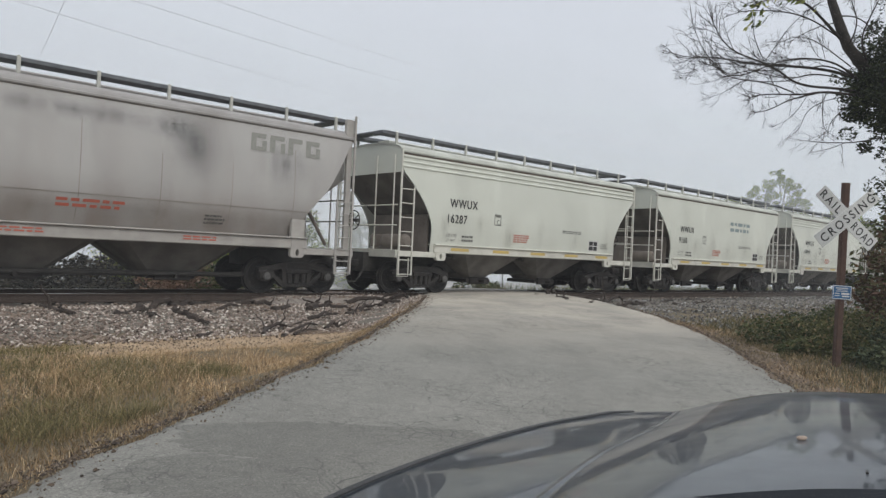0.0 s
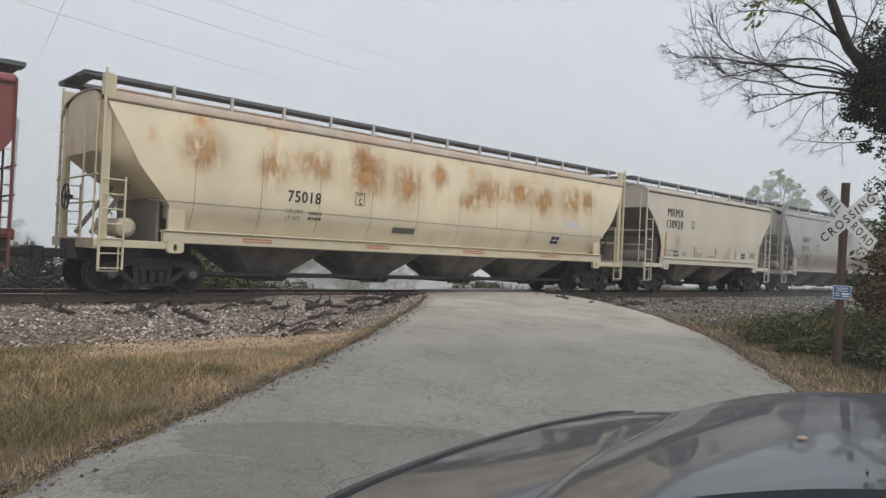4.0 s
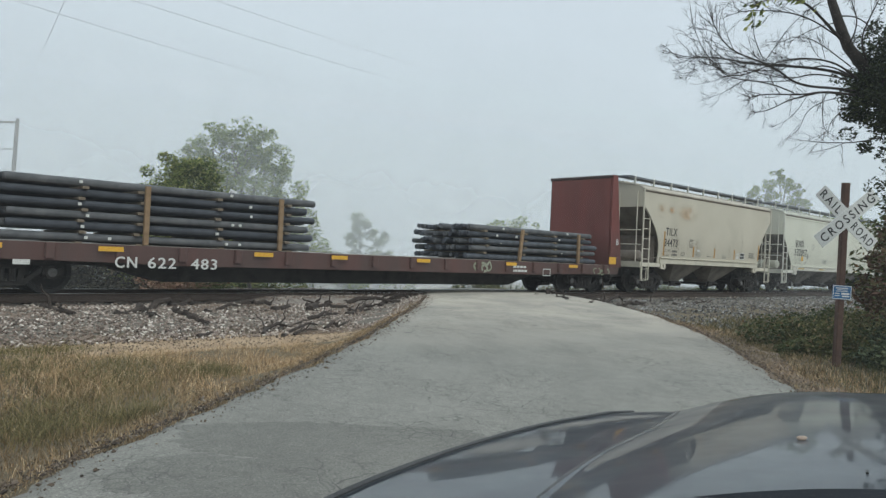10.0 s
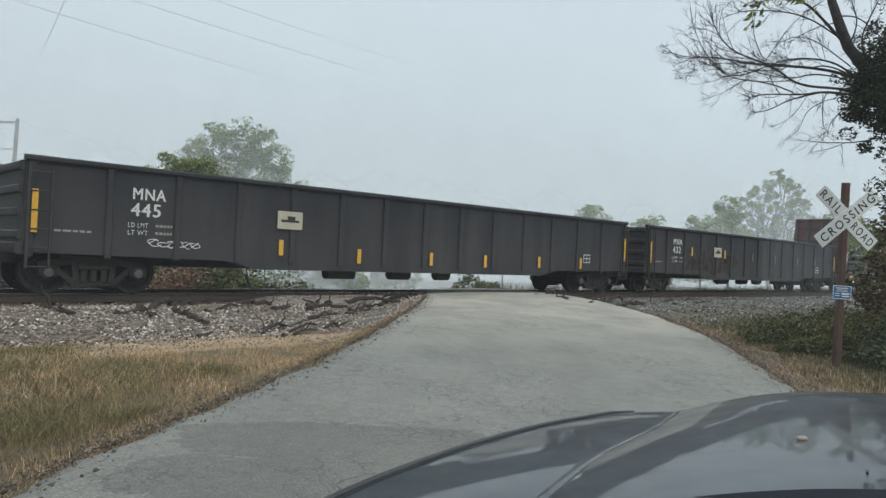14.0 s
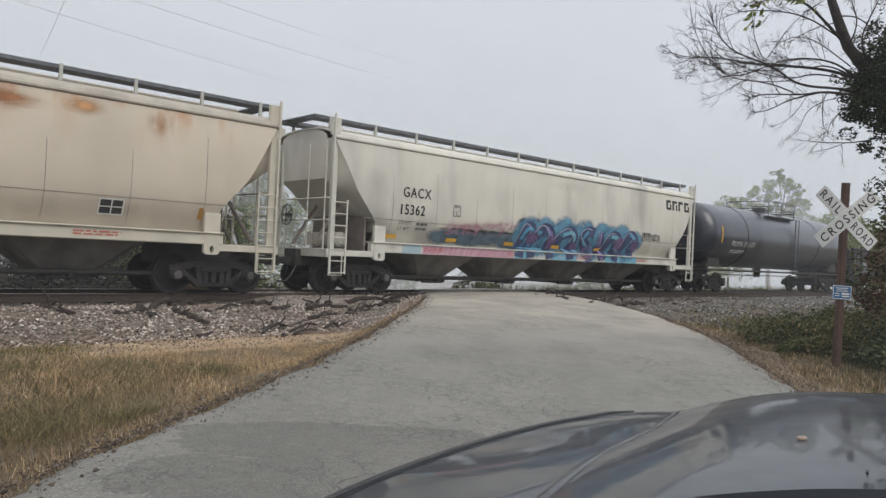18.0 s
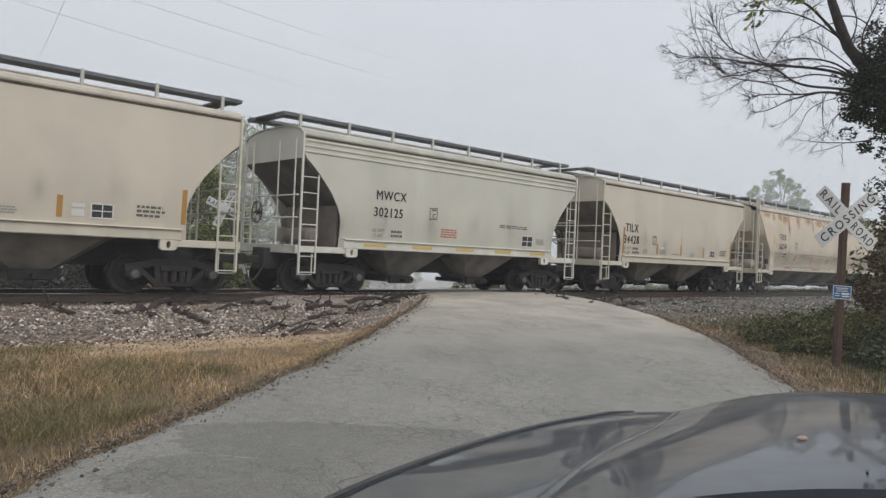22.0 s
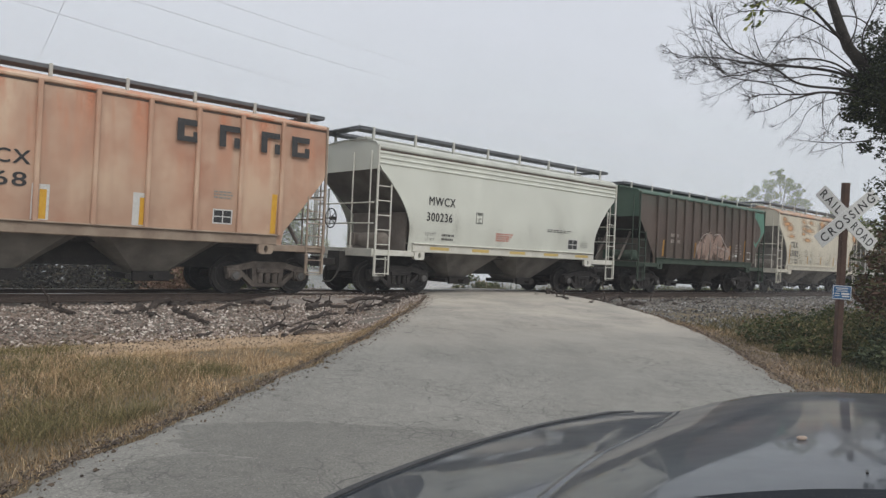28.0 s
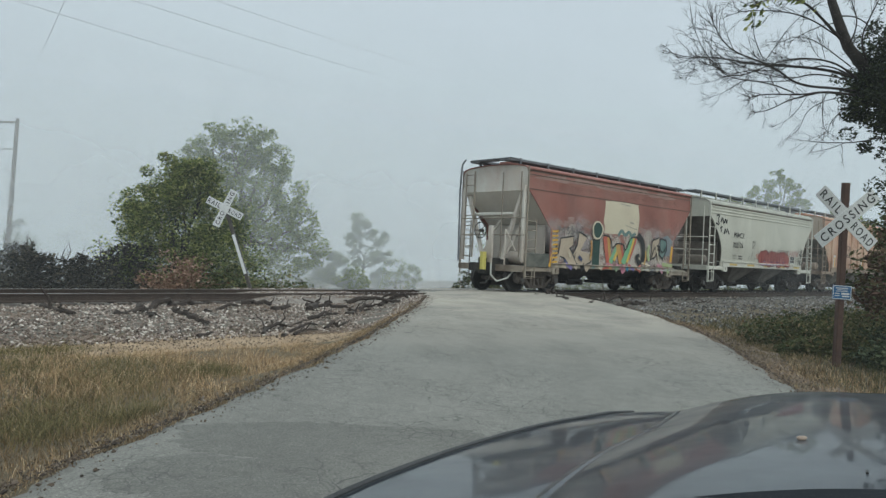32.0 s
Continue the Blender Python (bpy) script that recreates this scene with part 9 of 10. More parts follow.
for k, pts in enumerate(arms):
    way_ = curve(pts, 3)
    up = 0.026 + 0.0014 * k
    on_side(c, "graffiti_outline", [stroke(way_, 0.40)], spray["navy"], pr_, up, "dark navy graffiti letter")
    mid_ = curve([(x + 0.03, z - 0.04) for x, z in pts[1:-1]], 2) if len(pts) > 3 else curve(pts, 2)
    on_side(c, "graffiti_fill", [stroke(mid_, 0.13)], (spray["blue"], spray["violet"], spray_cyan)[k % 3], pr_, up + 0.010, "blue and violet letter fill")
    lit = [(x - 0.15, z + 0.10) for x, z in way_]
    on_side(c, "graffiti_shine", [stroke(lit[2:len(lit) * 2 // 3], 0.032)], ink_pale, pr_, up + 0.012, "pale highlight along the letter")
    puff(c, "graffiti", pts[len(pts) // 2][0], pts[len(pts) // 2][1] - 0.25, 0.35, 0.3, puff_violet, pr_, up + 0.013)
on_side(c, "graffiti", [ring_band(14.05, 1.30, 0.15, 0.03), ring_band(14.05, 1.30, 0.07, 0.03)], spray["navy"], pr_, 0.014, "small sprayed wheel shape")
on_side(c, "graffiti", [stroke(curve([(10.0, 1.38), (10.4, 1.25), (10.7, 1.4), (11.0, 1.26)], 2), 0.035), stroke(curve([(11.2, 1.3), (11.6, 1.4), (12.0, 1.25), (12.4, 1.38)], 2), 0.035)], ink_pale, pr_, 0.016)
scrawl(c, 15.3, 2.08, 1.25, 0.34, ink_black, prof_round, 33, 9, 0.028, label="small black tag")
tapes(c, (2.62, 4.95, 7.5, 9.88, 12.34), 1.57, 1.68, lambda z: prof_round(z) + 0.045, tape_yellow, 0.42)
puff(c, "soot_patch", 10.6, 3.75, 1.6, 0.35, dust_smear, prof_round, 0.006, "faint soot under the roof edge")

c = round_car("tan four-bay rounded covered hopper with rust runs", G[15], G[14], paint_tan_rust, trim_beige, "TILX", "56234", 81, roof=roof_beige)
for k, (x, z, rx, rz, m_) in enumerate(((1.7, 3.92, 0.53, 0.15, 2), (2.47, 3.87, 0.27, 0.21, 2), (3.19, 3.92, 0.34, 0.25, 2), (3.81, 3.84, 0.49, 0.34, 0), (4.28, 3.51, 0.15, 0.51, 0), (5.52, 3.82, 0.31, 0.35, 0), (6.88, 3.86, 0.61, 0.21, 1), (7.49, 3.73, 0.19, 0.4, 0), (8.38, 3.87, 0.54, 0.17, 2), (9.05, 3.62, 0.22, 0.38, 0), (10.07, 3.85, 0.73, 0.2, 1), (10.7, 3.63, 0.29, 0.46, 0), (12.25, 3.8, 0.43, 0.19, 2), (13.53, 3.78, 0.7, 0.22, 1), (13.18, 3.83, 0.57, 0.38, 0), (13.2, 3.8, 0.4, 0.17, 1), (14.9, 3.85, 0.4, 0.18, 2), (16.4, 3.7, 0.3, 0.25, 0))):
    puff(c, "rust_patch", x, z, rx * 1.35, rz * 1.45, (rust_run, rust_smear, rust_wash)[m_], prof_round, 0.004 + 0.0006 * k, "red-brown rust running from the roof edge")
tapes(c, (2.42,), 2.5, 2.95, prof_round, tape_yellow, 0.11)
tapes(c, (5.3, 7.6, 9.9, 12.2, 17.4), 1.72, 1.98, prof_round, tape_dull, 0.12)
scrawl(c, 5.9, 1.85, 1.6, 0.3, ink_grey, prof_round, 41, 7, 0.03)
scrawl(c, 10.6, 1.85, 1.2, 0.22, ink_grey, prof_round, 42, 6, 0.02)
decal_box(c, 15.3, 1.72, prof_round, 0.45, 0.28)
c = beige_car(G[16], G[15], "TILX", "34428", paint_beige, 91)
c = pale_car(G[17], G[16], "MWCX", "302125", white=False, seed=13)
c = beige_car(G[18], G[17], "TILX", "34670", paint_beige, 95, dx=-0.06)
c = pale_car(G[19], G[18], "MWCX", "302122", white=False, seed=14)
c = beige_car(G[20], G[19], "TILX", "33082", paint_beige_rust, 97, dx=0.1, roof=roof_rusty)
for k, (x, z, rx, rz) in enumerate(((1.6, 3.85, 0.4, 0.15), (1.94, 3.61, 0.66, 0.17), (2.26, 3.4, 0.57, 0.2), (2.47, 3.01, 0.54, 0.14), (4.1, 3.85, 0.49, 0.19), (5.18, 3.85, 0.48, 0.12), (4.12, 3.5, 0.41, 0.14), (4.87, 3.4, 0.71, 0.16), (4.05, 3.2, 0.35, 0.1), (4.61, 2.88, 0.65, 0.12), (6.68, 3.85, 0.49, 0.19), (7.82, 3.85, 0.7, 0.16), (7.49, 3.52, 0.98, 0.22), (6.97, 3.64, 0.61, 0.11), (6.74, 2.74, 0.21, 0.13), (9.46, 3.83, 0.59, 0.16), (9.89, 3.46, 0.82, 0.17), (10.13, 2.86, 0.67, 0.17), (11.79, 3.34, 0.38, 0.31))):
    puff(c, "rust_patch", x, z, rx * 1.55, rz * 1.8, rust_wash, prof_flat, 0.004 + 0.0006 * k, "soft orange rust smear on the side")

c, L = two_bay("green and brown rust-streaked ribbed covered hopper car", paint_green, G[21], G[20], trim=trim_green, lower=underframe, ribs=13, cut=cut_straight, key="ribbed", eave=4.0, ridge=4.25, board=4.42, end_mat=paint_green_end, roof_mat=paint_green_end)
on_side(c, "corner_panel", [([(L - 0.84, 3.96), (L - 2.05, 3.96), (L - 2.05, 2.5), (L - 1.75, 2.2), (L - 0.86, 3.02)], [(0, 1, 2, 3, 4)])], mottled("teal_green_paint", (0.075, 0.19, 0.145), (0.12, 0.25, 0.19), 2, 0.7), prof_flat, 0.008, "brighter teal-green corner panel")
puff(c, "rust_patch", L - 1.7, 3.1, 0.5, 0.8, dust_smear, prof_flat, 0.010)
spray_tan = soft_paint("spray_tan", (0.30, 0.20, 0.16), (0.38, 0.29, 0.24), 0.8, (1, 1, 1), edge=0.5)
for x, z, rx, rz in ((6.3, 2.05, 0.7, 0.75), (7.2, 2.15, 0.6, 0.7), (7.9, 1.85, 0.6, 0.45), (5.6, 1.9, 0.5, 0.5)):
    puff(c, "graffiti", x, z, rx, rz, spray_tan, lambda z: prof_flat(z) + 0.07, 0.005, "faded tan sprayed shape")
chalk_faint = mottled("faded_chalk_line", (0.36, 0.32, 0.29), (0.24, 0.2, 0.18), 5, 0.8)
for k, pts in enumerate(([(5.2, 1.6), (5.5, 2.4), (6.2, 2.75), (6.6, 2.1), (6.2, 1.55)], [(6.7, 2.6), (7.3, 2.7), (7.7, 2.3), (8.3, 1.85), (7.9, 1.5)], [(7.0, 2.1), (7.8, 2.0), (8.2, 1.9)])):
    on_side(c, "graffiti", [stroke(curve(pts), 0.05)], chalk_faint, lambda z: prof_flat(z) + 0.07, 0.010 + 0.001 * k)
tapes(c, (9.9,), 1.5, 2.5, prof_flat, tape_dull, 0.13)
tapes(c, (8.42, 2.6, 5.2), 1.55, 2.2, prof_flat, tape_dull, 0.13)
bars(c, 9.0, 2.3, 0.7, 0.5, 4, chalk_faint, prof_flat, seed=3)
bars(c, 3.2, 2.55, 0.8, 0.5, 2, chalk_faint, prof_flat, seed=4)
on_side(c, "white_sticker", [rect(8.62, 8.85, 1.66, 1.82), rect(9.0, 9.22, 1.7, 1.8)], ink_white, prof_flat)
on_side(c, "inspection_panel", frame_rect(10.08, 10.6, 1.62, 1.96, 0.035), ink_white, prof_flat)

c = pale_car(G[22], G[21], "MWCX", "300236", seed=15)
trim_dirty = mottled("dirty_tan_trim", (0.36, 0.29, 0.22), (0.22, 0.16, 0.12), 3, 0.8)
paint_tan_end = car_paint("paint_dusty_tan_end", (0.56, 0.47, 0.38), grime=(0.28, 0.2, 0.15), low=0.5, streak=0.5)
# Its trucks take the paler iron to paint in the light on them
c, L = two_bay("faded orange ribbed covered hopper car", paint_orange, G[23], G[22], trim=trim_dirty, lower=bay_tan, gear=truck_dusty_lit, end_mat=paint_tan_end, ribs=9, cut=cut_straight, key="ribbed_tall", eave=4.25, ridge=4.45, board=4.68)
for text, x in (("GA", 3.15), ("CX", 4.6)):
    letters(c, text, x, 2.55, 0.27, ink_black, prof_flat, 0.6, name="reporting_mark")
for text, x in (("79", 3.15), ("68", 4.6)):
    letters(c, text, x, 2.12, 0.27, ink_black, prof_flat, 0.55, name="car_number")
for i, x in enumerate((8.02, 9.0, 10.05, 10.88)):
    out = [rect(x, x + 0.16, 3.42, 3.92), rect(x + 0.16, x + 0.5, 3.78, 3.92), rect(x + 0.36, x + 0.5, 3.42, 3.66)]
    if i in (0, 3):
        out.append(rect(x + 0.16, x + 0.36, 3.42, 3.54))
    on_side(c, "owner_mark", out, ink_black, lambda z: prof_flat(z) + 0.07, 0.008, "widely spaced black owner's mark")
for x in (2.6, 5.33, 7.25):
    on_side(c, "white_patch", [rect(x - 0.08, x + 0.24, 1.5, 2.2)], ink_white, prof_flat, 0.006)
tapes(c, (2.65, 5.39, 7.31), 1.52, 2.1, prof_flat, tape_yellow, 0.13)
tapes(c, (10.43,), 1.5, 2.45, prof_flat, tape_yellow, 0.14)
bars(c, 8.95, 2.42, 0.5, 0.2, 3, ink_grey, prof_flat, seed=17)
decal_box(c, 8.98, 1.68, prof_flat, 0.42, 0.28)

c = pale_car(G[24], G[23], "MWCX", "302126", white=False, seed=16)
puff_brick = soft_paint("puff_brick", (0.30, 0.085, 0.07), (0.22, 0.06, 0.06), 0.95, (1, 1, 1), edge=0.35)
puff_navy = soft_paint("puff_navy", (0.12, 0.10, 0.22), (0.17, 0.12, 0.24), 0.6, (1, 1, 1), edge=0.8)
side_ = lambda z: max(prof_flat(z), 1.60) if z < 1.48 else prof_flat(z)
for i in range(9):
    puff(c, "graffiti", 6.25 + 0.36 * i, 1.72 + 0.05 * math.sin(i * 2.2), 0.46, 0.40 + 0.05 * (i % 2), puff_brick, side_, 0.009 + 0.0006 * i, "brick-red sprayed cloud")
for i in range(4):
    puff(c, "graffiti", 6.6 + 0.75 * i, 1.55, 0.4, 0.16, puff_navy, side_, 0.0155 + 0.0004 * i)
on_side(c, "graffiti", [strip(5.95, 9.4, 1.40, 1.465, 12, 1)], mottled("spray_lilac", (0.36, 0.30, 0.42), (0.42, 0.36, 0.44), 3, 0.7), side_, 0.012, "lilac spray along the sill")
on_side(c, "graffiti", [stroke(curve([(x, 1.95), (x + 0.08, 2.16 + 0.05 * math.sin(x * 9)), (x + 0.16, 1.98)], 2), 0.05) for x in np.arange(6.0, 9.2, 0.24)], mottled("spray_dark_brick", (0.20, 0.06, 0.055), (0.27, 0.09, 0.08), 3), prof_flat, 0.018, "ragged red upper edge")
black_tag = [[(1.45, 3.45), (1.75, 3.55), (1.55, 3.3), (1.7, 3.1), (1.4, 3.15)], [(1.8, 3.2), (1.95, 3.45), (2.05, 3.15)], [(2.1, 3.2), (2.2, 3.4), (2.3, 3.15), (2.35, 3.35)], [(1.75, 2.98), (1.95, 3.05)], [(1.85, 3.05), (1.85, 2.8)], [(2.1, 2.75), (2.2, 3.0), (2.3, 2.8)], [(2.35, 3.0), (2.45, 2.85), (2.55, 2.75)]]
on_side(c, "graffiti", [stroke(curve([(a * 1.12 - 0.2, b * 1.12 - 0.36) for a, b in q], 1), 0.085) for q in black_tag], ink_black, prof_flat, 0.014, "black sprayed tag")
red_tag = [[(9.5, 1.9), (9.62, 2.25), (9.75, 1.9)], [(9.55, 2.05), (9.7, 2.05)], [(9.85, 1.92), (9.87, 2.22), (10.02, 2.15), (9.88, 2.05), (10.05, 1.92)], [(10.12, 1.93), (10.13, 2.22)], [(10.35, 2.22), (10.22, 2.1), (10.36, 1.95)], [(10.42, 1.95), (10.43, 2.25)], [(10.42, 2.08), (10.58, 2.1)], [(10.58, 1.95), (10.59, 2.26)]]
on_side(c, "graffiti", [stroke(q, 0.045) for q in red_tag], mottled("spray_tag_red", (0.34, 0.10, 0.11), (0.42, 0.18, 0.18), 5), prof_flat, 0.014, "thin red sprayed strokes")
pot = [[(10.95, 1.75), (10.98, 2.35)], [(10.97, 1.9), (10.8, 2.1)], [(10.97, 1.95), (11.15, 2.15)], [(10.97, 2.05), (10.86, 2.25)], [(10.97, 2.1), (11.1, 2.3)], [(10.72, 1.5), (10.75, 1.75), (10.85, 1.55)], [(10.9, 1.5), (10.92, 1.75)], [(11.0, 1.72), (11.0, 1.5), (11.12, 1.52)], [(11.18, 1.5), (11.2, 1.75), (11.3, 1.6), (11.34, 1.78)]]
on_side(c, "graffiti", [stroke(q, 0.06) for q in pot], ink_black, prof_flat, 0.014, "black sprayed plant shape")
grey_tag = [[(4.75, 1.6), (4.9, 1.85), (5.0, 1.6)], [(5.1, 1.6), (5.1, 2.0), (5.25, 1.95), (5.12, 1.8)], [(5.35, 1.65), (5.55, 1.7), (5.85, 1.66)]]
on_side(c, "graffiti", [stroke(curve(q, 1), 0.03) for q in grey_tag], ink_grey, prof_flat, 0.013, "faint grey tag")

# tail car
L = G[24] - G[25]
c = hopper("covered_hopper", "worn red tail hopper car covered with graffiti", L, paint_red_worn, trim_tail, underframe, x0=0.86, eave=4.18, ridge=4.38, board=4.54, cut=cut_tail, bays=2, key="tail", sill=(0.90, 1.05), gear=truck_dusty_lit, bracket_mat=grating, end_mat=paint_pale_end, roof_mat=paint_red_worn)
CARS.append((c, G[25]))
p = prof_flat
def tail_side(parent, name, shapes, material, prof, lift=0.008, label=""):
    """Paint that ends where the slanted ends of the side begin."""
    out = []
    for pts, faces, *up in shapes:
        hem = [(min(max(x, 0.92 + cut_tail(z)), TAIL_L - 0.92 - cut_tail(z)) if z > 1.02 else min(max(x, 1.9), TAIL_L - 1.2), z) for x, z in pts]
        out.append((hem, faces, *up))
    return on_side(parent, name, out, material, prof, lift, label)


TAIL_L = L
tail_side(c, "paint_patch", [strip(5.25, 7.45, 2.25, 3.46, 8, 8), blob(5.35, 2.9, 0.16, 0.5, 61, 0.2), blob(7.4, 2.8, 0.12, 0.55, 62, 0.2), blob(6.3, 3.46, 0.9, 0.05, 63, 0.2)], spray["cream"], p, 0.005, "cream repaint patch")
over = spray_haze("overpaint_chalk", (0.46, 0.41, 0.36), 0.42)
tail_side(c, "paint_patch", [strip(2.3, 10.6, 1.04, 1.75, 20, 4)] + [blob(2.6 + 0.95 * i, 1.85 + 0.12 * math.sin(i * 2.3), 0.75, 0.42, 70 + i, 0.35) for i in range(9)], over, p, 0.004, "grey-cream overpainted band")


def swell(pts, d):
    """The outline pushed out from its middle by d."""
    mx, mz = sum(a for a, _ in pts) / len(pts), sum(b for _, b in pts) / len(pts)
    out = []
    for a, b in pts:
        r = math.hypot(a - mx, b - mz) or 1
        out.append((a + (a - mx) / r * d, b + (b - mz) / r * d))
    return out


# tall overlapping letters: pale halo, black outline, fills in several hues
spray["tan"] = mottled("spray_tan_solid", (0.50, 0.41, 0.31), (0.40, 0.33, 0.25), 1.5, 0.7)
spray["red"] = mottled("spray_red", (0.42, 0.08, 0.06), (0.50, 0.16, 0.10), 1.5, 0.6)
spray["leaf"] = mottled("spray_leaf_green", (0.16, 0.38, 0.20), (0.26, 0.46, 0.28), 1.5, 0.6)
spray["pine"] = mottled("spray_pine", (0.015, 0.045, 0.035), (0.03, 0.07, 0.055), 1.5, 0.6)
glyphs = (("tan", [(2.72, 1.92), (3.40, 2.02), (3.42, 1.75), (3.20, 1.62), (3.44, 1.40), (3.72, 0.99), (3.30, 0.97), (2.97, 1.29), (2.73, 1.33), (2.62, 1.02), (2.32, 0.98), (2.45, 1.27), (2.66, 1.42)], 0.06),
          ("tan", [(3.72, 2.18), (4.20, 2.02), (4.05, 1.86), (3.86, 1.55), (4.42, 1.46), (4.48, 1.16), (3.98, 1.0), (3.60, 1.14), (3.46, 1.40), (3.68, 1.72)], 0.07),
          ("pine", [(4.58, 1.95), (4.98, 1.97), (5.02, 1.03), (4.62, 1.02)], 0.05),
          ("tan", [(8.52, 1.40), (8.56, 2.10), (9.05, 2.25), (8.95, 1.75), (8.80, 1.50)], 0.08),
          ("teal", [(9.15, 2.20), (9.55, 2.15), (9.62, 1.80), (9.40, 1.45), (9.15, 1.60)], 0.08))
for k, (hue, pts, edge) in enumerate(glyphs):
    tail_side(c, "graffiti_outline", [fan(swell(pts, edge))], spray["black"], p, 0.012 + 0.0012 * k, "black graffiti letter outline")
    tail_side(c, "graffiti_fill", [fan(pts)], spray[hue], p, 0.0145 + 0.0012 * k, "sprayed graffiti letter fill")
puff_halo = soft_paint("puff_halo", (0.50, 0.44, 0.43), (0.42, 0.36, 0.37), 0.75, (1.5, 1.5, 0.6), edge=0.95)
for x, z, rx, rz in ((3.1, 1.5, 0.9, 0.9), (4.0, 1.8, 0.8, 0.7), (4.8, 2.1, 0.5, 0.8), (7.6, 2.2, 0.6, 0.5), (9.0, 2.0, 0.9, 0.7), (6.0, 1.3, 1.2, 0.5), (8.3, 1.2, 0.9, 0.4)):
    puff(c, "graffiti", x, z, rx, rz, puff_halo, p, 0.010, "pale haze round the letters")
for k, (hue, pts, w) in enumerate((("red", [(5.28, 2.14), (5.45, 1.6), (5.62, 1.15)], 0.26), ("orange", [(5.48, 2.12), (5.62, 1.6), (5.75, 1.15)], 0.16), ("leaf", [(5.72, 1.18), (6.02, 1.62), (6.18, 1.86)], 0.24), ("yellow", [(5.95, 1.25), (6.2, 1.75)], 0.14),
                                   ("orange", [(6.12, 1.88), (6.3, 1.5), (6.42, 1.15)], 0.26), ("red", [(6.38, 1.86), (6.5, 1.5), (6.6, 1.2)], 0.12), ("leaf", [(6.55, 1.15), (6.88, 1.7), (7.05, 2.14)], 0.30), ("yellow", [(6.82, 1.2), (7.02, 1.7), (7.2, 2.16)], 0.12), ("red", [(6.98, 1.3), (7.15, 1.7), (7.34, 2.16)], 0.09),
                                   ("pink", [(5.45, 1.1), (5.9, 1.02)], 0.14), ("blue", [(5.7, 1.0), (5.95, 0.99)], 0.12), ("pink", [(6.1, 1.1), (6.35, 1.0)], 0.13), ("blue", [(6.5, 1.0), (6.8, 1.0)], 0.12), ("red", [(6.9, 1.1), (7.1, 1.02)], 0.14),
                                   ("black", [(5.14, 2.17), (5.62, 2.15), (5.78, 1.62), (5.98, 1.92), (6.52, 1.90), (6.66, 1.58), (6.92, 2.2), (7.42, 2.19)], 0.05),
                                   ("black", [(7.42, 2.30), (7.80, 2.06), (7.92, 1.62), (7.88, 1.28), (7.60, 1.20), (7.50, 1.55)], 0.26), ("cream", [(7.62, 1.42), (7.80, 1.2), (8.25, 1.18), (8.65, 0.98)], 0.07), ("orange", [(8.05, 1.7), (8.12, 1.4), (8.02, 1.15)], 0.10),
                                   ("black", [(7.55, 1.08), (8.1, 1.02), (8.5, 1.08)], 0.06), ("lime", [(8.3, 1.95), (8.2, 1.6), (8.35, 1.3)], 0.14), ("black", [(8.5, 1.35), (8.62, 1.8), (8.95, 2.0), (9.3, 1.6), (9.6, 1.95)], 0.06), ("cream", [(8.75, 1.95), (8.95, 1.6), (9.1, 1.3)], 0.08),
                                   ("orange", [(4.42, 1.95), (4.5, 1.6), (4.44, 1.25)], 0.08), ("navy", [(2.95, 1.2), (3.12, 1.05)], 0.12), ("cream", [(3.15, 1.5), (3.25, 1.3)], 0.08), ("navy", [(3.75, 1.35), (3.95, 1.2)], 0.13), ("lime", [(9.35, 1.2), (9.9, 1.15), (10.4, 1.2)], 0.14), ("pink", [(8.95, 1.15), (9.3, 1.1)], 0.12))):
    tail_side(c, "graffiti", [stroke(curve(pts, 2) if len(pts) > 2 else pts, w)], spray[hue], p, 0.030 + 0.0010 * k)
tail_side(c, "graffiti", [blob(4.75, 2.33, 0.34, 0.34, 90, 0.06)], spray["cream"], p, 0.062, "pale halo round a graffiti dot")
tail_side(c, "graffiti", [blob(4.76, 2.34, 0.26, 0.28, 91, 0.05)], spray["pine"], p, 0.065, "dark green graffiti dot")
tail_side(c, "graffiti", [stroke(curve([(6.15, 2.2), (6.35, 2.45), (6.6, 2.2), (6.85, 2.42), (7.05, 2.2), (7.3, 2.35)], 2), 0.14)], spray["teal"], p, 0.010, "dull green bush shape on the patch")
tail_side(c, "door_outline", [stroke([(6.25, 3.42), (6.9, 3.38)], 0.03), stroke([(6.6, 2.62), (7.4, 2.5)], 0.025), stroke([(6.9, 2.75), (7.15, 2.72)], 0.05)], ink_grey, p, 0.009)
for i in range(12):
    x = 1.9 + 0.75 * i
    puff(c, "dirt_run", x, 3.72, 0.8, 0.36, dust_smear, p, 0.006, "dusty streaks below the roof edge")
    if not 4.6 < x < 7.6:
        puff(c, "dirt_run", x + 0.3, 2.2 - 0.2 * math.sin(i * 2.1), 0.7, 0.8, puff_halo, p, 0.0075)
for z in (3.5, 3.98):
    part("panel_seam", Geo().box(0.95, TAIL_L - 0.95, -p(z) - 0.012, -p(z) + 0.01, z - 0.014, z + 0.014, 0.004), seam_and_shade, c)
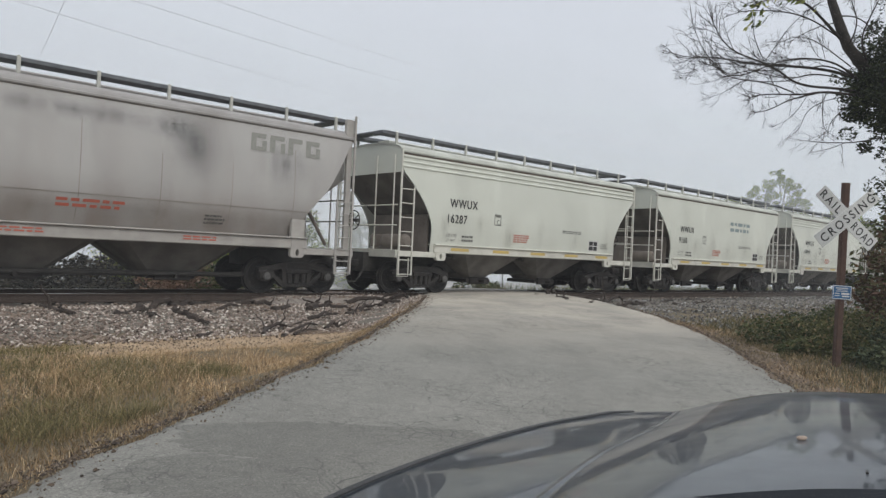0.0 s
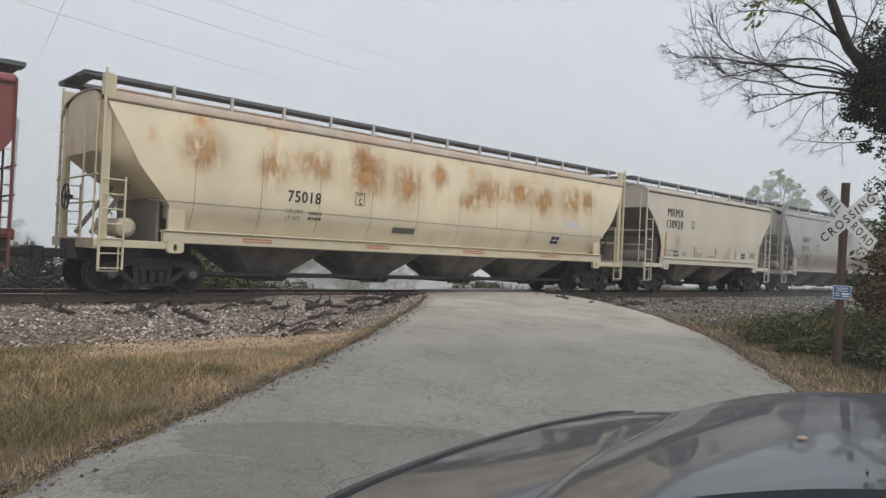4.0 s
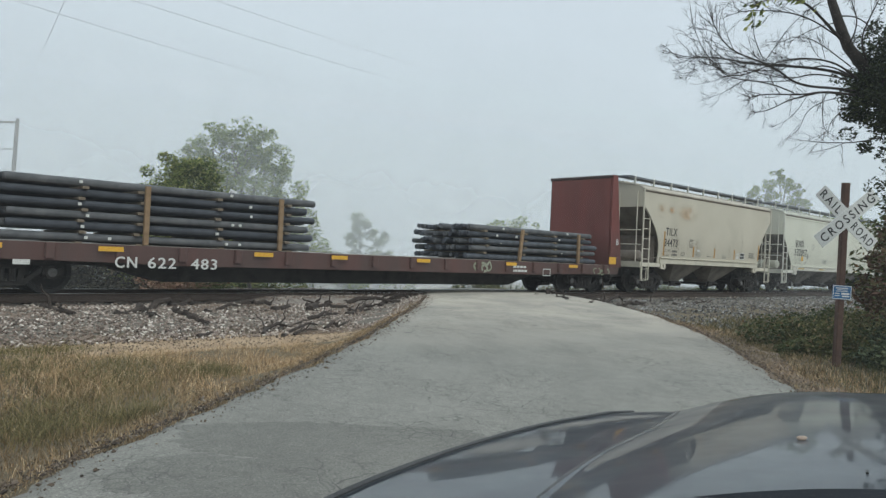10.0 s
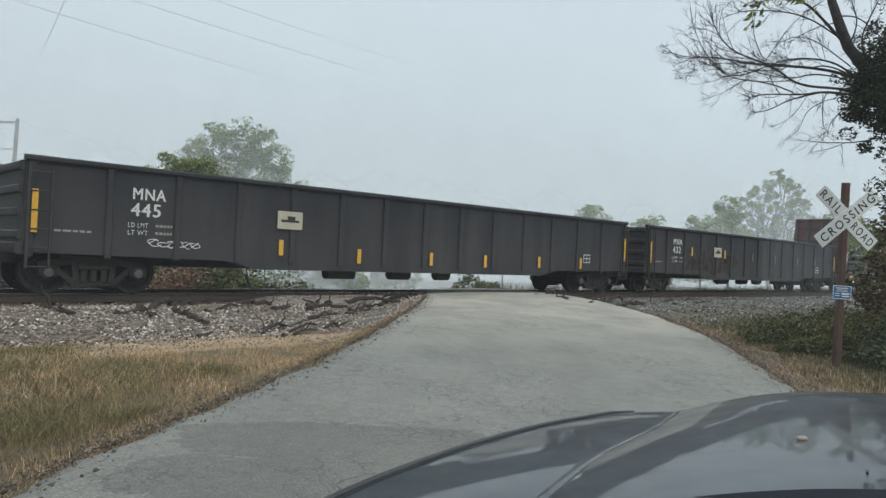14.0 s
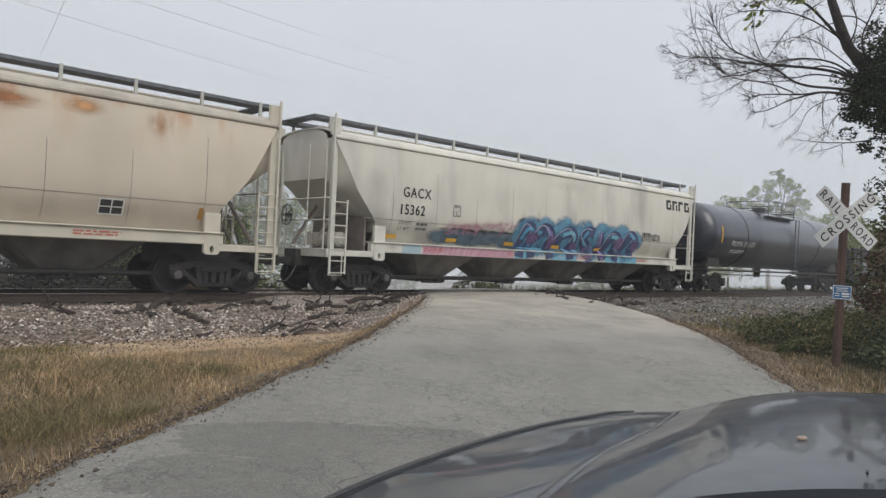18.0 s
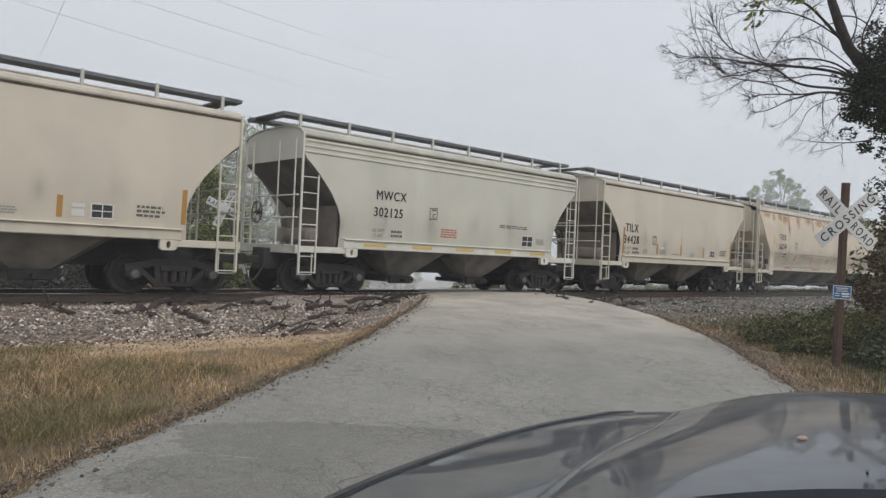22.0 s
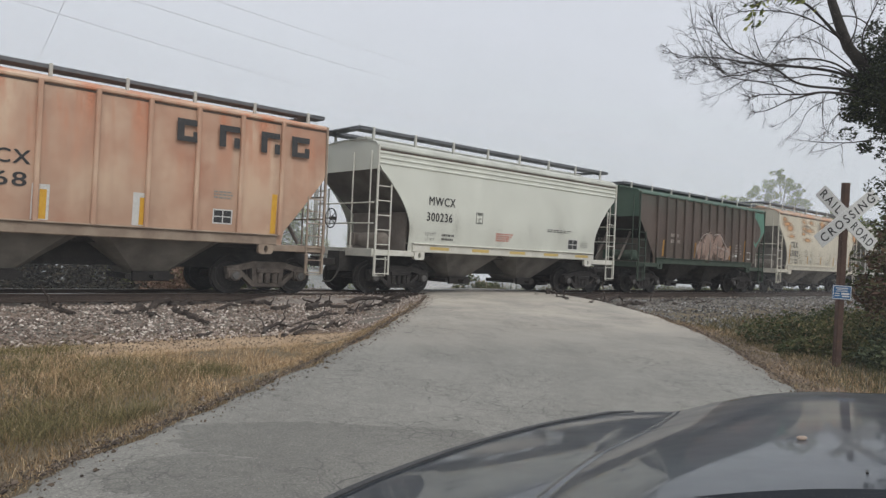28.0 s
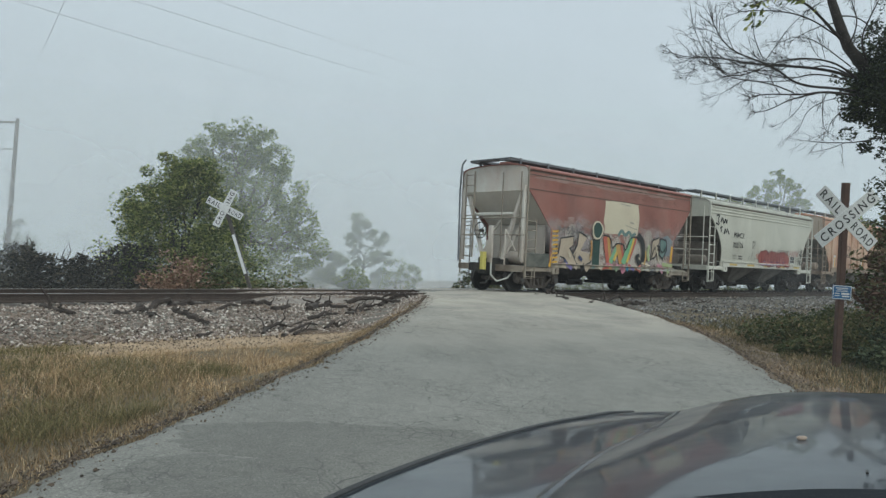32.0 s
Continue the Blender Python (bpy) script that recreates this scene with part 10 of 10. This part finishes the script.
tail_side(c, "paint_patch", [blob(2.4 + 1.7 * i, 3.95 + 0.05 * (i % 2), 0.95, 0.10, 130 + i, 0.4) for i in range(5)] + [blob(2.4 + 0.8 * i, 2.42 + 0.1 * math.sin(i), 0.4, 0.16, 140 + i, 0.5) for i in range(4)] + [blob(8.0 + 0.55 * i, 2.4 + 0.1 * math.sin(i * 3), 0.4, 0.2, 160 + i, 0.5) for i in range(4)], mottled("bleached_red", (0.27, 0.16, 0.135), (0.33, 0.22, 0.19), 1.5), p, 0.003, "bleached chalky patch")
tail_side(c, "sprayed_ladder", [stroke([(2.12, 2.25), (2.12, 1.5), (2.10, 0.94)], 0.13)] + [stroke([(2.05, 2.15 - 0.15 * i), (2.52, 2.17 - 0.15 * i)], 0.06) for i in range(8)], tape_yellow, lambda z: prof_flat(1.6) + 0.05, 0.006, "yellow sprayed ladder shape")
letters(c, "70554", 2.48, 2.10, 0.24, ink_data, p, 1.2, name="car_number", bold=False)
low = lambda z: prof_flat(1.6) + 0.045
tail_side(c, "sill_band", [strip(2.3, 11.2, 0.92, 1.03, 20, 2)], mottled("smeared_sill", (0.34, 0.32, 0.25), (0.24, 0.21, 0.17), 2.0, 0.8), low, 0.004, "dull cream smeared sill band")
hues = ("tan", "tan", "violet", "tan", "black", "tan", "teal", "cream", "red", "orange", "green", "pink", "blue", "violet", "red", "lime", "cream", "black", "cream", "pink", "lime", "cream")
for i, hue in enumerate(hues):
    x = 2.5 + 0.36 * i
    tail_side(c, "sill_graffiti", [stroke([(x, 1.04), (x + 0.05 * math.sin(i * 1.9), 0.98), (x + 0.08 * math.sin(i * 2.7), 0.92)], 0.16 + 0.12 * (i % 3))], spray[hue], low, 0.006 + 0.0008 * (i % 4))
scrawl(c, 7.6, 0.93, 2.6, 0.10, ink_white, low, 96, 8, 0.02)
tapes(c, (10.0,), 1.3, 1.95, p, tape_yellow, 0.14)
tail_side(c, "graffiti", [blob(9.55, 1.95, 0.5, 0.42, 170, 0.15)], mottled("spray_slate", (0.16, 0.19, 0.21), (0.22, 0.25, 0.26), 2, 0.7), p, 0.0095, "slate-grey sprayed round")
for y in (-1, 1):
    part("end_brace", Geo().box(-0.06, 0.06, -0.07, 0.07, 0.0, 2.35, 0.02), paint_pale_end, c, "pale diagonal end brace", at=pose(0.92, y * 1.25, 3.35) @ pose(0, 0, 0, 180 - y * 20, 0, 0))
    part("end_post", Geo().box(0.80, 0.92, y * 1.42 - 0.06, y * 1.42 + 0.06, 1.05, 3.6, 0.02), paint_pale_end, c, "pale corner post")
part("end_shelf", Geo().box(0.82, 1.15, -0.95, 0.95, 2.62, 2.72, 0.02), paint_pale_end, c)
part("tail_hose", Geo().path([(0.35, -0.5, 1.0), (0.3, -0.55, 0.6), (0.45, -0.7, 0.38), (0.8, -0.85, 0.5), (1.1, -0.9, 0.8)], 0.03, 6), steel_pale, c, "dangling pale air hose")
part("sill_box", Geo().box(0.90, 2.06, -1.575, -1.40, 0.90, 1.37, 0.02), mottled("grimy_green_grey_box", (0.055, 0.065, 0.055), (0.15, 0.145, 0.125), 2.5, 0.8), c, "grimy green-grey box beside the end platform")
part("brake_stand", Geo().box(0.42, 0.52, -0.42, -0.22, 1.0, 2.25, 0.03).box(0.38, 0.46, -0.48, -0.16, 1.15, 1.75, 0.03), paint_pale_end, c, "pale hand-brake stand")
part("thin_brace", Geo().tube((0.24, -1.2, 2.1), (0.75, -1.2, 1.42), 0.03, 0.03, 6).tube((0.24, -1.2, 2.1), (0.24, -1.2, 0.95), 0.025, 0.025, 6), paint_pale_end, c)
far_pipe = Geo().path([(0.86, 1.45, 4.62), (0.74, 1.5, 4.45), (0.70, 1.5, 3.9), (0.68, 1.5, 3.4), (0.72, 1.5, 2.2), (0.74, 1.5, 1.0)], 0.035, 6)
for k in range(8):
    far_pipe.tube((0.60, 1.5, 4.2 - 0.4 * k), (0.84, 1.5, 4.2 - 0.4 * k), 0.014, 0.014, 5)
part("far_ladder", far_pipe, grating, c, "dark bent ladder at the far corner")
part("end_device", Geo().box(0.12, 0.3, -0.35, -0.17, 0.75, 1.35, 0.03), tape_lemon, c, "yellow rear-end marker box")


# ---------------------------------------------------------------- what moves
def place_on_track(s):
    x, y = to_xy(s, 0)
    return pose(x, y, RAIL_Z + 0.72 * math.sin(radians(CANT)), CANT, 0, 90 - TRACK_ANGLE)


def train_way(t):
    """How far the train has come along the track, counted from mid clip."""
    q = (t - 16) / 16
    return 180.96 * q - 1.344 * q * q - 0.137 * q ** 3


def motions():
    for car, rear in CARS:
        walk(car, [(t, place_on_track(rear + train_way(t))) for t in range(0, 33, 2)])


motions()
